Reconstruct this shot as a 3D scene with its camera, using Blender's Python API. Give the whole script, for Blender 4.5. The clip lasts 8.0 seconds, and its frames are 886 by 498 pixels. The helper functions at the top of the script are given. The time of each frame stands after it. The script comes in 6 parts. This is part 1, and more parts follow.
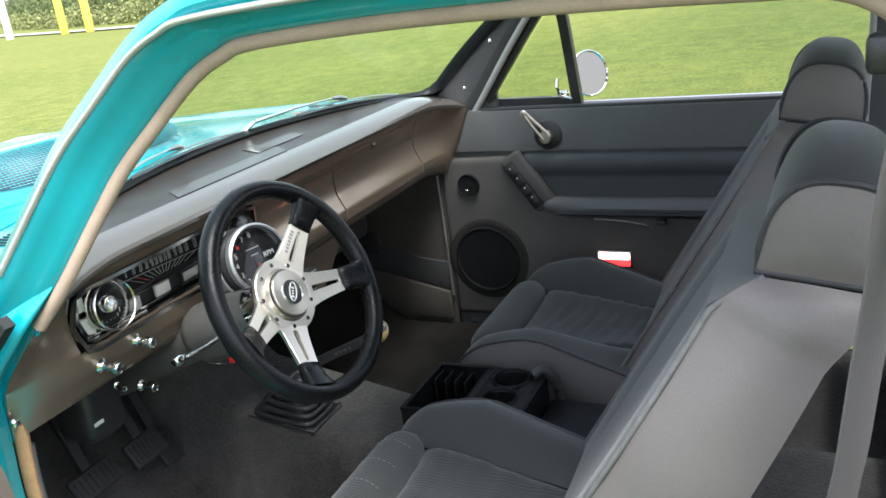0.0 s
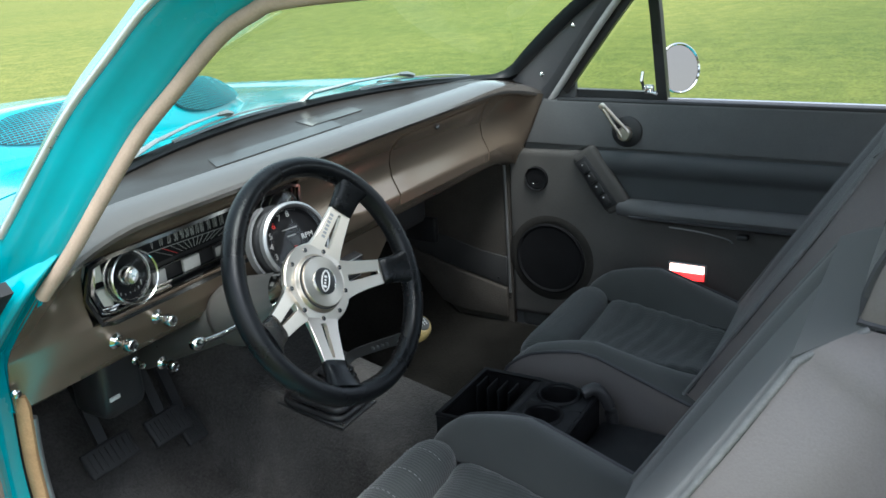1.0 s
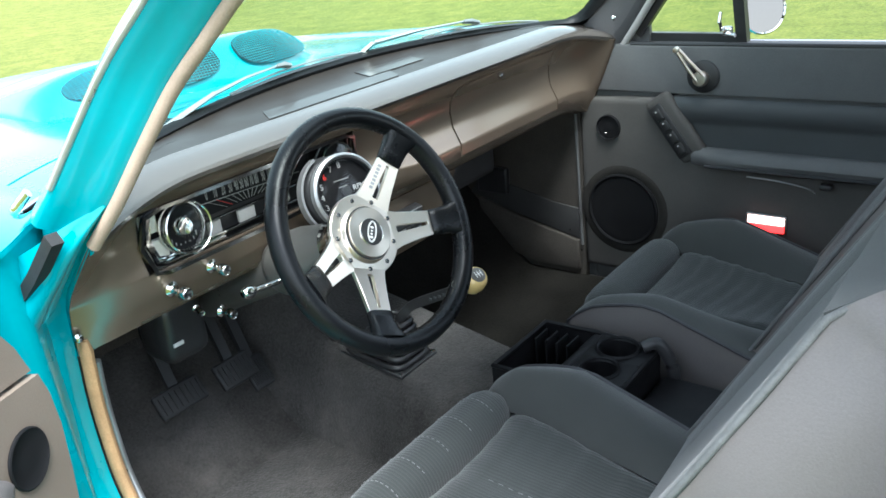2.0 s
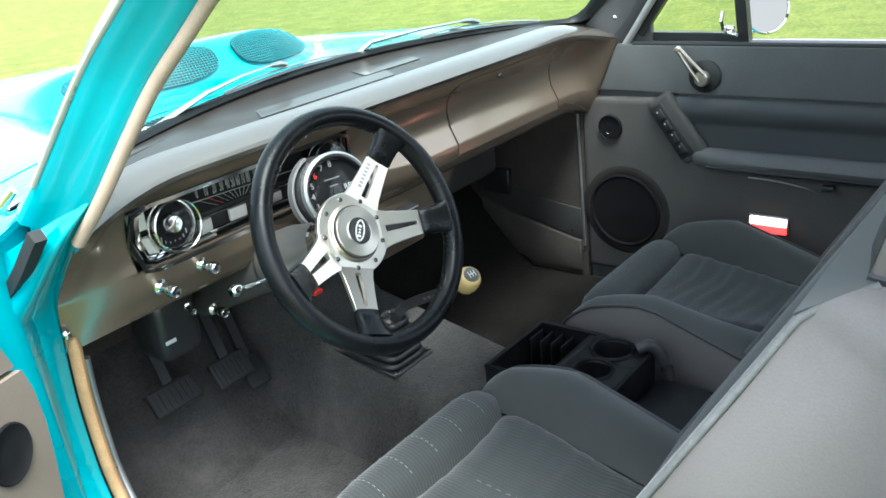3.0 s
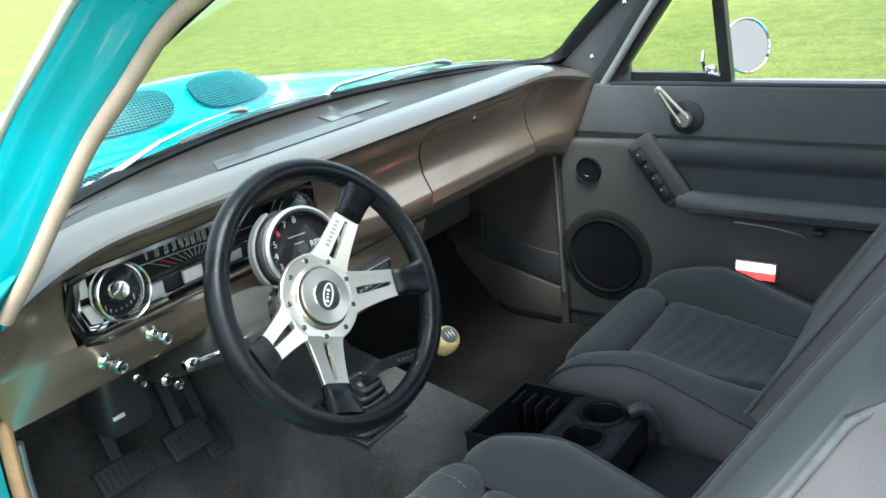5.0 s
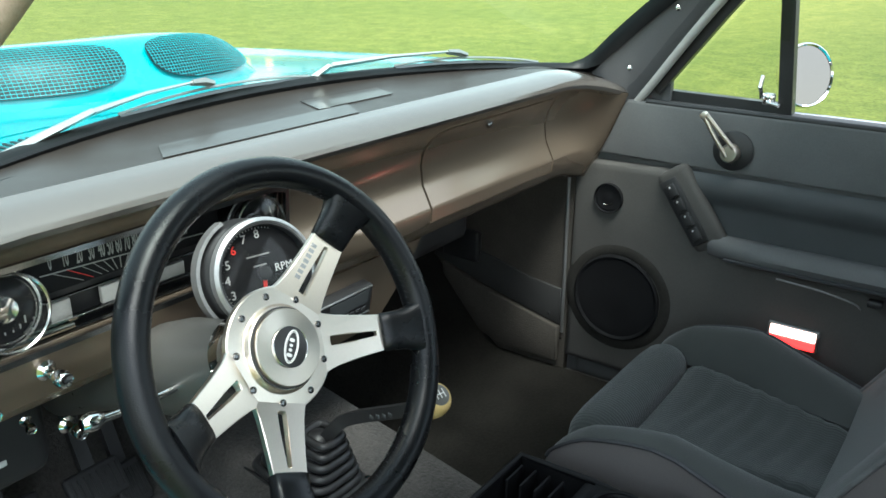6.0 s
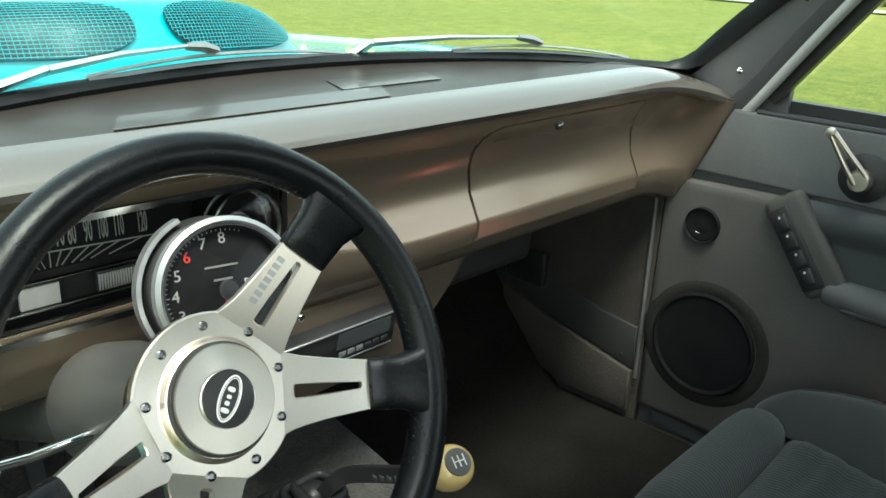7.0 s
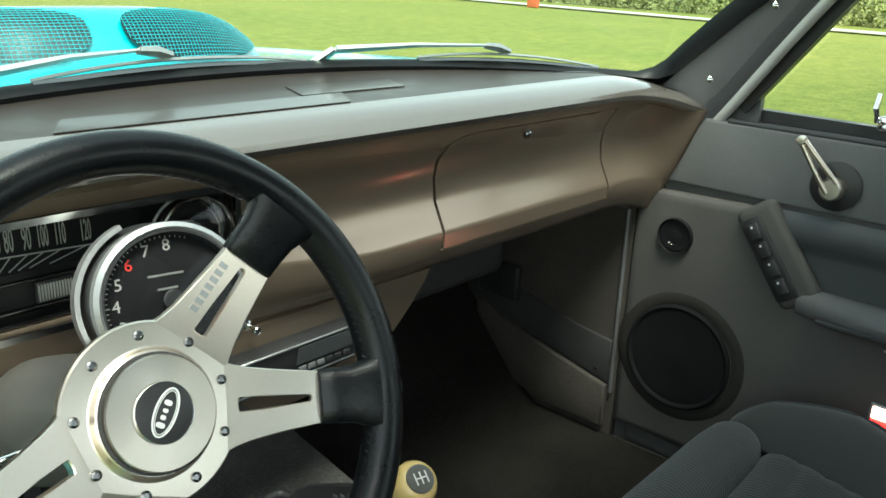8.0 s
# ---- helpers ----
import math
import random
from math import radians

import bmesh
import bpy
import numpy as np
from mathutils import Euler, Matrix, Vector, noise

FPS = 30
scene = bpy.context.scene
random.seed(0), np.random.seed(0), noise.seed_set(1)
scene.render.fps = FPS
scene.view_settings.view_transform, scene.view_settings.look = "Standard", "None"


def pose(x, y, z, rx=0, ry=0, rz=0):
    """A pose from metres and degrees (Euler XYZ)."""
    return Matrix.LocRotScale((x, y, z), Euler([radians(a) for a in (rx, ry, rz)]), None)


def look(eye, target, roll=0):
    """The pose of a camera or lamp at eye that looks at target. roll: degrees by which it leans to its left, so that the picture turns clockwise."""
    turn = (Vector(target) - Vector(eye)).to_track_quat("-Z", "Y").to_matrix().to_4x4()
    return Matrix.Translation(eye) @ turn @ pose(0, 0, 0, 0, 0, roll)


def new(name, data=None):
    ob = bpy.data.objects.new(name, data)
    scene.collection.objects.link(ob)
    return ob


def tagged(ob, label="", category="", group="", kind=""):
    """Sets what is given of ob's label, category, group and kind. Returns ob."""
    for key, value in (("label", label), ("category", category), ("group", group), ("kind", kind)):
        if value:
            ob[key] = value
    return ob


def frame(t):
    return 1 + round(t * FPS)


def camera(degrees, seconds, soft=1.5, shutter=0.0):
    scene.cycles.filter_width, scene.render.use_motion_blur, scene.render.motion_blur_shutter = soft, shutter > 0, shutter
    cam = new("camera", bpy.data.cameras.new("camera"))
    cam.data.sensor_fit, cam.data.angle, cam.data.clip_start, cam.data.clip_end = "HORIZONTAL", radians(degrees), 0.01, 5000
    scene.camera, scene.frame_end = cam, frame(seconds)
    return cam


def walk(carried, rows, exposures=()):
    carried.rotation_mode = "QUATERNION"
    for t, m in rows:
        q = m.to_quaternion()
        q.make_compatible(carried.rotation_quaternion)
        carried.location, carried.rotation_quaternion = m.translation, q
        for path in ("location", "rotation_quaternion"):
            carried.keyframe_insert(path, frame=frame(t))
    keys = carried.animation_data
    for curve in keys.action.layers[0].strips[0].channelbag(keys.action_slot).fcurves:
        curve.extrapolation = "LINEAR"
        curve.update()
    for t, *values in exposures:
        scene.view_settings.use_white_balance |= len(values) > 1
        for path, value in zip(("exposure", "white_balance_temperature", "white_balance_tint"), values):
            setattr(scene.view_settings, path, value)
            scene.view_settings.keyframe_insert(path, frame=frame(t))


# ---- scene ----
cam = camera(56.1, 8.0, soft=1.6)
PATH = [
    (0, (-1.329, -0.754, 1.256), (0.359, 0.095, 0.6), -7.3),
    (0.5, (-1.303, -0.655, 1.258), (0.298, 0.333, 0.579), -4.4),
    (1, (-1.202, -0.723, 1.231), (0.395, 0.272, 0.554), -3.7),
    (1.5, (-1.155, -0.768, 1.218), (0.402, 0.261, 0.5), -4.5),
    (2, (-1.154, -0.775, 1.219), (0.276, 0.395, 0.454), -6.3),
    (3.5, (-1.114, -0.821, 1.208), (0.292, 0.387, 0.458), -6.6),
    (4, (-1.109, -0.827, 1.22), (0.328, 0.372, 0.514), -6.7),
    (4.5, (-1.094, -0.822, 1.208), (0.348, 0.372, 0.504), -6.7),
    (5, (-1.045, -0.726, 1.21), (0.436, 0.426, 0.516), -6.3),
    (5.2, (-1.024, -0.662, 1.229), (0.523, 0.398, 0.535), -3.7),
    (6.3, (-0.765, -0.486, 1.124), (0.721, 0.649, 0.415), 2.5),
    (6.5, (-0.716, -0.46, 1.105), (0.722, 0.729, 0.385), 2.6),
    (7, (-0.631, -0.429, 1.09), (0.768, 0.829, 0.412), 2.8),
    (7.5, (-0.594, -0.431, 1.078), (0.838, 0.811, 0.44), 2.8),
    (8, (-0.6, -0.43, 1.072), (0.838, 0.808, 0.439), 2.8),
]
EXPOSURE = [(0, 1.66, 6250, 11), (0.5, 1.4, 6150, 7), (1.0, 1.42, 5950, 7), (1.5, 1.84, 5850, 5), (2.2, 1.96, 5900, 6), (3.5, 2.14, 5950, 3), (5, 2.08, 5850, 4), (6.5, 1.75, 6350, 0), (8, 1.76, 6600, -3)]
walk(cam, [(t, look(eye, target, roll)) for t, eye, target, roll in PATH], EXPOSURE)

# world and sun: bright hazy daylight
world = bpy.data.worlds.new("world")
scene.world = world
world.use_nodes = True
wn = world.node_tree
wn.nodes.clear()
sky = wn.nodes.new("ShaderNodeTexSky")
sky.sky_type = "NISHITA"
sky.sun_disc = False
SUN_EL, SUN_AZ = radians(64), radians(215)
sky.sun_elevation, sky.sun_rotation = SUN_EL, SUN_AZ
sky.dust_density, sky.air_density = 2.0, 1.2
bg = wn.nodes.new("ShaderNodeBackground")
bg.inputs["Strength"].default_value = 0.15
wo = wn.nodes.new("ShaderNodeOutputWorld")
haze = wn.nodes.new("ShaderNodeHueSaturation")
haze.inputs["Saturation"].default_value = 0.45
wn.links.new(sky.outputs[0], haze.inputs["Color"])
wn.links.new(haze.outputs[0], bg.inputs[0])
wn.links.new(bg.outputs[0], wo.inputs[0])
sun_data = bpy.data.lights.new("sun", "SUN")
sun_data.energy, sun_data.angle, sun_data.color = 2.4, radians(30), (1.0, 0.98, 0.94)
sun = new("sun", sun_data)
sun_to = Vector((math.sin(SUN_AZ) * math.cos(SUN_EL), math.cos(SUN_AZ) * math.cos(SUN_EL), math.sin(SUN_EL)))
sun.matrix_world = look(sun_to * 30, (0, 0, 0))


# ---- materials ----
def node(nt, kind, **vals):
    n = nt.nodes.new(kind)
    for key, v in vals.items():
        n.inputs[key.replace("_", " ")].default_value = v
    return n


def coords(nt, scale=(1, 1, 1)):
    tc = nt.nodes.new("ShaderNodeTexCoord")
    mp = nt.nodes.new("ShaderNodeMapping")
    mp.inputs["Scale"].default_value = scale
    nt.links.new(tc.outputs["Object"], mp.inputs["Vector"])
    return mp.outputs["Vector"]


def ramp(nt, fac, stops):
    r = nt.nodes.new("ShaderNodeValToRGB")
    els = r.color_ramp.elements
    while len(els) < len(stops):
        els.new(0.5)
    for e, (p, c) in zip(els, stops):
        e.position = p
        e.color = (*c, 1) if len(c) == 3 else c
    nt.links.new(fac, r.inputs["Fac"])
    return r.outputs["Color"]


def scaled(c, k):
    return tuple(min(1.0, v * k) for v in c)


def surface(name, color, rough=0.5, metal=0.0, coarse=8.0, fine=250.0, vary=0.18, bump=0.15, bump_dist=0.001,
            rough_vary=0.12, coat=0.0, sheen=0.0, stretch=(1, 1, 1), dirt=None, dirt_amount=0.3, spec=0.5):
    """Principled surface with colour variation at two scales, uneven gloss and fine relief."""
    m = bpy.data.materials.new(name)
    m.use_nodes = True
    nt = m.node_tree
    b = nt.nodes["Principled BSDF"]
    v = coords(nt, stretch)
    big = node(nt, "ShaderNodeTexNoise", Scale=coarse, Detail=5.0, Roughness=0.6)
    small = node(nt, "ShaderNodeTexNoise", Scale=fine, Detail=3.0, Roughness=0.6)
    for n in (big, small):
        nt.links.new(v, n.inputs["Vector"])
    add = nt.nodes.new("ShaderNodeMix")
    add.data_type = "FLOAT"
    add.inputs[0].default_value = 0.4
    nt.links.new(big.outputs["Fac"], add.inputs[2])
    nt.links.new(small.outputs["Fac"], add.inputs[3])
    col = ramp(nt, add.outputs[0], [(0.3, scaled(color, 1 - vary)), (0.7, scaled(color, 1 + vary))])
    if dirt:
        d = node(nt, "ShaderNodeTexNoise", Scale=coarse * 0.6, Detail=8.0, Roughness=0.7)
        nt.links.new(v, d.inputs["Vector"])
        f = ramp(nt, d.outputs["Fac"], [(0.5, (0, 0, 0)), (0.75, (dirt_amount,) * 3)])
        mx = nt.nodes.new("ShaderNodeMix")
        mx.data_type = "RGBA"
        nt.links.new(f, mx.inputs[0])
        nt.links.new(col, mx.inputs[6])
        mx.inputs[7].default_value = (*dirt, 1)
        col = mx.outputs[2]
    nt.links.new(col, b.inputs["Base Color"])
    r = ramp(nt, big.outputs["Fac"], [(0.3, (max(0.02, rough - rough_vary),) * 3), (0.7, (min(1, rough + rough_vary),) * 3)])
    nt.links.new(r, b.inputs["Roughness"])
    b.inputs["Metallic"].default_value = metal
    b.inputs["Coat Weight"].default_value = coat
    b.inputs["Coat Roughness"].default_value = 0.08
    b.inputs["Sheen Weight"].default_value = sheen
    b.inputs["Specular IOR Level"].default_value = spec
    if bump:
        bp = node(nt, "ShaderNodeBump", Strength=bump, Distance=bump_dist)
        nt.links.new(small.outputs["Fac"], bp.inputs["Height"])
        nt.links.new(bp.outputs["Normal"], b.inputs["Normal"])
    return m


def fabric(name, color, stripe, period=0.012, axis=0):
    """Woven cloth: fine weave relief with faint dashed stripes."""
    m = surface(name, color, rough=0.9, coarse=6, fine=900, vary=0.22, bump=0.4, sheen=0.3, spec=0.2)
    nt = m.node_tree
    b = nt.nodes["Principled BSDF"]
    w = node(nt, "ShaderNodeTexWave", Scale=math.pi / 10 / period, Distortion=0.5, Detail=1.0)
    w.bands_direction = "XYZ"[axis]
    nt.links.new(coords(nt), w.inputs["Vector"])
    f = ramp(nt, w.outputs["Fac"], [(0.55, (0, 0, 0)), (0.97, (0.36, 0.36, 0.36))])
    mx = nt.nodes.new("ShaderNodeMix")
    mx.data_type = "RGBA"
    src = b.inputs["Base Color"].links[0].from_socket
    nt.links.new(f, mx.inputs[0])
    nt.links.new(src, mx.inputs[6])
    mx.inputs[7].default_value = (*stripe, 1)
    nt.links.new(mx.outputs[2], b.inputs["Base Color"])
    ribs = node(nt, "ShaderNodeBump", Strength=0.28, Distance=0.0015)
    nt.links.new(w.outputs["Fac"], ribs.inputs["Height"])
    nt.links.new(b.inputs["Normal"].links[0].from_socket, ribs.inputs["Normal"])
    nt.links.new(ribs.outputs["Normal"], b.inputs["Normal"])
    return m


def clear_glass(name, tint=(0.95, 0.98, 0.97), reflect=1.0):
    """Thin pane: see-through with a Fresnel gloss."""
    m = bpy.data.materials.new(name)
    m.use_nodes = True
    nt = m.node_tree
    nt.nodes.clear()
    out = nt.nodes.new("ShaderNodeOutputMaterial")
    tr = node(nt, "ShaderNodeBsdfTransparent", Color=(*tint, 1))
    gl = node(nt, "ShaderNodeBsdfGlossy", Roughness=0.02)
    fr = nt.nodes.new("ShaderNodeLayerWeight")
    fr.inputs["Blend"].default_value = 0.12
    mul = nt.nodes.new("ShaderNodeMath")
    mul.operation = "MULTIPLY"
    mul.inputs[1].default_value = reflect
    nt.links.new(fr.outputs["Facing"], mul.inputs[0])
    mix = nt.nodes.new("ShaderNodeMixShader")
    nt.links.new(mul.outputs[0], mix.inputs[0])
    nt.links.new(tr.outputs[0], mix.inputs[1])
    nt.links.new(gl.outputs[0], mix.inputs[2])
    nt.links.new(mix.outputs[0], out.inputs[0])
    return m


def glow(name, color, strength):
    m = bpy.data.materials.new(name)
    m.use_nodes = True
    b = m.node_tree.nodes["Principled BSDF"]
    b.inputs["Base Color"].default_value = (*color, 1)
    b.inputs["Emission Color"].default_value = (*color, 1)
    b.inputs["Emission Strength"].default_value = strength
    b.inputs["Roughness"].default_value = 0.2
    return m


PAINT = surface("turquoise_paint", (0.008, 0.36, 0.42), rough=0.25, coarse=3, fine=60, vary=0.06, bump=0.03, coat=0.8, rough_vary=0.06)
DASH = surface("bronze_metallic_paint", (0.285, 0.22, 0.162), rough=0.26, metal=0.6, coarse=2.5, fine=900, vary=0.04, bump=0.01, coat=0.3, rough_vary=0.02)
COLUMN = surface("matt_bronze_paint", (0.14, 0.135, 0.126), rough=0.34, metal=0.45, coarse=6, fine=600, vary=0.08, bump=0.05)
# the dash paint again, darkened for shade on the upper surface
DASH_SHADED = surface("dash_shaded_paint", (0.027, 0.023, 0.02), rough=0.42, metal=0.0, coarse=3, fine=700, vary=0.12, bump=0.06, coat=0.05, rough_vary=0.1, spec=0.3)
# dash top colour made paler, glare painted into the panels
DASH_PANEL_GLARE = surface("dash_panel_glare_paint", (0.036, 0.031, 0.027), rough=0.36, metal=0.1, coarse=3, fine=700, vary=0.06, bump=0.02, coat=0.3, rough_vary=0.06)
# the dash paint again, greyed and glossed to imitate glare along the lip
DASH_GLARE = surface("dash_glare_paint", (0.23, 0.208, 0.188), rough=0.2, metal=0.7, coarse=3, fine=700, vary=0.05, bump=0.02, coat=0.6, rough_vary=0.04)
VINYL = surface("charcoal_vinyl", (0.138, 0.14, 0.14), rough=0.72, coarse=9, fine=500, vary=0.16, bump=0.35, spec=0.22)
POD_VINYL = surface("warm_grey_vinyl", (0.09, 0.086, 0.081), rough=0.7, coarse=7, fine=450, vary=0.18, bump=0.35, spec=0.22)
KICK = surface("brown_grey_carpet", (0.074, 0.066, 0.057), rough=0.95, coarse=8, fine=260, vary=0.3, bump=0.7, bump_dist=0.002, spec=0.1)
SEAL_RUBBER = surface("glazing_rubber", (0.007, 0.008, 0.009), rough=0.45, coarse=20, fine=300, vary=0.25, bump=0.15, spec=0.25)
VINYL_DARK = surface("dark_panel_vinyl", (0.048, 0.047, 0.046), rough=0.6, coarse=9, fine=500, vary=0.16, bump=0.3, spec=0.3)
SPEAKER = surface("matt_black_speaker", (0.011, 0.011, 0.012), rough=0.75, coarse=20, fine=500, vary=0.2, bump=0.2, spec=0.15)
VINYL_MID = surface("slate_vinyl_insert", (0.07, 0.075, 0.078), rough=0.6, coarse=9, fine=500, vary=0.15, bump=0.3, spec=0.4)
# door vinyl lightened and warmed, daylight on the open door put into its colour
VINYL_DAYLIT = surface("daylit_door_vinyl", (0.22, 0.175, 0.14), rough=0.5, coarse=7, fine=500, vary=0.12, bump=0.3)
SEAT_VINYL = surface("silver_grey_vinyl", (0.152, 0.139, 0.134), rough=0.5, coarse=5, fine=420, vary=0.12, bump=0.3, dirt=(0.3, 0.24, 0.18), dirt_amount=0.25)
CLOTH = fabric("grey_seat_cloth", (0.043, 0.047, 0.045), (0.082, 0.087, 0.084), period=0.0062, axis=0)
CLOTH_PLAIN = surface("grey_plain_cloth", (0.058, 0.061, 0.058), rough=0.9, coarse=8, fine=900, vary=0.18, bump=0.4, sheen=0.3, spec=0.2)
PALE_PIPING = surface("pale_braided_piping", (0.14, 0.142, 0.14), rough=0.65, coarse=60, fine=600, vary=0.35, bump=0.6)
PIPING = surface("dark_piping", (0.045, 0.045, 0.05), rough=0.6, coarse=20, fine=300, bump=0.4)
CARPET = surface("charcoal_carpet", (0.066, 0.062, 0.058), rough=1.0, coarse=7, fine=190, vary=0.6, dirt=(0.19, 0.172, 0.155), dirt_amount=0.5, bump=1.0, bump_dist=0.004, sheen=0.15, spec=0.1)
BLACK = surface("black_plastic", (0.026, 0.026, 0.027), rough=0.4, coarse=15, fine=400, vary=0.3, bump=0.15)
RUBBER = surface("black_rubber", (0.02, 0.02, 0.021), rough=0.65, coarse=15, fine=300, vary=0.3, bump=0.25)
LEATHER = surface("black_leather", (0.005, 0.0056, 0.0066), rough=0.27, coarse=12, fine=650, vary=0.3, bump=0.25, spec=0.28)
CHROME = surface("chrome", (0.78, 0.78, 0.77), rough=0.08, metal=1.0, coarse=20, fine=200, vary=0.05, bump=0.02, rough_vary=0.04)
SOFT_CHROME = surface("dulled_chrome", (0.66, 0.65, 0.63), rough=0.22, metal=1.0, coarse=20, fine=200, vary=0.06, bump=0.02, rough_vary=0.06)
ALU = surface("brushed_aluminium", (0.82, 0.735, 0.63), rough=0.3, metal=1.0, coarse=5, fine=500, vary=0.05, bump=0.015, rough_vary=0.05)
DARK_CHROME = surface("dark_chrome", (0.2, 0.2, 0.2), rough=0.22, metal=1.0, coarse=20, fine=200, vary=0.1, bump=0.02, rough_vary=0.06)
TURNED = surface("turned_metal", (0.6, 0.54, 0.46), rough=0.3, metal=1.0, coarse=8, fine=700, vary=0.05, bump=0.01, rough_vary=0.04)
tg = TURNED.node_tree.nodes.new("ShaderNodeTangent")
tg.direction_type, tg.axis = "RADIAL", "Z"
TURNED.node_tree.nodes["Principled BSDF"].inputs["Anisotropic"].default_value = 0.75
TURNED.node_tree.links.new(tg.outputs[0], TURNED.node_tree.nodes["Principled BSDF"].inputs["Tangent"])
# near-black colour that stands for shade in the passenger footwell
FOOTWELL_SHADE = surface("footwell_shade_black", (0.016, 0.015, 0.013), rough=0.95, coarse=8, fine=150, vary=0.5, bump=0.8, bump_dist=0.003, spec=0.08)
INSULATION = surface("black_sound_mat", (0.035, 0.033, 0.03), rough=0.9, coarse=9, fine=200, vary=0.3, bump=0.4, spec=0.1)
GREY_MARK = surface("grey_marking", (0.3, 0.3, 0.285), rough=0.5, coarse=40, fine=500, vary=0.1, bump=0)
SATIN = surface("satin_metal", (0.68, 0.68, 0.68), rough=0.35, metal=0.85, coarse=14, fine=260, vary=0.08, bump=0.03)
DULL_METAL = surface("grey_painted_metal", (0.4, 0.4, 0.4), rough=0.36, metal=0.75, coarse=14, fine=260, bump=0.05)
STRIP = surface("beige_windlace", (0.42, 0.315, 0.235), rough=0.8, coarse=14, fine=380, vary=0.16, bump=0.5, dirt=(0.2, 0.14, 0.09), dirt_amount=0.35)
TAN = surface("tan_worn_edge", (0.45, 0.27, 0.13), rough=0.8, coarse=14, fine=300, vary=0.25, bump=0.5, dirt=(0.18, 0.1, 0.05), dirt_amount=0.5)
DARK_PAINT = surface("grey_pillar_paint", (0.1, 0.1, 0.105), rough=0.4, coarse=6, fine=300, vary=0.1, bump=0.08, coat=0.2)
HEADLINER = surface("grey_headliner", (0.3, 0.28, 0.26), rough=0.9, coarse=6, fine=300)
SIDE_GLASS = clear_glass("side_window_glass", tint=(0.84, 0.88, 0.8), reflect=0.5)
GLASS = clear_glass("window_glass", tint=(0.8, 0.9, 0.82), reflect=0.6)
LENS = clear_glass("gauge_glass", tint=(0.97, 0.97, 0.97), reflect=0.6)
WHITE_MARK = surface("white_marking", (0.7, 0.7, 0.68), rough=0.6, coarse=40, fine=500, vary=0.1, bump=0)
RED_MARK = surface("red_marking", (0.75, 0.04, 0.03), rough=0.5, coarse=40, fine=500, vary=0.1, bump=0)
PEARL = surface("ivory_knob", (0.62, 0.45, 0.18), rough=0.2, coarse=12, fine=200, vary=0.12, bump=0.02, coat=0.5)
MESH = surface("black_wire_mesh", (0.012, 0.03, 0.036), rough=0.4, metal=0.5, coarse=30, fine=300, bump=0.1)
CREAM = surface("cream_gauge_panel", (0.66, 0.65, 0.57), rough=0.4, coarse=14, fine=300, vary=0.12, bump=0.05)
PALE_TRIM = surface("pale_grey_moulding", (0.42, 0.41, 0.39), rough=0.45, coarse=12, fine=300, vary=0.12, bump=0.1)
LAMP_WHITE = glow("lamp_white", (1.0, 0.6, 0.5), 2.2)
LAMP_RED = glow("lamp_red", (1.0, 0.02, 0.02), 1.8)


# ---- mesh helpers ----
def part(name, bm, mat, parent=None, label="", smooth=46):
    me = bpy.data.meshes.new(name)
    bmesh.ops.recalc_face_normals(bm, faces=bm.faces)
    bm.to_mesh(me)
    bm.free()
    for mt in mat if isinstance(mat, (list, tuple)) else [mat]:
        me.materials.append(mt)
    if smooth:
        me.shade_smooth()
        me.set_sharp_from_angle(angle=radians(smooth))
    ob = new(name, me)
    if parent:
        ob.parent = parent
        bpy.context.view_layer.update()
        ob.matrix_parent_inverse = parent.matrix_world.inverted()
    if label:
        ob["label"] = label
    return ob


def thing(name, at, label, category, group="", kind=""):
    e = new(name)
    e.empty_display_size = 0.05
    e.location = at
    return tagged(e, label, category, group, kind)


def setting(name, bm, mat, label, category, smooth=35):
    return tagged(part(name, bm, mat, smooth=smooth), label, category, kind="structure")


def box(bm, c, s, bevel=0.003, seg=2, m=None):
    r = bmesh.ops.create_cube(bm, size=1.0)
    vs = r["verts"]
    bmesh.ops.scale(bm, vec=s, verts=vs)
    if bevel:
        es = list({e for v in vs for e in v.link_edges})
        g = bmesh.ops.bevel(bm, geom=es, offset=min(bevel, min(s) * 0.49), segments=seg, affect="EDGES", profile=0.5)
        vs = list({v for f in g["faces"] for v in f.verts} | {v for v in vs if v.is_valid})
    if m:
        bmesh.ops.transform(bm, matrix=m, verts=vs)
    bmesh.ops.translate(bm, vec=c, verts=vs)
    return bm


def frame_of(axis, hint=(0, 0, 1)):
    a = Vector(axis).normalized()
    h = Vector(hint)
    if abs(a.dot(h.normalized())) > 0.97:
        h = Vector((0, 1, 0)) if abs(a.y) < 0.9 else Vector((1, 0, 0))
    u = h.cross(a).normalized()
    return u, a.cross(u), a


def lathe(bm, prof, origin, axis, n=32, closed=False):
    """Turns (radius, height) pairs about an axis."""
    u, w, a = frame_of(axis)
    o = Vector(origin)
    rings = []
    for r, h in prof:
        if r < 1e-6:
            rings.append([bm.verts.new(o + a * h)])
        else:
            rings.append([bm.verts.new(o + a * h + (u * math.cos(2 * math.pi * k / n) + w * math.sin(2 * math.pi * k / n)) * r) for k in range(n)])
    pairs = list(zip(rings, rings[1:])) + ([(rings[-1], rings[0])] if closed else [])
    for A, B in pairs:
        for k in range(n):
            j = (k + 1) % n
            f = [A[k % len(A)], A[j % len(A)], B[j % len(B)], B[k % len(B)]]
            f = [v for i, v in enumerate(f) if v not in f[:i]]
            if len(f) > 2:
                bm.faces.new(f)
    return bm


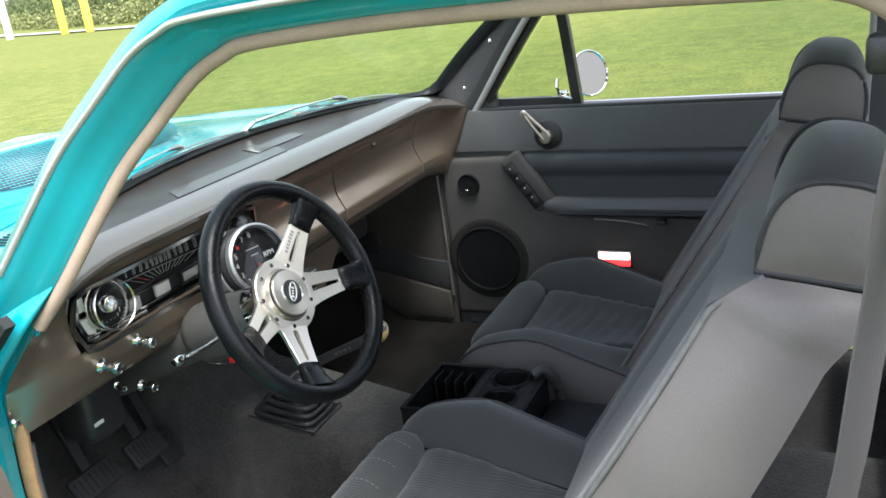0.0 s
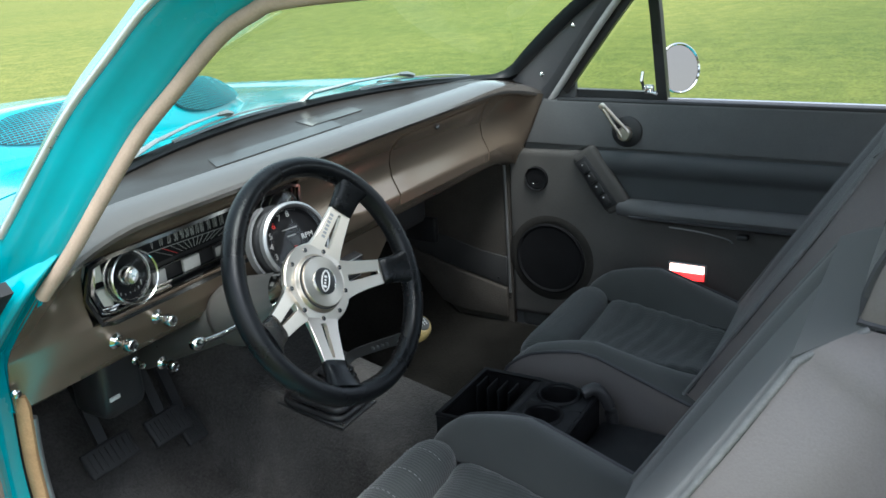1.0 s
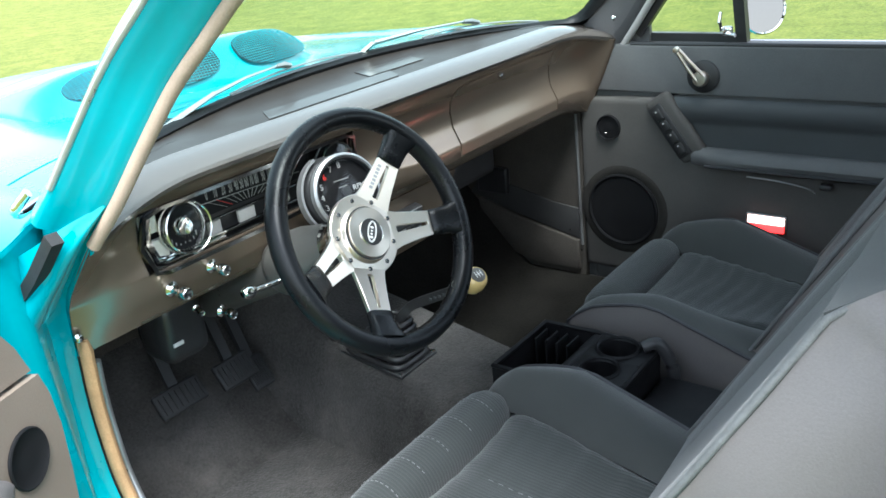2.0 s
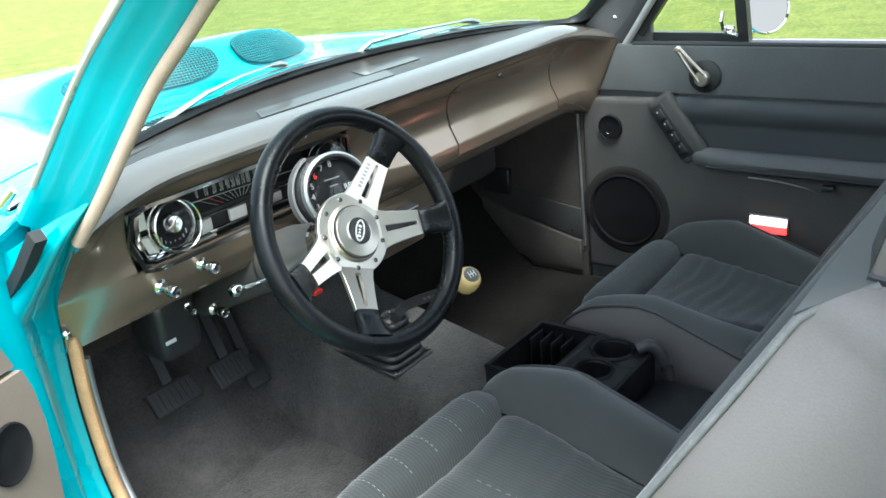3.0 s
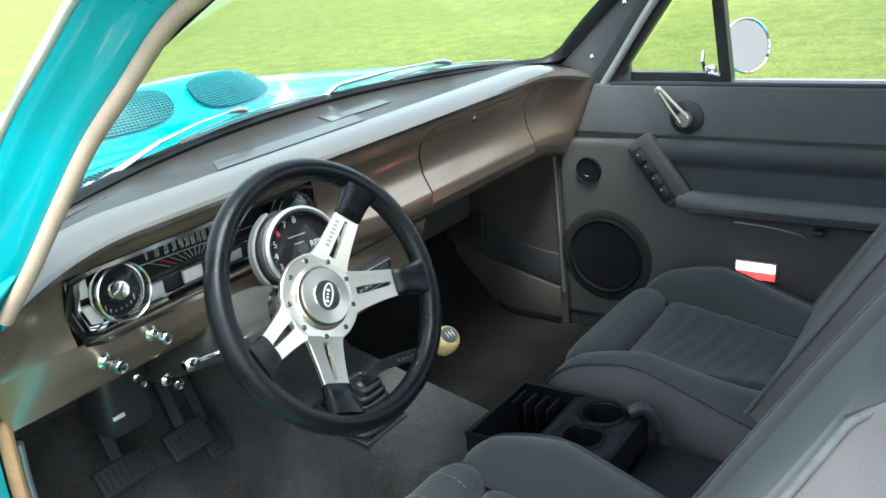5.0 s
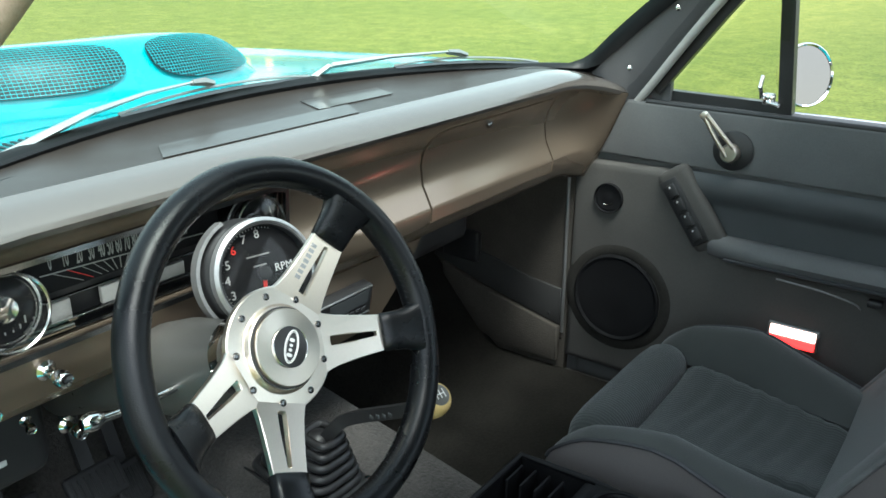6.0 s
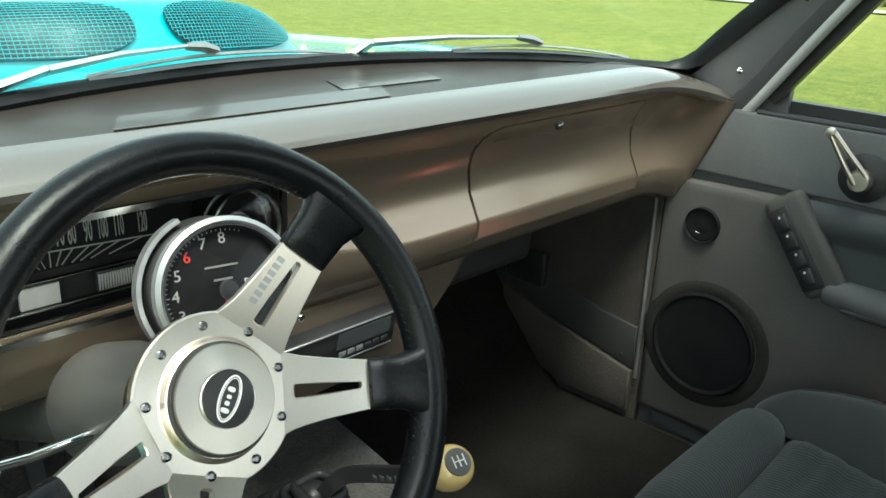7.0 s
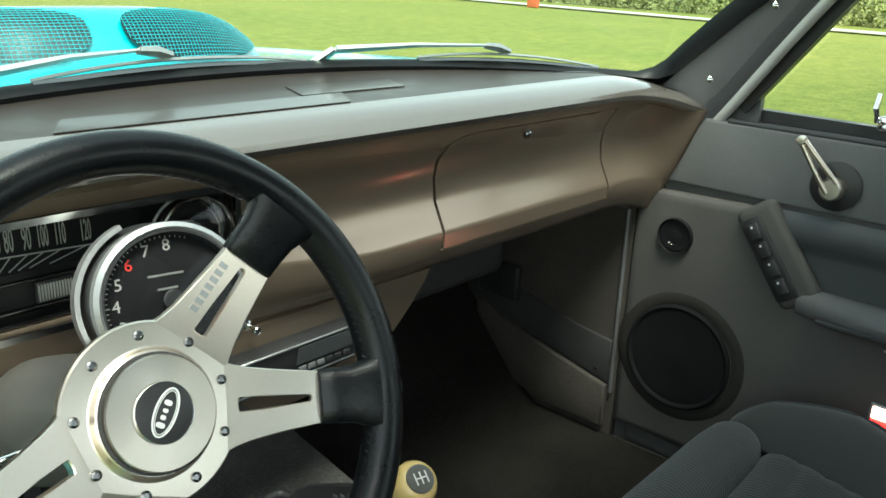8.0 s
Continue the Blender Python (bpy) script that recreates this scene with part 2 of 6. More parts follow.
def spline(pts, per=6, closed=False):
    P = [Vector(p) for p in pts]
    n = len(P)
    out = []
    for i in range(n if closed else n - 1):
        p0 = P[i - 1] if closed or i else P[0] * 2 - P[1]
        p1, p2 = P[i], P[(i + 1) % n]
        p3 = P[(i + 2) % n] if closed or i + 2 < n else P[-1] * 2 - P[-2]
        for k in range(per):
            t = k / per
            out.append(0.5 * (2 * p1 + (p2 - p0) * t + (2 * p0 - 5 * p1 + 4 * p2 - p3) * t * t + (3 * p1 - p0 - 3 * p2 + p3) * t ** 3))
    if not closed:
        out.append(P[-1])
    return out


def sweep(bm, pts, prof, hint=(1, 0, 0), closed=False, scales=None):
    """Carries a closed 2D outline along a line; outline x lies across hint."""
    P = [Vector(p) for p in pts]
    n = len(P)
    rings = []
    for i, p in enumerate(P):
        d = (P[(i + 1) % n] - P[i - 1]) if closed or 0 < i < n - 1 else (P[1] - P[0] if i == 0 else P[-1] - P[-2])
        u, w, a = frame_of(d, hint)
        k = scales[i] if scales else 1.0
        rings.append([bm.verts.new(p + (u * x + w * y) * k) for x, y in prof])
    for A, B in list(zip(rings, rings[1:])) + ([(rings[-1], rings[0])] if closed else []):
        for k in range(len(prof)):
            j = (k + 1) % len(prof)
            bm.faces.new((A[k], A[j], B[j], B[k]))
    if not closed:
        bm.faces.new(rings[0][::-1])
        bm.faces.new(rings[-1])
    return bm


def circle(r, n=10, squash=1.0):
    return [(r * math.cos(2 * math.pi * k / n), r * squash * math.sin(2 * math.pi * k / n)) for k in range(n)]


def tube(bm, pts, r, n=10, closed=False, scales=None):
    return sweep(bm, pts, circle(r, n), hint=(0.13, 0.21, 0.97), closed=closed, scales=scales)


def sheet(bm, f, us, vs, thick=0.0, skip=None):
    """A surface f(u, v) on a grid, with thickness against its normal; skip(u, v) leaves cells out."""
    g = [[Vector(f(u, v)) for v in vs] for u in us]
    nu, nv = len(us), len(vs)

    def normal(i, j):
        a = g[min(i + 1, nu - 1)][j] - g[max(i - 1, 0)][j]
        b = g[i][min(j + 1, nv - 1)] - g[i][max(j - 1, 0)]
        return a.cross(b).normalized()

    top = [[bm.verts.new(g[i][j]) for j in range(nv)] for i in range(nu)]
    bot = [[bm.verts.new(g[i][j] - normal(i, j) * thick) for j in range(nv)] for i in range(nu)] if thick else None
    kept = {(i, j) for i in range(nu - 1) for j in range(nv - 1) if not (skip and skip((us[i] + us[i + 1]) / 2, (vs[j] + vs[j + 1]) / 2))}
    for i, j in kept:
        q = [(i, j), (i + 1, j), (i + 1, j + 1), (i, j + 1)]
        bm.faces.new([top[a][b] for a, b in q])
        if thick:
            bm.faces.new([bot[a][b] for a, b in q[::-1]])
            for k, (di, dj) in enumerate(((0, -1), (1, 0), (0, 1), (-1, 0))):
                if (i + di, j + dj) not in kept:
                    (a, b), (c, d) = q[k], q[(k + 1) % 4]
                    bm.faces.new((top[a][b], bot[a][b], bot[c][d], top[c][d]))
    loose = [v for v in bm.verts if not v.link_faces]
    bmesh.ops.delete(bm, geom=loose, context="VERTS")
    return bm


def prism(bm, poly, origin, ux, uy, depth, bevel=0.0, seg=2):
    """A flat outline in the plane ux, uy with the given depth towards ux x uy."""
    o, ux, uy = Vector(origin), Vector(ux).normalized(), Vector(uy).normalized()
    nz = ux.cross(uy)
    low = [bm.verts.new(o + ux * x + uy * y) for x, y in poly]
    f = bm.faces.new(low)
    r = bmesh.ops.extrude_face_region(bm, geom=[f])
    up = [v for v in r["geom"] if isinstance(v, bmesh.types.BMVert)]
    bmesh.ops.translate(bm, vec=nz * depth, verts=up)
    if bevel:
        top = [e for v in up for e in v.link_edges if e.other_vert(v) in up]
        bmesh.ops.bevel(bm, geom=list(set(top)), offset=bevel, segments=seg, affect="EDGES", profile=0.5)
    return bm


def oval(rx, ry, n=32, power=2.0, cx=0, cy=0):
    out = []
    for k in range(n):
        a = 2 * math.pi * k / n
        c, s = math.cos(a), math.sin(a)
        out.append((cx + rx * math.copysign(abs(c) ** (2 / power), c), cy + ry * math.copysign(abs(s) ** (2 / power), s)))
    return out


def spread(a, b, n):
    return [a + (b - a) * k / (n - 1) for k in range(n)]


def text_mesh(bm, s, origin, ux, uy, size, depth=0.0008):
    """Raised lettering in the built-in font, laid in the plane ux, uy."""
    cu = bpy.data.curves.new("lettering", "FONT")
    cu.body, cu.size, cu.extrude = s, size, depth / 2
    cu.align_x, cu.align_y = "CENTER", "CENTER"
    cu.resolution_u = 2
    ob = new("lettering", cu)
    me = ob.to_mesh()
    ux, uy = Vector(ux).normalized(), Vector(uy).normalized()
    m = Matrix((ux, uy, ux.cross(uy))).transposed().to_4x4()
    m.translation = Vector(origin)
    vs = [bm.verts.new(m @ v.co) for v in me.vertices]
    for p in me.polygons:
        try:
            bm.faces.new([vs[i] for i in p.vertices])
        except ValueError:
            pass
    bmesh.ops.remove_doubles(bm, verts=bm.verts, dist=1e-6)
    ob.to_mesh_clear()
    bpy.data.objects.remove(ob)
    bpy.data.curves.remove(cu)
    return bm


# ---- ground and distance ----
def grass_material():
    m = bpy.data.materials.new("mown_grass")
    m.use_nodes = True
    nt = m.node_tree
    b = nt.nodes["Principled BSDF"]
    v = coords(nt)
    big = node(nt, "ShaderNodeTexNoise", Scale=0.25, Detail=4.0)
    mid = node(nt, "ShaderNodeTexNoise", Scale=3.5, Detail=5.0, Roughness=0.7)
    small = node(nt, "ShaderNodeTexNoise", Scale=28.0, Detail=6.0, Roughness=0.75)
    for n in (big, mid, small):
        nt.links.new(v, n.inputs["Vector"])
    c1 = ramp(nt, small.outputs["Fac"], [(0.38, (0.03, 0.045, 0.008)), (0.5, (0.12, 0.15, 0.032)), (0.62, (0.27, 0.28, 0.075))])
    c2 = ramp(nt, mid.outputs["Fac"], [(0.38, (0.07, 0.1, 0.017)), (0.5, (0.14, 0.165, 0.034)), (0.62, (0.25, 0.24, 0.06))])
    c3 = ramp(nt, big.outputs["Fac"], [(0.35, (0.11, 0.135, 0.028)), (0.65, (0.175, 0.175, 0.04))])
    mx = nt.nodes.new("ShaderNodeMix")
    mx.data_type = "RGBA"
    mx.inputs[0].default_value = 0.5
    nt.links.new(c1, mx.inputs[6])
    nt.links.new(c2, mx.inputs[7])
    m2 = nt.nodes.new("ShaderNodeMix")
    m2.data_type = "RGBA"
    m2.inputs[0].default_value = 0.35
    nt.links.new(mx.outputs[2], m2.inputs[6])
    nt.links.new(c3, m2.inputs[7])
    # colour goes darker and greener towards low Y, border broken by noise
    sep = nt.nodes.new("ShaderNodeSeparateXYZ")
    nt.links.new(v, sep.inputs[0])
    y_wobble = nt.nodes.new("ShaderNodeMath")
    y_wobble.operation = "MULTIPLY_ADD"
    y_wobble.inputs[1].default_value = 3.0
    nt.links.new(big.outputs["Fac"], y_wobble.inputs[0])
    nt.links.new(sep.outputs["Y"], y_wobble.inputs[2])
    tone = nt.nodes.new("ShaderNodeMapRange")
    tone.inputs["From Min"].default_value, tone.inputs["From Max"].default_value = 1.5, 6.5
    nt.links.new(y_wobble.outputs[0], tone.inputs["Value"])
    y_tint = ramp(nt, tone.outputs[0], [(0.0, (0.55, 0.64, 0.5)), (1.0, (1.06, 1.06, 1.06))])
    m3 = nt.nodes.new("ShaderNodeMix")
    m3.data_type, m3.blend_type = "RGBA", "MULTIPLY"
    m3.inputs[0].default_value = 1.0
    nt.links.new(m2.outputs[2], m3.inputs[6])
    nt.links.new(y_tint, m3.inputs[7])
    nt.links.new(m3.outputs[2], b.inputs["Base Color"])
    b.inputs["Roughness"].default_value = 0.9
    b.inputs["Specular IOR Level"].default_value = 0.2
    bp = node(nt, "ShaderNodeBump", Strength=0.5, Distance=0.02)
    nt.links.new(small.outputs["Fac"], bp.inputs["Height"])
    nt.links.new(bp.outputs["Normal"], b.inputs["Normal"])
    return m


GRASS = grass_material()
ROAD = surface("pale_concrete", (0.5, 0.48, 0.44), rough=0.85, coarse=0.8, fine=40, vary=0.15, bump=0.2)


def ground_height(x, y):
    return 0.05 * noise.noise((x * 0.06, y * 0.06, 0.3)) * min(1.0, max(0.0, (math.hypot(x, y) - 3) / 6))


bm = bmesh.new()
steps = [-900, -300, -120, -60, -30, -15, -8, -4, 0, 4, 8, 12, 16, 20, 25, 30, 40, 60, 100, 200, 400, 900]
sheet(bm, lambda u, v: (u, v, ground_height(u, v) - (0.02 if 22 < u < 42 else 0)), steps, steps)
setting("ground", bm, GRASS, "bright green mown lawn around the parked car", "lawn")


def road_edge(y):
    return 24.6 - 0.07 * y + 0.0062 * y * y


bm = bmesh.new()
sheet(bm, lambda u, v: (road_edge(v) + u, v, 0.03 + ground_height(road_edge(v), v)), [0, 0.4, 0.9], spread(-60, 60, 41), thick=-0.03)
setting("road", bm, ROAD, "pale concrete lane along the edge of the lawn", "road")

# far hedge and trees beyond the lane
LEAF = surface("hedge_leaf", (0.13, 0.165, 0.065), rough=0.7, coarse=0.5, fine=6, vary=0.3, bump=0, spec=0.2)
DRY = surface("tall_pale_grass", (0.25, 0.27, 0.11), rough=0.8, coarse=0.5, fine=6, vary=0.4, bump=0, spec=0.2)
BARK = surface("tree_bark", (0.12, 0.09, 0.065), rough=0.9, coarse=3, fine=30, vary=0.3, bump=0.6)


def leaf_cloud(n, centre, radii, size, seed, power=0.5):
    r = np.random.default_rng(seed)
    d = r.normal(size=(n, 3))
    d /= np.linalg.norm(d, axis=1)[:, None]
    p = np.array(centre) + d * (r.random(n) ** power)[:, None] * np.array(radii) * (0.75 + 0.5 * r.random(n))[:, None]
    a, b = r.normal(size=(n, 3)) * size, r.normal(size=(n, 3)) * size
    return np.stack([p - a, p + b * 0.6, p + a, p - b * 0.6], 1).reshape(-1, 3)


def leaves(name, verts, mat, parent=None):
    me = bpy.data.meshes.new(name)
    me.from_pydata(verts.tolist(), [], np.arange(len(verts)).reshape(-1, 4).tolist())
    me.materials.append(mat)
    ob = new(name, me)
    if parent:
        ob.parent = parent
        bpy.context.view_layer.update()
        ob.matrix_parent_inverse = parent.matrix_world.inverted()
    return ob


chunks = []
for k in range(46):
    y = -20 + k * 2.1
    x = road_edge(y) + 7.5 + 1.5 * math.sin(k * 1.7)
    h = 1.2 + 0.8 * abs(math.sin(k * 2.3))
    chunks.append(leaf_cloud(1300, (x, y, h * 0.5), (1.2, 1.5, h), 0.065, 100 + k, 0.4))
v = np.concatenate(chunks)
v[:, 2] = np.maximum(v[:, 2], 0.0)
tagged(leaves("hedge", v, LEAF), "dense dark green bushes beyond the lane", "hedge", kind="stuff")
chunks = [leaf_cloud(800, (road_edge(y) + 5.2, y, 0.2), (0.7, 1.4, 1.05), 0.055, 300 + k, 0.6) for k, y in enumerate(spread(-20, 76, 46))]
v = np.concatenate(chunks)
v[:, 2] = np.maximum(v[:, 2], 0.0)
tagged(leaves("tall_grass", v, DRY), "pale tall grass in front of the bushes", "grass", kind="stuff")


def tree(at, height, spread_r, seed):
    r = random.Random(seed)
    t = thing("tree", at, "leafy green tree with slim brown trunk beyond the lane", "tree", "trees beyond the lane")
    bm = bmesh.new()
    x, y, z = at
    top = height * 0.75
    pts = spline([(x + r.uniform(-0.15, 0.15) * k, y + r.uniform(-0.15, 0.15) * k, z + top * k / 4) for k in range(5)], 3)
    tube(bm, pts, 0.16, 8, scales=spread(1.2, 0.35, len(pts)))
    for k in range(6):
        a = k * 1.1 + r.random()
        h = height * (0.35 + 0.07 * k)
        e = (x + math.cos(a) * spread_r * 0.7, y + math.sin(a) * spread_r * 0.7, z + h + 0.9)
        tube(bm, [(x, y, z + h), ((x + e[0]) / 2, (y + e[1]) / 2, z + h + 0.6), e], 0.05, 6, scales=[1, 0.7, 0.35])
    part("trunk", bm, BARK, t)
    vs = np.concatenate([leaf_cloud(420, (x + r.uniform(-1, 1) * spread_r * 0.7, y + r.uniform(-1, 1) * spread_r * 0.7, z + height * r.uniform(0.45, 0.95)),
                                    (spread_r * 0.5, spread_r * 0.5, height * 0.14), 0.12, seed * 20 + k) for k in range(9)])
    leaves("crown", vs, LEAF, t)


for k, (tx, ty) in enumerate(((38, 4), (41, 14), (39, 25), (44, 34), (47, 44), (52, 52), (40, -8))):
    tree((tx, ty, 0), 6.5 + (k % 3), 2.2 + 0.3 * (k % 2), k + 1)

YELLOW = surface("yellow_post_paint", (0.75, 0.6, 0.08), rough=0.5, coarse=2, fine=40, bump=0.1)
WHITE_POST = surface("white_post_paint", (0.7, 0.68, 0.65), rough=0.6, coarse=2, fine=40, bump=0.1)
ORANGE = surface("orange_red_post_paint", (0.7, 0.16, 0.07), rough=0.5, coarse=2, fine=40, bump=0.1)
for (px, py), mat, label in (((28.6, 33.0), YELLOW, "tall yellow painted steel post beside the lane"), ((28.3, 31.0), YELLOW, "tall yellow painted steel post beside the lane"),
                             ((29.2, 37.6), WHITE_POST, "weathered white wooden post beside the lane")):
    t = thing("post", (px, py, 0), label, "post")
    bm = bmesh.new()
    lathe(bm, [(0, 0), (0.19, 0), (0.19, 2.4), (0.15, 2.48), (0, 2.5)], (px, py, 0), (0, 0, 1), 16)
    part("shaft", bm, mat, t)
t = thing("marker_post", (24.6, 17.6, 0), "short orange-red marker post at the lawn edge", "post")
bm = bmesh.new()
box(bm, (24.6, 17.6, 0.55), (0.16, 0.45, 1.1), 0.03)
part("board", bm, ORANGE, t)


# ---- car body ----
body = thing("car_body", (0, 0, 0.2), "turquoise painted two-door car with its driver door open", "car", kind="structure")


def glass_y(x):
    return 0.412 - 0.185 * (x / 0.74) ** 2


def glass_z(x):
    return 0.94 - 0.035 * (x / 0.74) ** 2


def shell_z(x, y):
    """Height of hood and fenders."""
    a = abs(x)
    z = 0.925 - 0.03 * (a / 0.7) ** 2 - 0.045 * max(0, y - 0.5) ** 1.3
    if a > 0.66:
        z += 0.012 * math.sin((a - 0.66) / 0.12 * math.pi / 2) if a < 0.78 else 0.012
    return z


def shell(name, x0, x1, y0, y1, label, nx=16, ny=16):
    bm = bmesh.new()
    sheet(bm, lambda u, v: (u, v, shell_z(u, v)), spread(x0, x1, nx), spread(y0, y1, ny), thick=0.012)
    return part(name, bm, PAINT, body, label)


HOOD_X = 0.632


def hood_edge(x):
    """The hood's rear edge, drawn back towards the windscreen at its corners."""
    return 0.547 - 0.078 * min(1.0, abs(x) / HOOD_X) ** 4


bm = bmesh.new()
sheet(bm, lambda u, v: (u, hood_edge(u) + v * (1.95 - hood_edge(u)), shell_z(u, hood_edge(u) + v * (1.95 - hood_edge(u)))), spread(-HOOD_X, HOOD_X, 33), spread(0, 1, 24), thick=0.012)
part("hood", bm, PAINT, body, "turquoise hood panel")
bm = bmesh.new()
sweep(bm, [(u, hood_edge(u) - 0.004, shell_z(u, hood_edge(u)) - 0.009) for u in spread(-HOOD_X, HOOD_X, 33)], circle(0.007, 8))
part("hood_seam", bm, SEAL_RUBBER, body, "dark gap behind the hood")
for s in (-1, 1):
    bm = bmesh.new()
    sweep(bm, [(s * (HOOD_X + 0.003), y, shell_z(HOOD_X, y) - 0.009) for y in spread(0.3, 1.9, 24)], circle(0.007, 8))
    part("fender_seam", bm, SEAL_RUBBER, body, "dark gap beside the hood")
def fender_start(u):
    """Where the fender's rear edge lies: short beside the windscreen, longer above the door hinge."""
    return 0.322 - 0.125 * min(1.0, max(0.0, u / 0.13)) ** 0.8


for s in (-1, 1):
    bm = bmesh.new()

    def fender(u, v, s=s):
        x = HOOD_X + 0.006 + u
        y = fender_start(u) + v * (1.95 - fender_start(u))
        if u < 0.15:
            return (s * x, y, shell_z(x, y) - 0.01 * max(0.0, 1 - v / 0.05) * (u / 0.15))
        k = (u - 0.15) / 0.2
        return (s * (HOOD_X + 0.156 + 0.05 * math.sin(min(1, k) * math.pi / 2)), y, shell_z(0.79, y) - 0.55 * k ** 1.6 - 0.01 * max(0.0, 1 - v / 0.05))

    us = spread(0, 0.15, 10) + spread(0.17, 0.35, 10)
    sheet(bm, fender, us, [0, 0.01, 0.03] + spread(0.06, 1, 20), thick=0.008)
    part("fender", bm, PAINT, body, "turquoise front fender")
    bm = bmesh.new()
    sheet(bm, lambda u, v: tuple(Vector(fender(u, 0.004)).lerp(Vector((s * ((0.70 if s < 0 else 0.76) + (0.25 if s < 0 else 0.1) * u), fender_start(u) + 0.05, 0.42)), v)), us, [0.0, 0.06, 0.5, 1.0])
    part("fender_end", bm, PAINT, body, "turquoise rear edge of the fender")
# cowl between hood and windscreen, with its slotted air intake
bm = bmesh.new()
sheet(bm, lambda u, v: (u, glass_y(u) + v * (hood_edge(u) - 0.008 - glass_y(u)), glass_z(u) - 0.012 + v * (shell_z(u, hood_edge(u)) - glass_z(u) + 0.012)), spread(-0.628, 0.628, 40), spread(0.02, 1, 6), thick=0.01)
part("cowl", bm, PAINT, body, "turquoise cowl panel below the windscreen")
for k in range(36):
    x = -0.5 + k * 0.0105 + (0.62 if k >= 18 else 0)
    f0, f1 = 0.3, 0.8
    y0, z0 = glass_y(x), glass_z(x) - 0.012
    pts = [(x + 0.006 * f, y0 + f * (hood_edge(x) - 0.008 - y0), z0 + f * (shell_z(x, hood_edge(x)) - z0) + 0.0005) for f in (f0, (f0 + f1) / 2, f1)]
    bm = bmesh.new()
    sweep(bm, pts, [(0.0022, -0.002), (0.0022, 0.002), (-0.0022, 0.002), (-0.0022, -0.002)], hint=(0, 0, 1))
    part("slot", bm, MESH, body)

# hood scoop with two screened openings
def scoop_point(u, v):
    """u across -1..1, v from the rear foot (0) over the crown (1) to the nose (2)."""
    w = 0.33 * (1 if v < 1 else 1 - 0.28 * (v - 1))
    x = w * u - 0.045
    e = max(0.0, 1 - abs(u) ** (3.4 if u > 0 else 6.0))
    if v <= 1:
        y = 0.625 + (0.11 if u > 0 else 0.2) * abs(u) ** 2 + 0.09 * v ** 1.4
        z = 0.09 * math.sin(v * math.pi / 2) * e ** 0.6
    else:
        k = v - 1
        y = 0.715 + (0.11 if u > 0 else 0.2) * abs(u) ** 2 + 0.62 * k
        z = 0.09 * e ** 0.6 * (1 - k ** 1.6)
    return (x, y, shell_z(x, y) - 0.004 + z)


scoop = part("scoop", sheet(bmesh.new(), scoop_point, [math.sin(a) for a in spread(-math.pi / 2, math.pi / 2, 41)], spread(0, 1, 12) + spread(1.06, 2, 16)), PAINT, body, "turquoise hood scoop with two screened oval vents")
for s in (-1, 1):
    poly = oval(0.4, 0.34, 40, 2.7)
    bm = bmesh.new()
    ring = [[], []]
    for a, b in poly:
        u, v = s * (0.47 + a), 0.47 + b
        p = Vector(scoop_point(u, v))
        ring[0].append(p + Vector((0, -0.005, 0.003)))
    c = sum((p for p in ring[0]), Vector()) / len(ring[0])
    vs = [bm.verts.new(p) for p in ring[0]]
    mid = [bm.verts.new(Vector(scoop_point(s * (0.47 + a * 0.5), 0.47 + b * 0.5)) + Vector((0, -0.005, 0.003))) for a, b in poly]
    cv = bm.verts.new(Vector(scoop_point(s * 0.47, 0.47)) + Vector((0, -0.005, 0.003)))
    for k in range(40):
        j = (k + 1) % 40
        bm.faces.new((vs[k], vs[j], mid[j], mid[k]))
        bm.faces.new((mid[k], mid[j], cv))
    vent = part("vent", bm, MESH, body, "dark opening behind a wire screen")
    bm = bmesh.new()
    for k in range(41):
        a = -0.39 + k * 0.78 / 40
        h = 0.34 * (1 - min(1, abs(a / 0.4)) ** 2.7) ** (1 / 2.7)
        pts = [Vector(scoop_point(s * (0.47 + a), 0.47 + b)) + Vector((0, -0.0075, 0.0045)) for b in spread(-h, h, 7)]
        sweep(bm, pts, circle(0.0005, 4), hint=(1, 0, 0))
    for k in range(18):
        b = -0.325 + k * 0.65 / 17
        h = 0.4 * (1 - min(1, abs(b / 0.34)) ** 2.7) ** (1 / 2.7)
        pts = [Vector(scoop_point(s * (0.47 + a), 0.47 + b)) + Vector((0, -0.0085, 0.0045)) for a in spread(-h, h, 15)]
        sweep(bm, pts, circle(0.0005, 4), hint=(0, 0, 1))
    part("wire_screen", bm, PAINT, body, "turquoise wire screen")

# pillars, roof and sides
OPEN_SIDE = [(-0.692, 0.152, 0.888), (-0.674, 0.108, 0.94), (-0.65, 0.058, 1.01), (-0.627, 0.015, 1.07), (-0.608, -0.035, 1.12), (-0.596, -0.09, 1.167), (-0.592, -0.135, 1.19), (-0.593, -0.19, 1.203), (-0.605, -0.4, 1.212),
             (-0.62, -0.66, 1.21), (-0.622, -0.76, 1.2), (-0.635, -0.805, 1.15), (-0.665, -0.81, 1.05), (-0.70, -0.808, 0.9), (-0.71, -0.8, 0.6), (-0.71, -0.77, 0.42), (-0.71, -0.68, 0.34)]
JAMB = [(-0.677, 0.114, 0.933), (-0.693, 0.152, 0.888), (-0.692, 0.2, 0.842), (-0.692, 0.234, 0.808), (-0.692, 0.254, 0.782), (-0.692, 0.262, 0.755), (-0.692, 0.265, 0.72), (-0.692, 0.272, 0.675), (-0.692, 0.28, 0.615), (-0.692, 0.281, 0.55), (-0.693, 0.272, 0.48), (-0.696, 0.235, 0.41), (-0.70, 0.16, 0.36), (-0.70, 0.05, 0.335), (-0.70, -0.68, 0.335)]
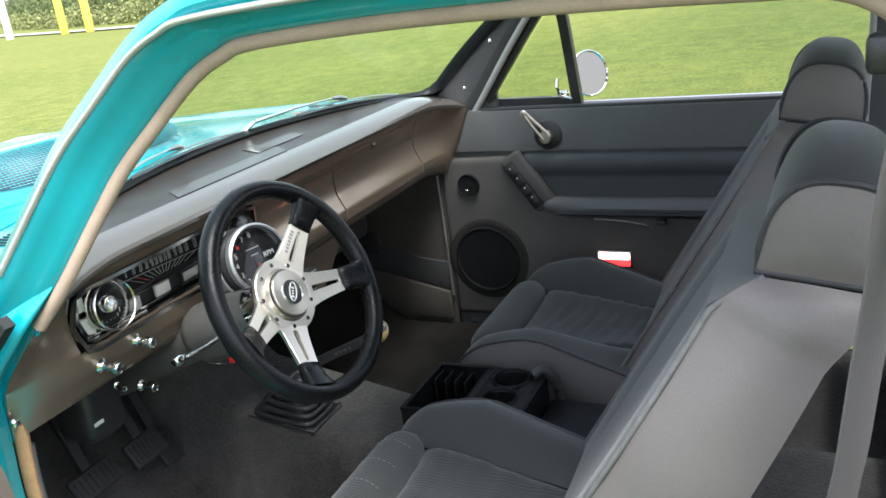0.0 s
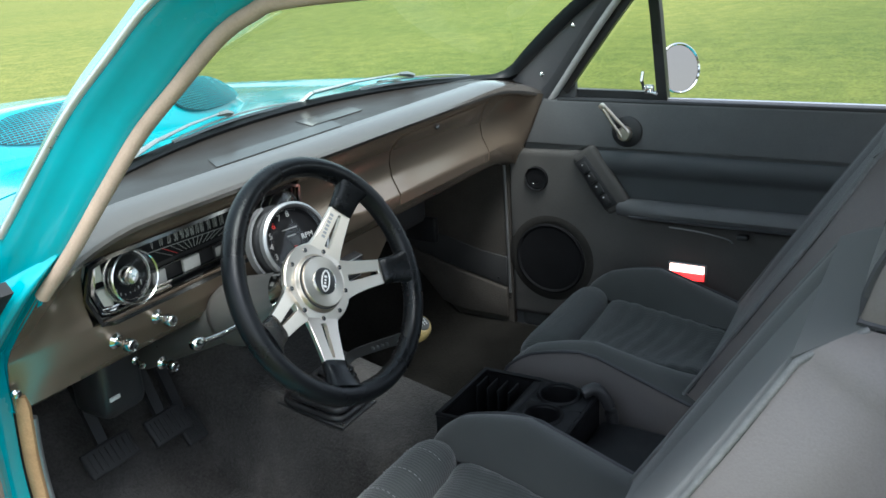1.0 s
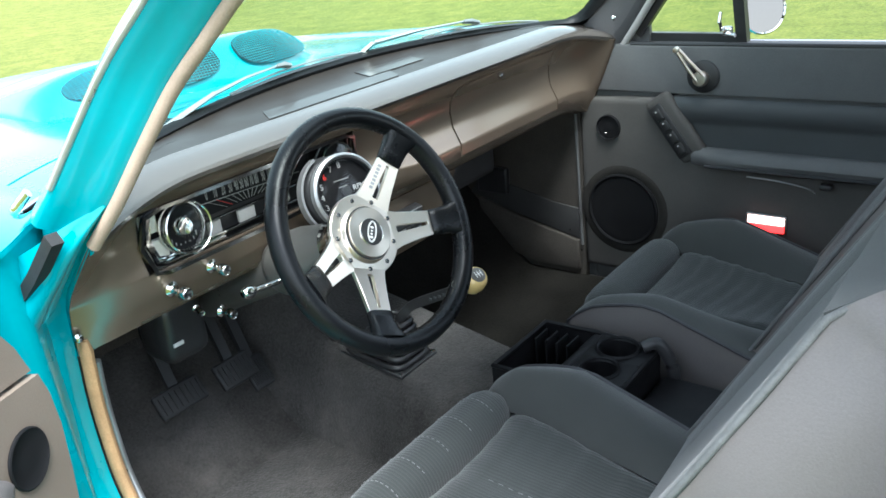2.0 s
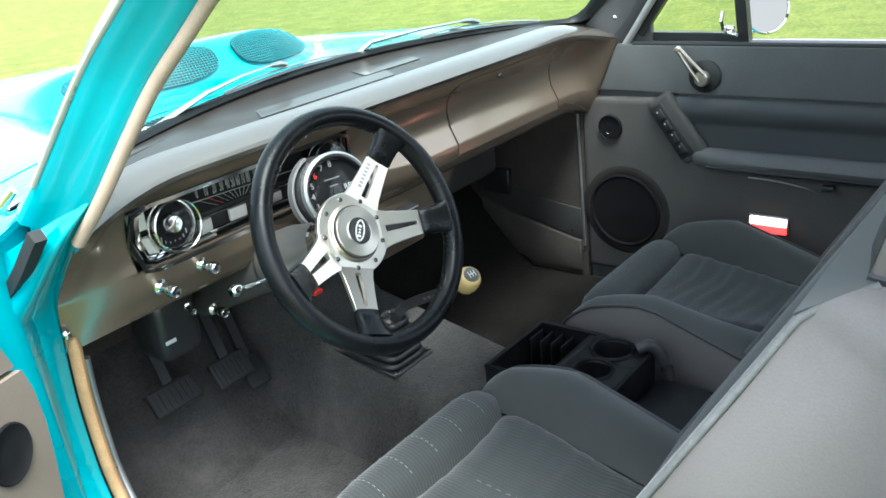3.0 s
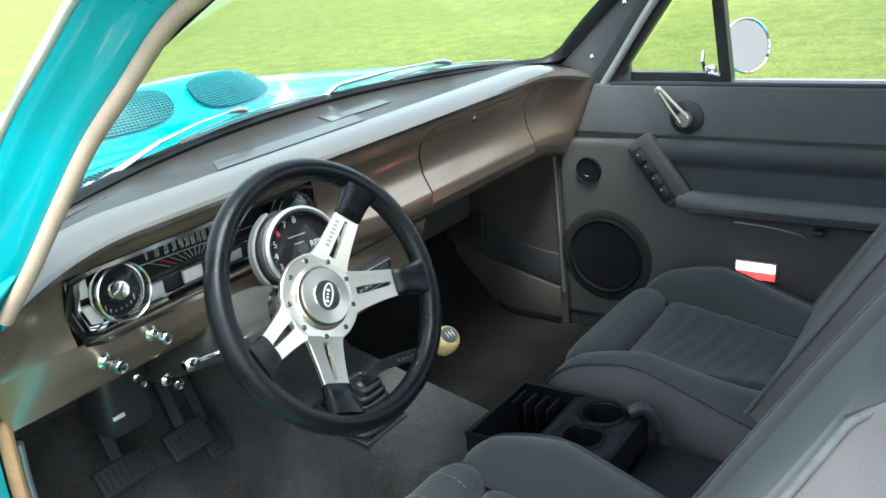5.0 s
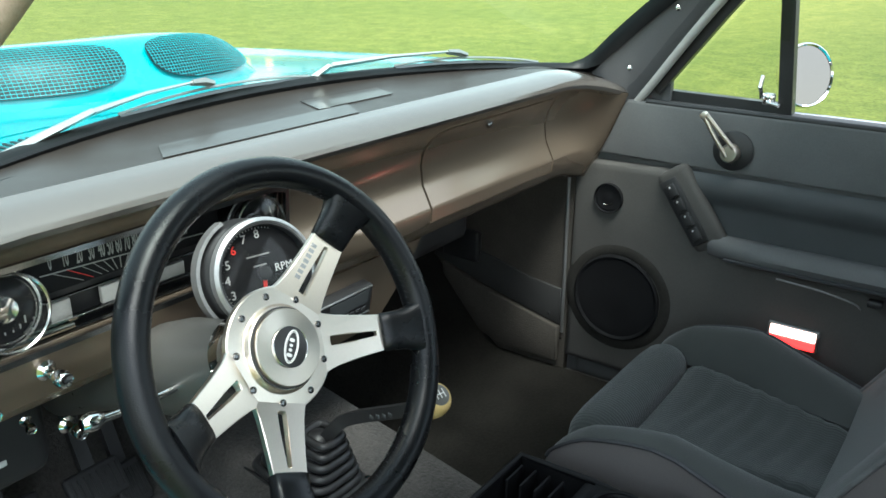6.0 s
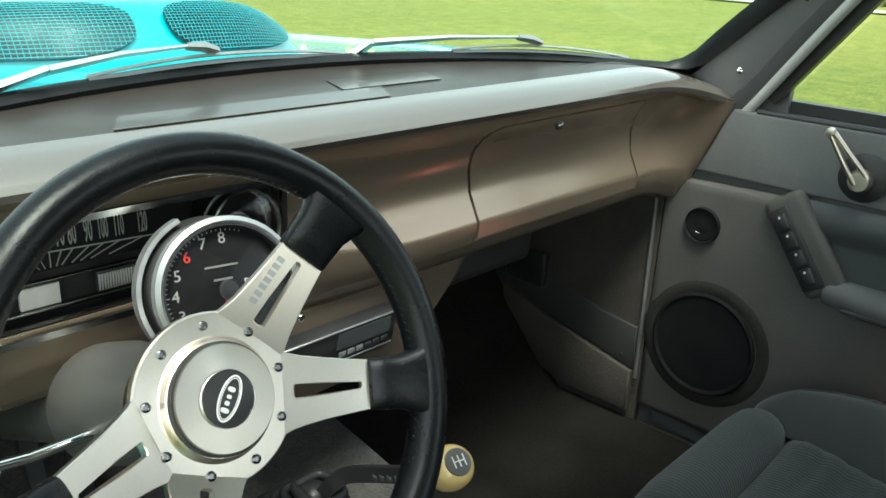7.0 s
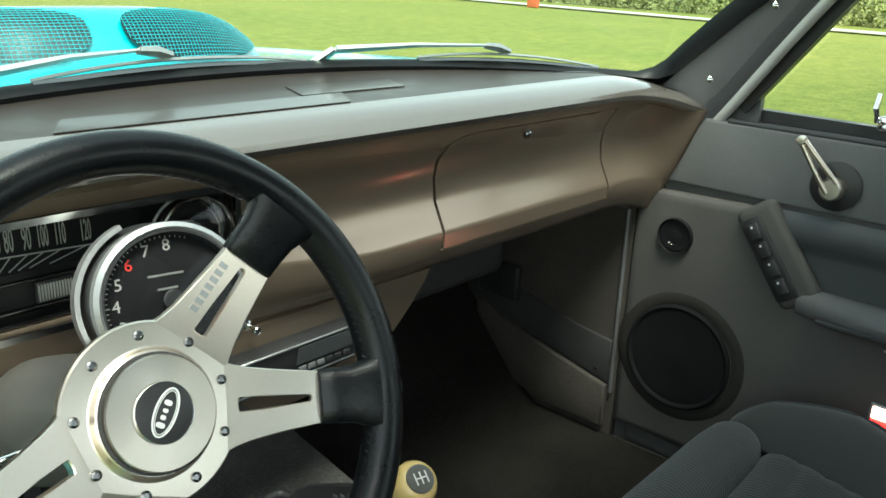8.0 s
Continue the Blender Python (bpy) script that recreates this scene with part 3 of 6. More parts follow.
PILLAR = [(0.0, 0.004), (-0.009, -0.014), (-0.015, -0.017), (-0.034, -0.042), (-0.046, -0.06), (-0.056, -0.062), (-0.08, -0.045), (-0.088, -0.01), (-0.075, 0.018), (-0.012, 0.016)]
PILLAR = [(x * 0.76, y * 0.76) for x, y in PILLAR]
OPEN_FAR = [(0.712, 0.14, 0.852), (0.70, 0.095, 0.91), (0.677, 0.026, 1.0), (0.66, -0.024, 1.062), (0.643, -0.082, 1.13), (0.63, -0.135, 1.182), (0.623, -0.185, 1.205), (0.62, -0.27, 1.213), (0.62, -0.45, 1.214)] + [(-x, y, z) for x, y, z in OPEN_SIDE[9:]]
JAMB_FAR = [(0.70, 0.122, 0.9), (0.70, 0.15, 0.868), (0.70, 0.178, 0.83), (0.70, 0.212, 0.765), (0.70, 0.242, 0.71), (0.70, 0.252, 0.64), (0.70, 0.244, 0.56), (0.70, 0.222, 0.46), (0.70, 0.16, 0.37), (0.70, 0.05, 0.335), (0.70, -0.68, 0.335)]
SEAL = circle(0.0085, 14)


def screen(u, v):
    """u across -1..1, v from the lower edge up."""
    x0 = 0.72 * u
    x = x0 * (1 - (0.13 if u > 0 else 0.226) * v)
    yb, zb = glass_y(x0), glass_z(x0)
    yt, zt = -0.03 - 0.14 * u * u, 1.262 - 0.045 * u * u
    return (x, yb + (yt - yb) * v + 0.012 * math.sin(v * math.pi), zb + (zt - zb) * v + 0.012 * math.sin(v * math.pi))


for s, mat, open_line, jamb_line in ((1, PAINT, OPEN_SIDE, JAMB), (-1, DARK_PAINT, OPEN_FAR, JAMB_FAR)):
    prof = PILLAR if s == 1 else [(p, -q) for p, q in PILLAR][::-1]
    bm = bmesh.new()
    sweep(bm, spline(open_line, 6), prof)
    part("door_frame", bm, mat, body, "turquoise windscreen pillar and roof rail" if s == 1 else "dark grey pillar trim")
    bm = bmesh.new()
    jp = [(0.0, 0.0), (0.006, -0.018), (0.014, -0.034), (0.013, -0.037), (0.018, -0.045), (0.028, -0.06), (0.028, -0.074), (0.018, -0.086), (-0.07, -0.09), (-0.07, 0.0)]
    sweep(bm, spline(jamb_line[::-1], 8), jp if s == 1 else [(p, -q) for p, q in jp][::-1], scales=[1.0] * 81 + spread(1.0, 0.62, 16) + spread(0.6, 0.03, 16) if s == 1 else None)
    part("door_jamb", bm, PAINT if s == 1 else DARK_PAINT, body, "turquoise door jamb")
    bm = bmesh.new()
    sweep(bm, [Vector(p) + Vector((s * 0.004, -0.006, -0.006)) for p in spline(open_line, 6)], SEAL)
    part("windlace", bm, STRIP if s == 1 else PALE_TRIM, body, "beige cloth windlace along the door opening" if s == 1 else "pale window moulding")
    trim_line = spline(open_line[:7], 6)
    bm = bmesh.new()

    def pillar_trim(u, v, s=s):
        p = trim_line[min(int(v), len(trim_line) - 1)]
        best = min((abs(screen(-s * 0.975, k / 60)[2] - p.z), k) for k in range(61))[1]
        q = Vector(screen(-s * 0.975, best / 60))
        return (p + Vector((s * 0.012, 0.012, 0.008))).lerp(q + Vector((s * 0.004, -0.012, -0.012)), u)

    vs = [float(k) for k in range(0, len(trim_line), 2)]
    if s == -1:
        sheet(bm, pillar_trim, spread(0, 1, 4), vs, thick=0.006 * s)
        part("pillar_trim", bm, DARK_PAINT, body, "dark grey painted pillar trim")
    # added pale strip imitates the blown-out highlight on the painted pillar edge
    bm = bmesh.new()
    sweep(bm, [Vector(p) + Vector((-s * 0.049, 0.03, 0.027)) for p in spline(open_line[1:10], 6)], circle(0.004 if s == 1 else 0.0055, 8))
    part("edge_highlight", bm, SATIN, body, "pale metal strip imitating the pillar edge's highlight")
# tan edge of the kick panel along the jamb
bm = bmesh.new()
sweep(bm, [Vector(p) + Vector((0.012, -0.004, 0)) for p in spline(JAMB[6:13], 5)], circle(0.013, 10, 0.7), scales=[0.55, 0.8] + [1] * 29)
part("jamb_edge", bm, TAN, body, "worn tan edging along the door jamb")
bm = bmesh.new()
sweep(bm, [Vector(p) + Vector((0.028, 0.004, 0)) for p in spline(JAMB[7:13], 5)], circle(0.006, 8))
part("jamb_piping", bm, DULL_METAL, body, "grey piping beside the tan edging")
# roof skin and rear closure
bm = bmesh.new()
sheet(bm, lambda u, v: (u * (0.66 - 0.03 * abs(v)), -0.12 - 0.2 * abs(u) ** 2 - v * 1.25 + 0.2 * abs(u) ** 2 * v, 1.245 + 0.075 * (1 - u * u) + 0.03 * math.sin(v * math.pi)), spread(-1, 1, 17), spread(0, 1, 12), thick=0.03)
part("roof", bm, [HEADLINER], body, "pale grey headlined roof")
bm = bmesh.new()
sheet(bm, lambda u, v: (u * (0.675 - 0.03 * abs(v)), -0.11 - 0.2 * abs(u) ** 2 - v * 1.28 + 0.2 * abs(u) ** 2 * v, 1.286 + 0.078 * (1 - u * u) + 0.03 * math.sin(v * math.pi)), spread(-1, 1, 17), spread(0, 1, 12), thick=-0.012)
part("roof_skin", bm, PAINT, body, "turquoise roof skin")
bm = bmesh.new()
sheet(bm, lambda u, v: (u * 0.76, -2.8 - 0.03 * math.cos(u * 1.5), 0.3 + v * 0.54), spread(-1, 1, 11), spread(0, 1, 5), thick=-0.01)
part("tail", bm, PAINT, body, "turquoise rear panel")
# plain nose and the wheels that carry the car
bm = bmesh.new()
sheet(bm, lambda u, v: (u * (0.84 - 0.05 * (1 - v)), 1.945 + 0.03 * math.cos(u * 1.5), 0.32 + v * (shell_z(min(0.79, abs(u) * 0.84), 1.95) - 0.325)), spread(-1, 1, 15), spread(0, 1, 6), thick=0.01)
part("nose", bm, PAINT, body, "turquoise front panel")
for wx, wy in ((-0.69, 1.3), (0.69, 1.3), (-0.69, -1.75), (0.69, -1.75)):
    s = math.copysign(1, wx)
    bm = bmesh.new()
    lathe(bm, [(0.19, -0.08), (0.26, -0.085), (0.305, -0.07), (0.31, -0.03), (0.31, 0.03), (0.305, 0.07), (0.26, 0.085), (0.19, 0.08)], (wx, wy, 0.31), (s, 0, 0), 36)
    tyre = part("tyre", bm, RUBBER, body, "black rubber tyre")
    bm = bmesh.new()
    lathe(bm, [(0.192, 0.075), (0.18, 0.07), (0.15, 0.03), (0.07, 0.045), (0.05, 0.06), (0, 0.062)], (wx, wy, 0.31), (s, 0, 0), 30)
    part("rim", bm, SATIN, tyre, "plain pale wheel rim")
for s in (-1, 1):
    bm = bmesh.new()
    sheet(bm, lambda u, v: (s * (0.745 + 0.05 * math.sin(v * 3)), -0.82 - u * 2.0, 0.25 + v * 0.62), spread(0, 1, 8), spread(0, 1, 10), thick=0.03)
    part("rear_side", bm, PAINT, body, "turquoise rear quarter panel")
bm = bmesh.new()
sheet(bm, lambda u, v: (u, -1.42 - 0.14 * v, 0.3 + 0.56 * v), spread(-0.7, 0.7, 6), [0, 0.5, 1], thick=0.08)
part("rear_seat_back", bm, VINYL, body, "dark grey rear seat back")
bm = bmesh.new()
sheet(bm, lambda u, v: (u, -1.55 - 1.25 * v, 0.87 - 0.03 * v), spread(-0.76, 0.76, 8), spread(0, 1, 5), thick=0.02)
part("rear_deck", bm, PAINT, body, "turquoise rear deck")
bm = bmesh.new()
box(bm, (0, -1.12, 0.36), (1.2, 0.5, 0.2), 0.05, 3)
part("rear_cushion", bm, VINYL, body, "dark grey rear seat cushion")
for s in (-1, 1):
    bm = bmesh.new()
    sheet(bm, lambda u, v: (s * (0.6 + 0.13 * v), -1.25 - 0.1 * u - 0.45 * v, 1.24 - 0.38 * v), spread(0, 1, 3), spread(0, 1, 5), thick=0.03)
    part("rear_pillar", bm, PAINT, body, "turquoise rear roof pillar")
# floor pan with transmission tunnel, footwell and firewall
def floor_z(x, y):
    hump = math.exp(-((x + 0.055) / 0.155) ** 10) * (0.13 + 0.2 * min(max(0.0, y + 0.02), 0.5))
    rise = 0.0 if y < 0.42 else (y - 0.42) * 1.1
    return 0.235 + max(hump, 0) + rise


bm = bmesh.new()
sheet(bm, lambda u, v: (u, v, floor_z(u, v)), spread(-0.72, 0.72, 60), spread(-1.35, 0.7, 50), thick=0.02)
setting("floor", bm, CARPET, "dark charcoal carpet over floor and transmission tunnel", "carpet")
bm = bmesh.new()
sheet(bm, lambda u, v: (u, 0.68 - 0.06 * (v - 0.3), v), spread(-0.74, 0.74, 8), spread(0.2, 0.86, 8), thick=-0.02)
part("firewall", bm, KICK, body, "dark carpeted firewall")
bm = bmesh.new()
sheet(bm, lambda u, v: (0.714, 0.06 + u * 0.2, 0.62 + v * 0.3), spread(0, 1, 4), spread(0, 1, 4), thick=-0.015)
part("hinge_trim", bm, DARK_PAINT, body, "dark trim behind the door edge")
for s in (-1, 1):
    bm = bmesh.new()
    sheet(bm, lambda u, v: (-0.705 if s < 0 else 0.689, (0.305 if s < 0 else 0.236) + u * 0.4, 0.2 + v * 0.7), spread(0, 1, 8), spread(0, 1, 8), thick=-0.02 * s)
    part("kick_panel", bm, KICK, body, "brown-grey carpeted kick panel")
    bm = bmesh.new()
    box(bm, (s * 0.73, -0.28, 0.28), (0.06, 1.0, 0.1), 0.02)
    part("sill", bm, PAINT if s < 0 else VINYL, body, "door sill")

for s in (-1, 1):
    bm = bmesh.new()
    sheet(bm, lambda u, v: (s * 0.70, -0.83 - u * 0.65, 0.25 + v * 0.62), spread(0, 1, 6), spread(0, 1, 6), thick=0.012 * s)
    part("quarter_trim", bm, VINYL_MID, body, "dark vinyl rear quarter trim")
bm = bmesh.new()
sweep(bm, [(0.688, 0.25, 0.69), (0.688, 0.247, 0.5), (0.688, 0.244, 0.33)], circle(0.004, 8))
part("kick_edge", bm, DULL_METAL, body, "pale piping at the kick panel edge")

# darker band laid across the kick panel
bm = bmesh.new()
band = [(0.25, 0.435), (0.33, 0.445), (0.43, 0.47), (0.56, 0.495), (0.6, 0.44), (0.48, 0.405), (0.36, 0.375), (0.25, 0.35)]
prism(bm, band, (0.688, 0, 0), (0, 1, 0), (0, 0, 1), -0.006, 0.002, 2)
part("kick_band", bm, VINYL_DARK, body, "dark band across the kick panel")
bm = bmesh.new()
low = [(0.25, 0.345)] + [(p.x, p.y) for p in spline([(0.36, 0.37, 0), (0.48, 0.4, 0), (0.565, 0.43, 0), (0.55, 0.36, 0), (0.49, 0.295, 0), (0.4, 0.262, 0), (0.3, 0.26, 0)], 4)] + [(0.25, 0.26)]
prism(bm, low, (0.688, 0, 0), (0, 1, 0), (0, 0, 1), -0.014, 0.004, 2)
part("lower_kick_trim", bm, KICK, body, "brown-grey carpeted lower kick trim")
for y, z in ((0.275, 0.372), (0.243, 0.318)):
    bm = bmesh.new()
    lathe(bm, [(0.0035, 0), (0.003, 0.002), (0, 0.003)], (0.681, y, z), (-1, 0, 0), 12)
    part("trim_screw", bm, CHROME, body, "small bright trim screw")
# plain thin black box on the kick panel
bm = bmesh.new()
box(bm, (0.68, 0.515, 0.487), (0.02, 0.1, 0.075), 0.006)
part("kick_box", bm, BLACK, body, "small black box on the kick panel")

# windscreen with its rubber seal
bm = bmesh.new()
sheet(bm, screen, spread(-1, 1, 25), spread(0, 1, 10))
pane = part("windscreen", bm, GLASS, body, "clear curved windscreen glass")
pane.visible_shadow = False
edge = [screen(u, 0.015) for u in spread(-0.93, 0.93, 25)] + [screen(0.968, 0.04), screen(0.985, 0.1)] + [screen(0.985, v) for v in spread(0.2, 0.9, 8)] + \
       [screen(0.95, 0.975)] + [screen(u, 0.985) for u in spread(0.9, -0.9, 25)] + [screen(-0.94, 0.975)] + [screen(-0.97, v) for v in spread(0.9, 0.2, 8)] + [screen(-0.97, 0.1), screen(-0.96, 0.04)]
bm = bmesh.new()
sweep(bm, edge, [(0.009, -0.009), (0.009, 0.007), (0.003, 0.01), (-0.01, 0.009), (-0.013, 0.0), (-0.01, -0.009)], hint=(0, 1, 0.5), closed=True, scales=[1.0] * 25 + [1.3, 1.6] + [1.75] * 8 + [1.6] * 14 + [1.0] * 23)
part("windscreen_seal", bm, SEAL_RUBBER, body, "black rubber windscreen seal")

# bright trim round the lower corners of the windscreen
for s in (-1, 1):
    bm = bmesh.new()
    edge = [(s * 0.8, -0.02), (s * 0.9, -0.02), (s * 0.97, -0.015), (s * 1.01, 0.02), (s * 1.015, 0.06), (s * 1.015, 0.1)]
    sweep(bm, spline([Vector(screen(u, v)) + Vector((s * 0.003, 0.012, 0.012)) for u, v in edge], 4), circle(0.007, 8, 0.6))
    part("windscreen_trim", bm, CHROME, body, "bright windscreen moulding")
# wipers on the outside of the glass
def lifted(u, v, d):
    return Vector(screen(u, v)) + Vector((0, 0.45, 0.89)) * d


def wiper(pivot, foot, elbow, link, heel, toe):
    t = thing("wiper", lifted(*pivot, 0.0), "bright metal windscreen wiper lying at the foot of the glass", "wiper", "windscreen wipers")
    a, k, e, b = lifted(*pivot, 0.012), lifted(*foot, 0.017), lifted(*elbow, 0.017), lifted(*link, 0.015)
    bm = bmesh.new()
    sweep(bm, [a, a.lerp(k, 0.5), k], [(0.012, -0.003), (0.012, 0.003), (0.006, 0.006), (-0.006, 0.006), (-0.012, 0.003), (-0.012, -0.003)], hint=(0, 0.5, 0.9), scales=[1.0, 0.95, 0.7])
    part("arm_base", bm, SATIN, t, "pale metal wiper arm base")
    bm = bmesh.new()
    sweep(bm, [k, k.lerp(e, 0.5) + Vector((0, 0.001, 0.003)), e], [(0.006, -0.002), (0.006, 0.002), (-0.006, 0.002), (-0.006, -0.002)], hint=(0, 0.5, 0.9), scales=[1.3, 0.85, 0.5])
    part("arm", bm, SATIN, t)
    bm = bmesh.new()
    sweep(bm, [e, e.lerp(b, 0.5) + Vector((0, 0, 0.002)), b], [(0.006, -0.003), (0.006, 0.003), (-0.006, 0.003), (-0.006, -0.003)], hint=(0, 0.5, 0.9), scales=[0.8, 1.1, 0.8])
    part("clip", bm, DULL_METAL, t, "grey metal blade clip")
    line = []
    for f in spread(0, 1, 15):
        u = heel[0] + (toe[0] - heel[0]) * f
        g = (link[0] - heel[0]) / (toe[0] - heel[0])
        arch = 1 - ((f - g) / (1 - g if f > g else g)) ** 2
        line.append((u, heel[1] + (toe[1] - heel[1]) * f + (link[1] + 0.006 - heel[1]) * arch * 0.75))
    bm = bmesh.new()
    sweep(bm, [lifted(u, v, 0.012) for u, v in line], [(0.0016, -0.001), (0.0016, 0.002), (-0.0016, 0.002), (-0.0016, -0.001)], hint=(0, 0.5, 0.9))
    part("blade_holder", bm, DULL_METAL, t)
    bm = bmesh.new()
    sweep(bm, [lifted(heel[0] + (toe[0] - heel[0]) * f, heel[1] + (toe[1] - heel[1]) * f + 0.012 * math.sin(f * math.pi), 0.009) for f in spread(0, 1, 12)], [(0.0022, -0.003), (0.0022, 0.002), (-0.0022, 0.002), (-0.0022, -0.003)], hint=(0, 0.5, 0.9))
    part("backing_strip", bm, DARK_CHROME, t)
    bm = bmesh.new()
    sweep(bm, [lifted(heel[0] + (toe[0] - heel[0]) * f, heel[1] - 0.006 + (toe[1] - heel[1]) * f + 0.012 * math.sin(f * math.pi), 0.004) for f in spread(0, 1, 12)], [(0.002, -0.003), (0.002, 0.004), (-0.002, 0.004), (-0.002, -0.003)], hint=(0, 0.5, 0.9))
    part("blade", bm, RUBBER, t)
    bm = bmesh.new()
    lathe(bm, [(0, 0.012), (0.009, 0.01), (0.011, 0), (0.011, -0.012)], a, (0, 0.4, 0.9), 16)
    part("pivot_cap", bm, CHROME, t)


wiper((0.14, -0.02), (0.178, 0.045), (0.518, 0.075), (0.586, 0.058), (0.374, 0.028), (0.83, 0.024))
wiper((-0.6, -0.02), (-0.43, 0.05), (-0.214, 0.075), (-0.153, 0.056), (-0.365, 0.026), (0.125, 0.02))


# ---- dashboard ----
dash = thing("dashboard", (0, 0.3, 0.7), "bronze metallic painted dashboard with concave face", "dashboard")


def dash_end(x):
    return max(0.0, (abs(x) - 0.5) / 0.2)


def dash_section(x):
    """Outline from the windscreen over the lip and down the concave face to the underside."""
    e = dash_end(x)
    back = glass_y(x) - 0.012
    lz = 0.916 - 0.034 * e ** 2
    ly = 0.178 - 0.04 * e ** 1.5
    w = min(1.0, max(0.0, (abs(x) - 0.575) / 0.115)) ** 1.7

    def face(y, z):
        end = float(np.interp(-z, [-0.9, -0.842, -0.808, -0.782, -0.755, -0.72], [0.14, 0.202, 0.236, 0.255, 0.262, 0.265])) if x < 0 else 0.142 + (0.877 - z) * 0.42
        return (y + (end - y) * w, z - 0.012 * w)

    def lower(y, z, flat, low):
        """The lower face bulges to a crease on the glove box side and stays flat and tucked under on the driver's side."""
        k = min(1.0, max(0.0, (0.02 - x) / 0.16))
        return face(y + (flat - y) * k, z + (low - z) * k)

    return [(back + 0.007, glass_z(x) + 0.006), (back - 0.045, lz + 0.0195), (ly + 0.105, lz + 0.0195), (ly + 0.055, lz + 0.0175), (ly + 0.026, lz + 0.0125), (ly + 0.007, lz + 0.004), (ly, lz - 0.005),
            (ly + 0.004, lz - 0.012), (ly + 0.016, lz - 0.018), face(0.2, 0.891), face(0.213, 0.876), face(0.224, 0.855), face(0.228, 0.832), lower(0.2245, 0.803, 0.226, 0.806), lower(0.2065, 0.767, 0.219, 0.784),
            lower(0.2085, 0.744, 0.222, 0.752), lower(0.215, 0.731, 0.229, 0.738), lower(0.224, 0.72, 0.236, 0.723), face(0.242, 0.71), (0.27, 0.699), (0.33, 0.70)]


XS = sorted(set(spread(-0.69, -0.585, 9) + spread(-0.585, -0.15, 16) + spread(-0.15, 0.138, 10) + spread(0.138, 0.53, 14) + spread(0.53, 0.702, 12)))
XS = [x for k, x in enumerate(XS) if k == 0 or x - XS[k - 1] > 1e-5]


def dash_at(x, r):
    k = min(int(r), 19)
    s = dash_section(x)
    a, b = s[k], s[k + 1]
    t = r - k
    return (x, a[0] + (b[0] - a[0]) * t, a[1] + (b[1] - a[1]) * t)


def dash_pt(x, z, out=0.0):
    """A point on the dash face at a height."""
    s = dash_section(x)
    for k in range(8, 18):
        if s[k][1] >= z >= s[k + 1][1]:
            t = (s[k][1] - z) / (s[k][1] - s[k + 1][1])
            return Vector((x, s[k][0] + (s[k + 1][0] - s[k][0]) * t - out, z))
    return Vector((x, 0.22 - out, z))


bm = bmesh.new()
sheet(bm, dash_at, XS, [float(k) for k in range(0, 4)], thick=-0.004)
part("dash_pad", bm, DASH_SHADED, dash, "upper dash surface in bronze paint darkened for shade")
bm = bmesh.new()
sheet(bm, dash_at, XS, [3.0, 3.5, 4.0, 4.5, 5.0, 5.5, 6.0, 6.5, 7.0], thick=-0.004)
part("dash_lip", bm, DASH_GLARE, dash, "glossy rounded dash lip")
bm = bmesh.new()
sheet(bm, dash_at, XS, sorted([float(k) for k in range(7, 21)] + [13.5, 13.88, 14.12]), thick=-0.004, skip=lambda x, r: (-0.585 < x < -0.15 and 10 < r < 14) or (0.138 < x < 0.53 and 9 < r < 15))
part("dash_face", bm, DASH, dash, "bronze metallic dash face")
GAP = 0.0046


def glove_top(x):
    """Upper edge of the glove door, rounded at its inner corner, as a row of the face."""
    k = max(0.0, 1 - (x - 0.138) / 0.05)
    return 9.2 + 2.2 * (1 - math.sqrt(max(0.0, 1 - k * k)))


GX = [0.138 + 0.05 * (1 - math.cos(a)) for a in spread(0.12, math.pi / 2, 9)] + spread(0.2, 0.53, 13)
bm = bmesh.new()
sheet(bm, lambda x, v: dash_at(x, 9.0 + (glove_top(x) - 9.0) * v), [0.138] + GX, spread(0, 1, 5), thick=-0.004)
part("glove_surround", bm, DASH, dash, "bronze face above the glove door")
bm = bmesh.new()
sheet(bm, lambda x, v: dash_at(x + (GAP if x < 0.3 else -GAP if x > 0.52 else 0), glove_top(x) + 0.2 + (13.86 - glove_top(x) - 0.2) * v if v <= 1 else 12.86 + v), GX, spread(0, 1, 13) + [1.14, 1.3, 1.7, 2.06], thick=-0.012)
glove = part("glove_door", bm, DASH, dash, "bronze glove box door")
bm = bmesh.new()
sheet(bm, lambda x, r: tuple(Vector(dash_at(x, r)) + Vector((0, 0.012, 0))), spread(0.12, 0.55, 6), [8.5, 10.0, 12.0, 14.0, 15.6])
part("glove_recess", bm, BLACK, dash)
bm = bmesh.new()
lathe(bm, [(0.0075, -0.004), (0.0075, 0.002), (0.005, 0.004), (0.003, 0.0055), (0, 0.0055)], dash_pt(0.312, 0.872), (0, -1, 0.5), 20)
part("lock", bm, DARK_CHROME, glove, "small chrome lock button")
# raised panel on top of the pad, its paler paint imitating soft glare
bm = bmesh.new()
sheet(bm, lambda x, r: tuple(Vector(dash_at(x + 0.03 * (2.6 - r), r)) + Vector((0, 0, 0.0009))), spread(-0.035, 0.125, 12), spread(1.1, 1.97, 6), thick=0.0008)
part("speaker_panel", bm, DASH_PANEL_GLARE, dash, "flat panel let into the dash top")
bm = bmesh.new()
sheet(bm, lambda x, r: tuple(Vector(dash_at(x + 0.03 * (2.6 - r), r)) + Vector((0, 0, 0.0009))), spread(-0.3, 0.02, 14), spread(2.06, 2.95, 6), thick=0.0008)
part("top_panel", bm, DASH_PANEL_GLARE, dash, "raised panel above the instruments")
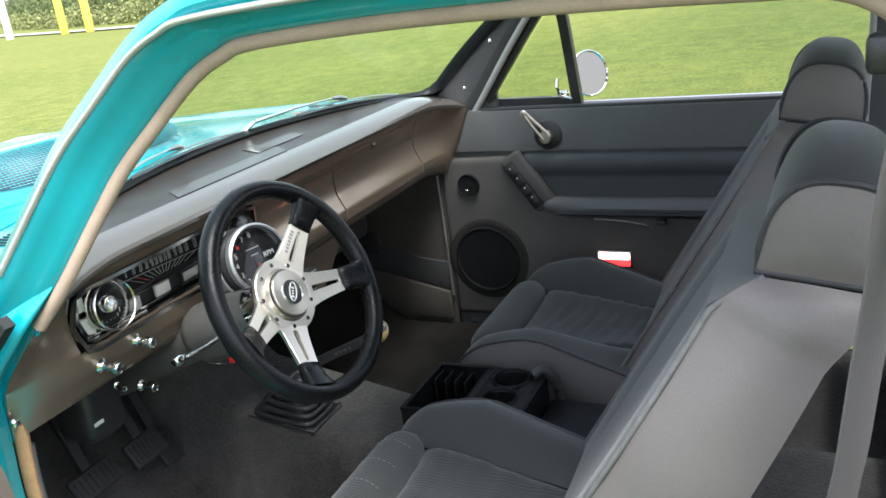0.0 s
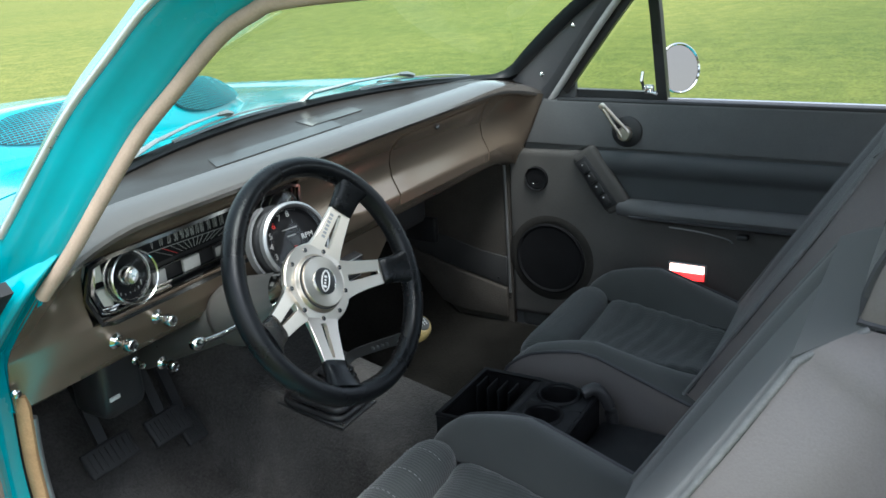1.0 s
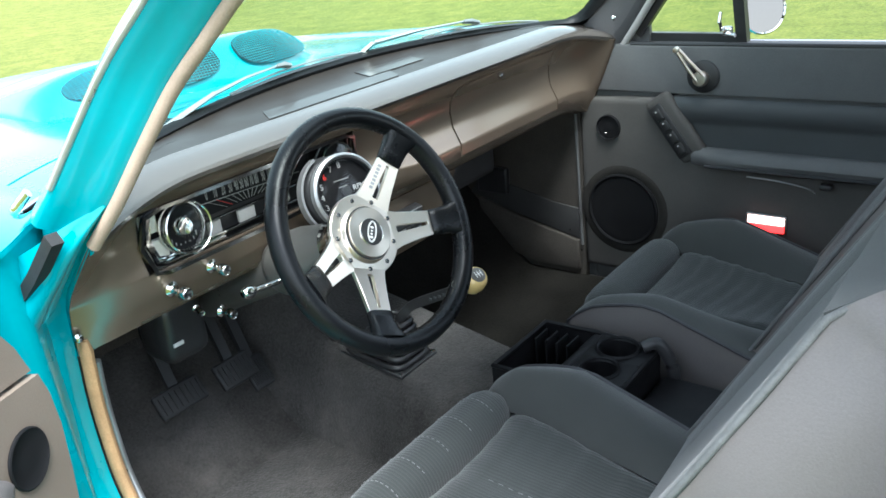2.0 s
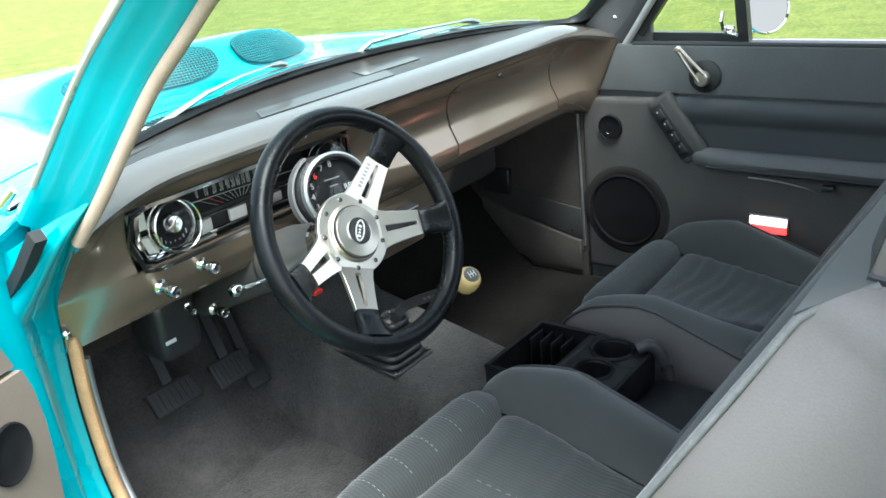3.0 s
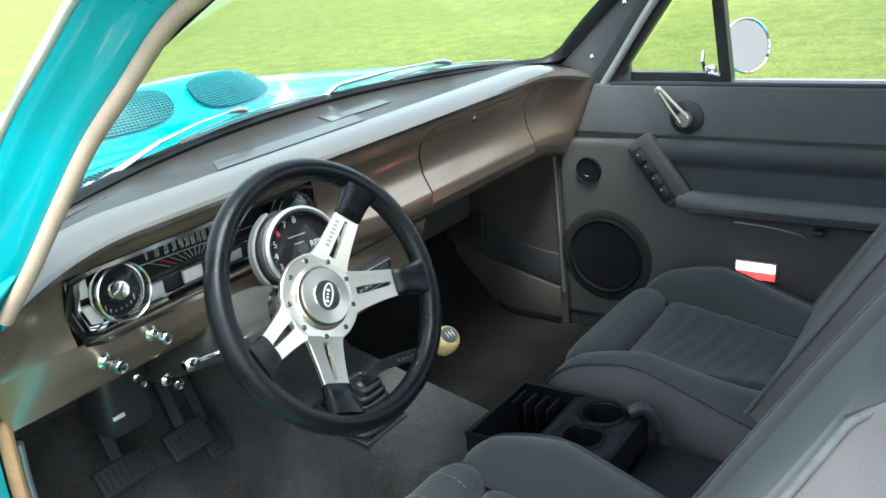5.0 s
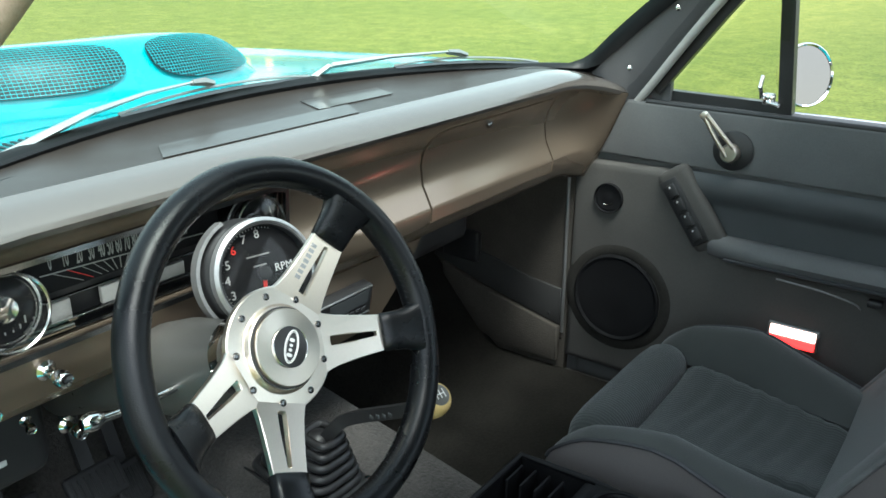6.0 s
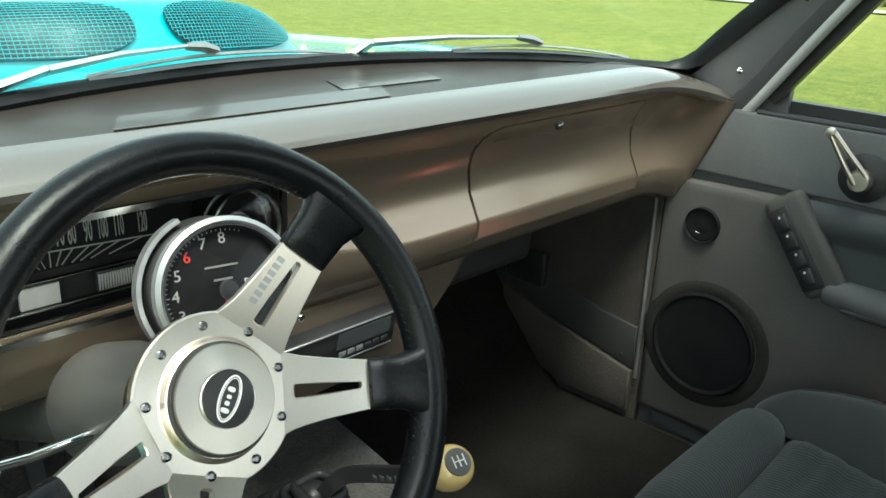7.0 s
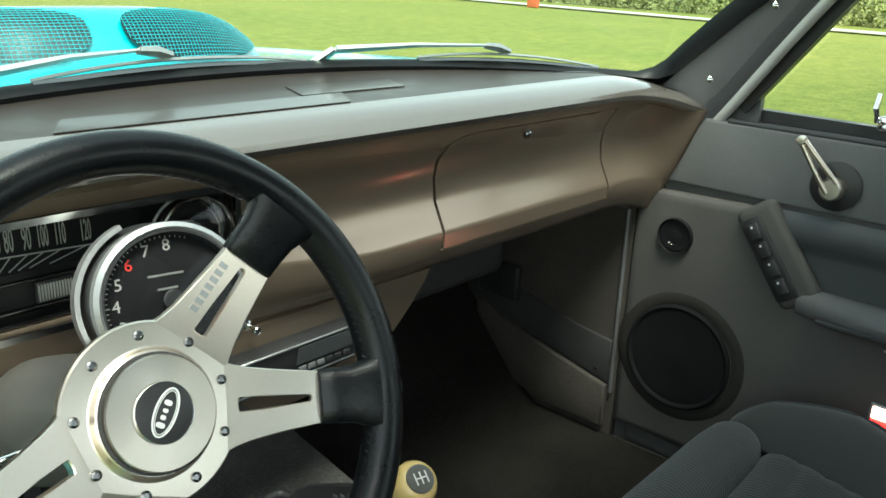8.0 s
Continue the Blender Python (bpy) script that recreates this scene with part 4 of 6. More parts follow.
# end caps against the doors
for s in (-1, 1):
    bm = bmesh.new()
    ex = -0.69 if s < 0 else 0.702
    pts = [dash_at(ex, r) for r in range(21)]
    f = [bm.verts.new((ex + s * 0.001, p[1], p[2])) for p in pts]
    bm.faces.new(f)
    part("end_cap", bm, PAINT if s < 0 else COLUMN, dash)


# instrument cluster set in the face
cluster = part("instrument_panel", box(bmesh.new(), (-0.367, 0.262, 0.828), (0.45, 0.012, 0.11), 0.002), BLACK, dash, "black strip instrument cluster in a chrome bezel")
BEZ = [(-0.585, 0.822), (-0.576, 0.866), (-0.55, 0.874), (-0.18, 0.874), (-0.155, 0.866), (-0.148, 0.822), (-0.16, 0.785), (-0.18, 0.779), (-0.555, 0.779), (-0.575, 0.784)]
bez3 = []
for k, (x, z) in enumerate(BEZ):
    bez3.append(dash_pt(x, z, 0.004))
bm = bmesh.new()
sweep(bm, bez3, [(0.003, -0.003), (0.003, 0.002), (0.0, 0.0035), (-0.003, 0.002), (-0.003, -0.003)], hint=(0, 1, 0), closed=True)
part("bezel", bm, DARK_CHROME, cluster, "chrome bezel")
bm = bmesh.new()
c = Vector((-0.367, 0, 0.827))
inner = [Vector((p.x + (0.006 if p.x < c.x else -0.006), p.y + 0.012, p.z + (-0.003 if p.z > c.z else 0.004))) for p in bez3]
sweep(bm, inner, [(0.002, -0.003), (0.002, 0.003), (-0.002, 0.003), (-0.002, -0.003)], hint=(0, 1, 0), closed=True)
part("bezel_inner", bm, DARK_CHROME, cluster)
for off in (0.008, 0.016):
    bm = bmesh.new()
    left = [Vector((x + off, 0.222 + off, z)) for x, z in ((-0.555, 0.868 - off * 0.3), (-0.572, 0.862 - off * 0.3), (-0.579, 0.824), (-0.57, 0.79 + off * 0.4), (-0.553, 0.785 + off * 0.4), (-0.45, 0.785 + off * 0.4))]
    sweep(bm, left, [(0.0022, -0.003), (0.0022, 0.003), (-0.0022, 0.003), (-0.0022, -0.003)], hint=(0, 1, 0))
    part("bezel_step", bm, CHROME, cluster)
# speed scale: slanted black band, number bars and ticks
bm = bmesh.new()
box(bm, (-0.355, 0.25, 0.846), (0.24, 0.006, 0.05), 0.001)
part("speed_band", bm, SPEAKER, cluster)
for k in range(13):
    x = float(np.interp(k, [0, 1, 2, 3, 4, 8, 9, 10, 11, 12], [-0.448, -0.4315, -0.416, -0.4025, -0.3905, -0.35, -0.336, -0.323, -0.3085, -0.2865]))
    drop = (x + 0.448) * 0.05
    bm = bmesh.new()
    text_mesh(bm, str(k * 10), (x, 0.2462, 0.8545 - drop), (1, 0, 0), (0, 0.15, 1), 0.0125 if k < 10 else 0.0115)
    for v in bm.verts:
        v.co.z = 0.8545 - drop + (v.co.z - 0.8545 + drop) * 2.4
        v.co.x = x + (v.co.x - x) * (0.6 if k < 10 else 0.56)
    part("numeral", bm, GREY_MARK, cluster)
    bm = bmesh.new()
    f = (k - 6) * 0.0011
    sweep(bm, [(x, 0.2462, 0.8415 - drop), (x - f * 5, 0.2462, 0.824)], [(0.0006, -0.0003), (0.0006, 0.0003), (-0.0006, 0.0003), (-0.0006, -0.0003)])
    part("tick", bm, RED_MARK if k == 1 else GREY_MARK, cluster)
bm = bmesh.new()
sweep(bm, [(-0.46, 0.2462, 0.842), (-0.26, 0.2462, 0.8322)], [(0.0006, -0.0003), (0.0006, 0.0003), (-0.0006, 0.0003), (-0.0006, -0.0003)])
part("scale_line", bm, GREY_MARK, cluster)
for x, w, mt, lb in ((-0.445, 0.023, PALE_TRIM, "pale indicator window"), (-0.382, 0.033, PALE_TRIM, "white indicator window"), (-0.313, 0.04, BLACK, "ribbed metal window")):
    bm = bmesh.new()
    box(bm, (x, 0.247, 0.801), (w, 0.006, 0.019), 0.001)
    g = part("gauge_window", bm, mt, cluster, lb)
    if mt is BLACK:
        for j in range(16):
            part("rib", box(bmesh.new(), (x - w / 2 + (j + 0.5) * w / 16, 0.243, 0.801), (w / 40, 0.003, 0.015), 0.0005, 1), GREY_MARK, g)
bm = bmesh.new()
box(bm, (-0.33, 0.245, 0.789), (0.28, 0.008, 0.004), 0.001)
box(bm, (-0.33, 0.245, 0.8145), (0.28, 0.006, 0.0018), 0.0008)
part("chrome_strip", bm, DARK_CHROME, cluster)
# round clear knob-like dials at both ends
for cx in (-0.508, -0.196):
    bm = bmesh.new()
    lathe(bm, [(0.0376, 0.0175), (0.0392, 0.0185), (0.0392, 0.0215), (0.0376, 0.0225), (0.0362, 0.021)], (cx, 0.236, 0.826), (0, -1, 0.12), 40, True)
    lathe(bm, [(0.0365, 0), (0.0392, 0.0), (0.0392, 0.003), (0.0365, 0.003)], (cx, 0.236, 0.826), (0, -1, 0.12), 40, True)
    d = part("dial_ring", bm, SOFT_CHROME, cluster, "chrome dial ring")
    bm = bmesh.new()
    lathe(bm, [(0, 0), (0.038, 0)], (cx, 0.236, 0.826), (0, -1, 0.12), 32)
    part("dial_face", bm, SPEAKER, d, "black dial face")
    for j in range(7):
        g = radians(215 + j * 18)
        bm = bmesh.new()
        box(bm, (cx + 0.026 * math.cos(g), 0.2335, 0.826 + 0.026 * math.sin(g)), (0.0016, 0.001, 0.005 if j % 3 else 0.008), 0.0003, 1)
        part("dial_tick", bm, GREY_MARK, d)
    bm = bmesh.new()
    lathe(bm, [(0.0315, 0.003), (0.033, 0.003), (0.0335, 0.006), (0.0325, 0.0075), (0.0315, 0.006)], (cx, 0.236, 0.826), (0, -1, 0.12), 40, True)
    part("inner_ring", bm, SOFT_CHROME, d, "thin inner chrome ring")
    bm = bmesh.new()
    lathe(bm, [(0, 0.012), (0.012, 0.011), (0.015, 0.006), (0.017, 0)], (cx, 0.235, 0.828), (0, -1, 0.12), 24)
    part("dial_boss", bm, CHROME, d)
    bm = bmesh.new()
    lathe(bm, [(0, 0.0265), (0.018, 0.0255), (0.03, 0.023), (0.037, 0.02), (0.0375, 0.003)], (cx, 0.236, 0.826), (0, -1, 0.12), 32)
    part("dial_glass", bm, LENS, d)
bm = bmesh.new()
box(bm, (-0.555, 0.244, 0.846), (0.026, 0.012, 0.028), 0.003)
box(bm, (-0.55, 0.244, 0.806), (0.034, 0.012, 0.03), 0.003)
part("side_panel", bm, CREAM, cluster, "pale square panels beside the dial")


def dash_knob(at, axis, size=1.0, name="dash_knob"):
    bm = bmesh.new()
    k = size
    lathe(bm, [(0.0135 * k, 0), (0.0135 * k, 0.003 * k), (0.0095 * k, 0.006 * k), (0.0065 * k, 0.009 * k), (0.0065 * k, 0.02 * k), (0.0105 * k, 0.023 * k), (0.0115 * k, 0.028 * k), (0.0115 * k, 0.038 * k), (0.0095 * k, 0.041 * k), (0.007 * k, 0.0395 * k), (0, 0.0395 * k)], at, axis, 28)
    return part(name, bm, CHROME, dash, "chrome pull knob")


dash_knob(dash_pt(-0.556, 0.751), (0.1, -1, -0.1), 0.85)
dash_knob(dash_pt(-0.483, 0.757), (0.1, -1, -0.1), 0.8)
dash_knob((-0.437, 0.29, 0.645), (0.05, -1, -0.05), 0.75)
dash_knob((-0.475, 0.30, 0.665), (-0.2, -1, -0.2), 0.5)
# centre panel below the dash with the radio
bm = bmesh.new()
sheet(bm, lambda u, v: (-0.025 + u * (0.178 - 0.1 * v ** 1.3), 0.238 + 0.016 * v, 0.71 - 0.12 * v), spread(-1, 1, 16), spread(0, 1, 9), thick=-0.02)
part("radio_panel", bm, DASH, dash, "bronze lower centre panel")
dash_knob((-0.138, 0.226, 0.72), (0.1, -1, -0.1), 0.4)
radio = thing("radio", (-0.075, 0.24, 0.62), "black single-slot car radio in the lower dash panel", "radio")
RU, RW = Vector((1, 0, 0)), Vector((0, -0.19, 0.98))


def radio_pt(x, z, out=0.0):
    return Vector((-0.075 + x, 0.243 - z * 0.19 - out, 0.657 + z))


bm = bmesh.new()
box(bm, (0, 0, 0), (0.19, 0.03, 0.052), 0.004, 2)
bmesh.ops.transform(bm, matrix=Matrix.Translation((-0.075, 0.243, 0.657)) @ Matrix.Rotation(radians(11), 4, "X"), verts=bm.verts)
part("front", bm, BLACK, radio)
bm = bmesh.new()
prism(bm, [(-0.0, -0.004), (0.082, -0.004), (0.082, 0.018), (-0.0, 0.018)], radio_pt(0.0, 0.0, 0.0165), RU, RW, 0.001)
part("display", bm, VINYL_MID, radio, "dark display window")
for k in range(6):
    bm = bmesh.new()
    box(bm, radio_pt(0.01 + k * 0.013, -0.012, 0.017), (0.0105, 0.003, 0.007), 0.001)
    part("button", bm, VINYL if k < 3 else BLACK, radio)
bm = bmesh.new()
lathe(bm, [(0.013, 0), (0.013, 0.01), (0.011, 0.012), (0, 0.012)], radio_pt(-0.07, 0.0, 0.015), (0, -1, 0.2), 24)
part("volume_knob", bm, BLACK, radio)
bm = bmesh.new()
box(bm, radio_pt(0.0, 0.0215, 0.0165), (0.18, 0.002, 0.0025), 0.0005, 1)
box(bm, radio_pt(0.0, -0.0215, 0.0165), (0.18, 0.002, 0.002), 0.0005, 1)
part("trim_line", bm, SATIN, radio)

# ---- steering column and wheel ----
HUB = Vector((-0.36, 0.008, 0.7965))
AX = Vector((-0.02, -0.909, 0.417)).normalized()
WU = Vector((0, 0, 1)).cross(AX).normalized()
WV = AX.cross(WU)
WR = 0.1797
DISH = 0.022


def wheel_pt(r, a, h=0.0):
    return HUB + (WU * math.cos(a) + WV * math.sin(a)) * r + AX * h


column = thing("steering_column", HUB - AX * 0.3, "bronze painted steering column with chrome collar", "steering column")
bm = bmesh.new()
lathe(bm, [(0.026, -0.055), (0.034, -0.06), (0.036, -0.07), (0.042, -0.11), (0.05, -0.15), (0.052, -0.2), (0.048, -0.215), (0.036, -0.225), (0.036, -0.48)], HUB, AX, 32)
part("shroud", bm, COLUMN, column, "bronze painted column shroud")
bm = bmesh.new()
lathe(bm, [(0.0, -0.012), (0.046, -0.012), (0.049, -0.02), (0.048, -0.036), (0.043, -0.044), (0.041, -0.07), (0.0, -0.07)], HUB, AX, 44)
part("adapter", bm, CHROME, column, "polished hub adapter")
bm = bmesh.new()
lathe(bm, [(0.0358, -0.088), (0.0368, -0.0885), (0.0368, -0.0905), (0.0358, -0.091)], HUB, AX, 32)
part("seam", bm, BLACK, column)
lev0 = HUB - AX * 0.13 + Vector((-0.04, 0, -0.01))
bm = bmesh.new()
tube(bm, [lev0, lev0 + Vector((-0.05, 0.0, 0.0)), lev0 + Vector((-0.09, 0.004, 0.003))], 0.0042, 10)
part("signal_stalk", bm, CHROME, column)
bm = bmesh.new()
lathe(bm, [(0, 0), (0.006, 0.001), (0.0095, 0.008), (0.0095, 0.016), (0.006, 0.022), (0, 0.023)], lev0 + Vector((-0.084, 0.004, 0.003)), (-0.95, 0.05, 0.1), 20)
part("stalk_knob", bm, CHROME, column)

bm = bmesh.new()
box(bm, (-0.25, 0.25, 0.602), (0.02, 0.012, 0.009), 0.002)
part("connector", bm, RED_MARK, column, "small red wire connector")
bm = bmesh.new()
tube(bm, spline([(-0.25, 0.25, 0.603), (-0.262, 0.27, 0.595), (-0.28, 0.3, 0.61), (-0.3, 0.33, 0.65)], 5), 0.0025, 6)
part("wire", bm, BLACK, column)

wheel = thing("steering_wheel", HUB, "black leather steering wheel with four slotted polished metal spokes", "steering wheel")
bm = bmesh.new()
rim_pts = [wheel_pt(WR - 0.0145, 2 * math.pi * k / 96, DISH) for k in range(96)]
sweep(bm, rim_pts, [(0.0145 * math.cos(a), 0.0165 * math.sin(a)) for a in spread(0, 2 * math.pi, 19)[:-1]], hint=AX, closed=True)
part("rim", bm, LEATHER, wheel, "black leather rim with stitching")
bm = bmesh.new()
for k in range(150):
    a = 2 * math.pi * k / 150
    p, q = wheel_pt(WR - 0.0275, a, DISH + 0.006), wheel_pt(WR - 0.0285, a + 0.02, DISH + 0.001)
    sweep(bm, [p, q], circle(0.0006, 4))
part("stitching", bm, PIPING, wheel)
SPOKES = [radians(d) for d in (43, -14, -116, -168)]
SR0, SR1 = 0.051, 0.124


def plate_with_slot(bm, outer, slot, put, h, c):
    """A flat plate between an outline and a slot of as many corners, with chamfered rims; put(x, y, z) places it."""
    n = len(outer)
    oc = Vector((sum(p[0] for p in outer) / n, 0))
    sc = Vector((sum(p[0] for p in slot) / n, 0))

    def loop(pts, k, mid, z):
        out = []
        for x, y in pts:
            d = Vector((x, y)) - mid
            d = d.normalized() if d.length > 1e-9 else d
            out.append(bm.verts.new(put(x - d.x * k, y - d.y * k, z)))
        return out

    loops = [loop(outer, c, oc, h), loop(outer, 0, oc, h - c), loop(outer, 0, oc, 0), loop(slot, 0, sc, 0), loop(slot, 0, sc, h - c), loop(slot, -c, sc, h)]
    for A, B in zip(loops, loops[1:] + loops[:1]):
        for k in range(n):
            q = (k + 1) % n
            bm.faces.new((A[k], A[q], B[q], B[k]))


for a in SPOKES:
    ux, uy = WU * math.cos(a) + WV * math.sin(a), -WU * math.sin(a) + WV * math.cos(a)
    ux = (ux + AX * 0.285).normalized()
    up = ux.cross(uy)
    side_a = [(SR0, 0.0325), (0.0548, 0.0303), (0.06, 0.0282), (0.07, 0.0256), (0.088, 0.0228), (0.106, 0.0205), (SR1, 0.0185), (SR1, 0.009)]
    side_s = [(0.0635, 0.002), (0.0638, 0.0036), (0.0645, 0.0049), (0.068, 0.0048), (0.084, 0.0041), (0.101, 0.0033), (0.115, 0.0025), (0.116, 0.001)]
    bm = bmesh.new()
    plate_with_slot(bm, side_a + [(x, -y) for x, y in side_a[::-1]], side_s + [(x, -y) for x, y in side_s[::-1]],
                    lambda x, y, z: HUB - AX * 0.0283 + ux * x + uy * y + up * z, 0.0065, 0.0009)
    part("spoke", bm, ALU, wheel, "polished slotted aluminium spoke", smooth=25)
    # leather grip over the spoke's end, flaring into the rim
    bm = bmesh.new()
    rings = []
    for r, w, t, lift in ((0.1205, 0.0185, 0.007, 0.0005), (0.122, 0.02, 0.0088, 0.0005), (0.134, 0.0203, 0.0098, 0.001), (0.146, 0.0212, 0.0115, 0.002), (0.156, 0.0245, 0.0125, 0.004), (0.164, 0.029, 0.012, 0.006)):
        rings.append([bm.verts.new(HUB - AX * 0.0258 + ux * r + uy * (x * w) + up * (y * t + lift)) for x, y in oval(1, 1, 20, 3.2)])
    for A, B in zip(rings, rings[1:]):
        for k in range(20):
            bm.faces.new((A[k], A[(k + 1) % 20], B[(k + 1) % 20], B[k]))
    bm.faces.new(rings[0][::-1])
    bm.faces.new(rings[-1])
    part("spoke_cover", bm, LEATHER, wheel, "black leather spoke end")
a0 = SPOKES[0]
lu = (WU * math.cos(a0) + WV * math.sin(a0) + AX * 0.285).normalized()
lv = -WU * math.sin(a0) + WV * math.cos(a0)
for k in range(7):
    bm = bmesh.new()
    prism(bm, [(0.074 + k * 0.0058, 0.0105), (0.0775 + k * 0.0058, 0.0105), (0.0775 + k * 0.0058, 0.0165), (0.074 + k * 0.0058, 0.0165)], HUB - AX * 0.0283 + lu.cross(lv) * 0.0065, lu, lv, 0.0006)
    part("mark_bar", bm, DULL_METAL, wheel)
bm = bmesh.new()
lathe(bm, [(0.058, -0.018), (0.0605, -0.0145), (0.0605, -0.0085), (0.0592, -0.0072), (0.0435, -0.0068), (0.0425, -0.0062), (0.0405, -0.0016), (0.0395, -0.001), (0.0, -0.001)], HUB, AX, 64)
part("hub", bm, ALU, wheel, "polished aluminium hub plate", smooth=25)
# brushed cover, turned about its own axis
bm = bmesh.new()
lathe(bm, [(0.0372, -0.003), (0.0372, 0.0042), (0.0364, 0.0052), (0.022, 0.0053), (0.0, 0.0053)], (0, 0, 0), (0, 0, 1), 64)
cover = part("hub_cover", bm, TURNED, None, "dull brushed metal hub cover", smooth=25)
cm = Matrix((WU, WV, AX)).transposed().to_4x4()
cm.translation = HUB
cover.parent = wheel
cover.matrix_parent_inverse = wheel.matrix_world.inverted()
cover.matrix_world = cm
bm = bmesh.new()
lathe(bm, [(0.0373, -0.0012), (0.0373, 0.0004), (0.0392, 0.0004), (0.0392, -0.0012)], HUB, AX, 48)
part("hub_groove", bm, VINYL_DARK, wheel, "dark groove round the hub cover")
for k in range(9):
    a = k * 2 * math.pi / 9 + 0.12
    bm = bmesh.new()
    lathe(bm, [(0.0034, -0.0005), (0.0034, 0.0012), (0.0022, 0.0018), (0.0018, 0.0006), (0, 0.0006)], wheel_pt(0.0512, a, -0.0068), AX, 14)
    part("screw", bm, DARK_CHROME, wheel, "dark hex screw")
bm = bmesh.new()
lathe(bm, [(0.0192, 0.005), (0.0192, 0.0072), (0.0178, 0.0078), (0, 0.0084)], HUB, AX, 40)
badge = part("horn_button", bm, BLACK, wheel, "black horn button with a plain pale oval")
bm = bmesh.new()
lathe(bm, [(0.0192, 0.005), (0.0192, 0.0078), (0.0195, 0.0081), (0.0199, 0.0076), (0.0199, 0.005)], HUB, AX, 48)
part("button_ring", bm, CHROME, badge, "thin chrome ring")
LOGO = radians(52)
bu, bv = WU * math.cos(LOGO) + WV * math.sin(LOGO), -WU * math.sin(LOGO) + WV * math.cos(LOGO)
for nm, rx, ry, rt, mt, lb in (("oval_mark", 0.0158, 0.0073, 0.0007, WHITE_MARK, "pale oval outline"), ("oval_inner", 0.0142, 0.0059, 0.0003, WHITE_MARK, "thin inner oval")):
    bm = bmesh.new()
    sweep(bm, [HUB + AX * 0.0086 + bu * x + bv * y for x, y in oval(rx, ry, 40)], circle(rt, 6), hint=AX, closed=True)
    part(nm, bm, mt, badge, lb)
for x, w, h in ((-0.0085, 0.0034, 0.0062), (-0.0035, 0.003, 0.0036), (0.001, 0.0026, 0.0036), (0.0062, 0.0034, 0.0055)):
    bm = bmesh.new()
    prism(bm, oval(w / 2, h / 2, 14, 3, x, 0.0006), HUB + AX * 0.0082, bu, bv, 0.0006)
    part("mark_bar", bm, WHITE_MARK, badge, "plain pale bar")

# ---- tachometer ----
TACH = Vector((-0.281, 0.118, 0.82))
TA = Vector((-0.2, -0.93, 0.3)).normalized()
tach = thing("tachometer", TACH - Vector((0, 0, 0.06)), "round black tachometer in a bracket on the steering column", "tachometer")
TR = 0.06
bm = bmesh.new()
lathe(bm, [(0, -0.06), (0.05, -0.06), (0.062, -0.05), (TR, -0.03), (TR, 0.0), (TR - 0.002, 0.004), (TR - 0.007, 0.004), (TR - 0.008, -0.006)], TACH, TA, 48)
part("housing", bm, BLACK, tach)
bm = bmesh.new()
lathe(bm, [(TR + 0.0008, -0.008), (TR + 0.0008, 0.003), (TR - 0.003, 0.006), (TR - 0.006, 0.003)], TACH, TA, 48)
part("ring", bm, DULL_METAL, tach, "grey outer ring")
bm = bmesh.new()
lathe(bm, [(0, -0.006), (TR - 0.008, -0.006)], TACH, TA, 40)
part("dial", bm, SPEAKER, tach)
tu, tv, _ = frame_of(TA)
if tu.x < 0:
    tu, tv = -tu, -tv
if tv.z < 0:
    tv = -tv
for k in range(9):
    a = radians(88 + 22.7 * (8 - k))
    d = tu * math.cos(a) + tv * math.sin(a)
    bm = bmesh.new()
    text_mesh(bm, str(k), TACH + d * 0.0425 - TA * 0.0052, tu, tv, 0.0132, 0.0005)
    if k:
        part("numeral", bm, RED_MARK if k == 6 else PALE_TRIM, tach)
    else:
        bm.free()
    bm = bmesh.new()
    for j in range(5):
        aa = a - radians(22.7 * j / 5)
        dd = tu * math.cos(aa) + tv * math.sin(aa)
        sweep(bm, [TACH + dd * (0.0475 if j == 0 else 0.0488) - TA * 0.0052, TACH + dd * 0.0505 - TA * 0.0052], circle(0.0005, 4))
    part("tick", bm, GREY_MARK, tach)
bm = bmesh.new()
text_mesh(bm, "RPM", TACH + tu * 0.026 + tv * 0.002 - TA * 0.0052, tu, tv, 0.012, 0.0005)
part("lettering", bm, WHITE_MARK, tach)
bm = bmesh.new()
for j in range(2):
    c = TACH + tv * (0.02 - 0.011 * j) - tu * 0.002 - TA * 0.0054
    sweep(bm, [c - tu * (0.014 - 0.006 * j), c + tu * (0.014 - 0.006 * j)], [(0.0008, -0.0003), (0.0008, 0.0003), (-0.0008, 0.0003), (-0.0008, -0.0003)])
part("small_print", bm, GREY_MARK, tach, "small unreadable print")
bm = bmesh.new()
d = tu * math.cos(radians(262)) + tv * math.sin(radians(262))
prism(bm, [(0.0, -0.0026), (0.036, -0.0012), (0.038, 0.0), (0.036, 0.0012), (0.0, 0.0026)], TACH - TA * 0.004, d, TA.cross(d), 0.0012)
part("needle", bm, RED_MARK, tach, "red needle")
bm = bmesh.new()
lathe(bm, [(0.008, -0.005), (0.008, -0.001), (0.006, 0), (0, 0)], TACH, TA, 20)
part("needle_hub", bm, BLACK, tach)
bm = bmesh.new()
lathe(bm, [(0, 0.0035), (TR - 0.006, 0.0025)], TACH, TA, 40)
part("glass", bm, LENS, tach)
bm = bmesh.new()
path = [TACH - TA * 0.032 + (tu * math.cos(radians(a)) + tv * math.sin(radians(a))) * (TR + 0.006) for a in range(112, 222, 7)]
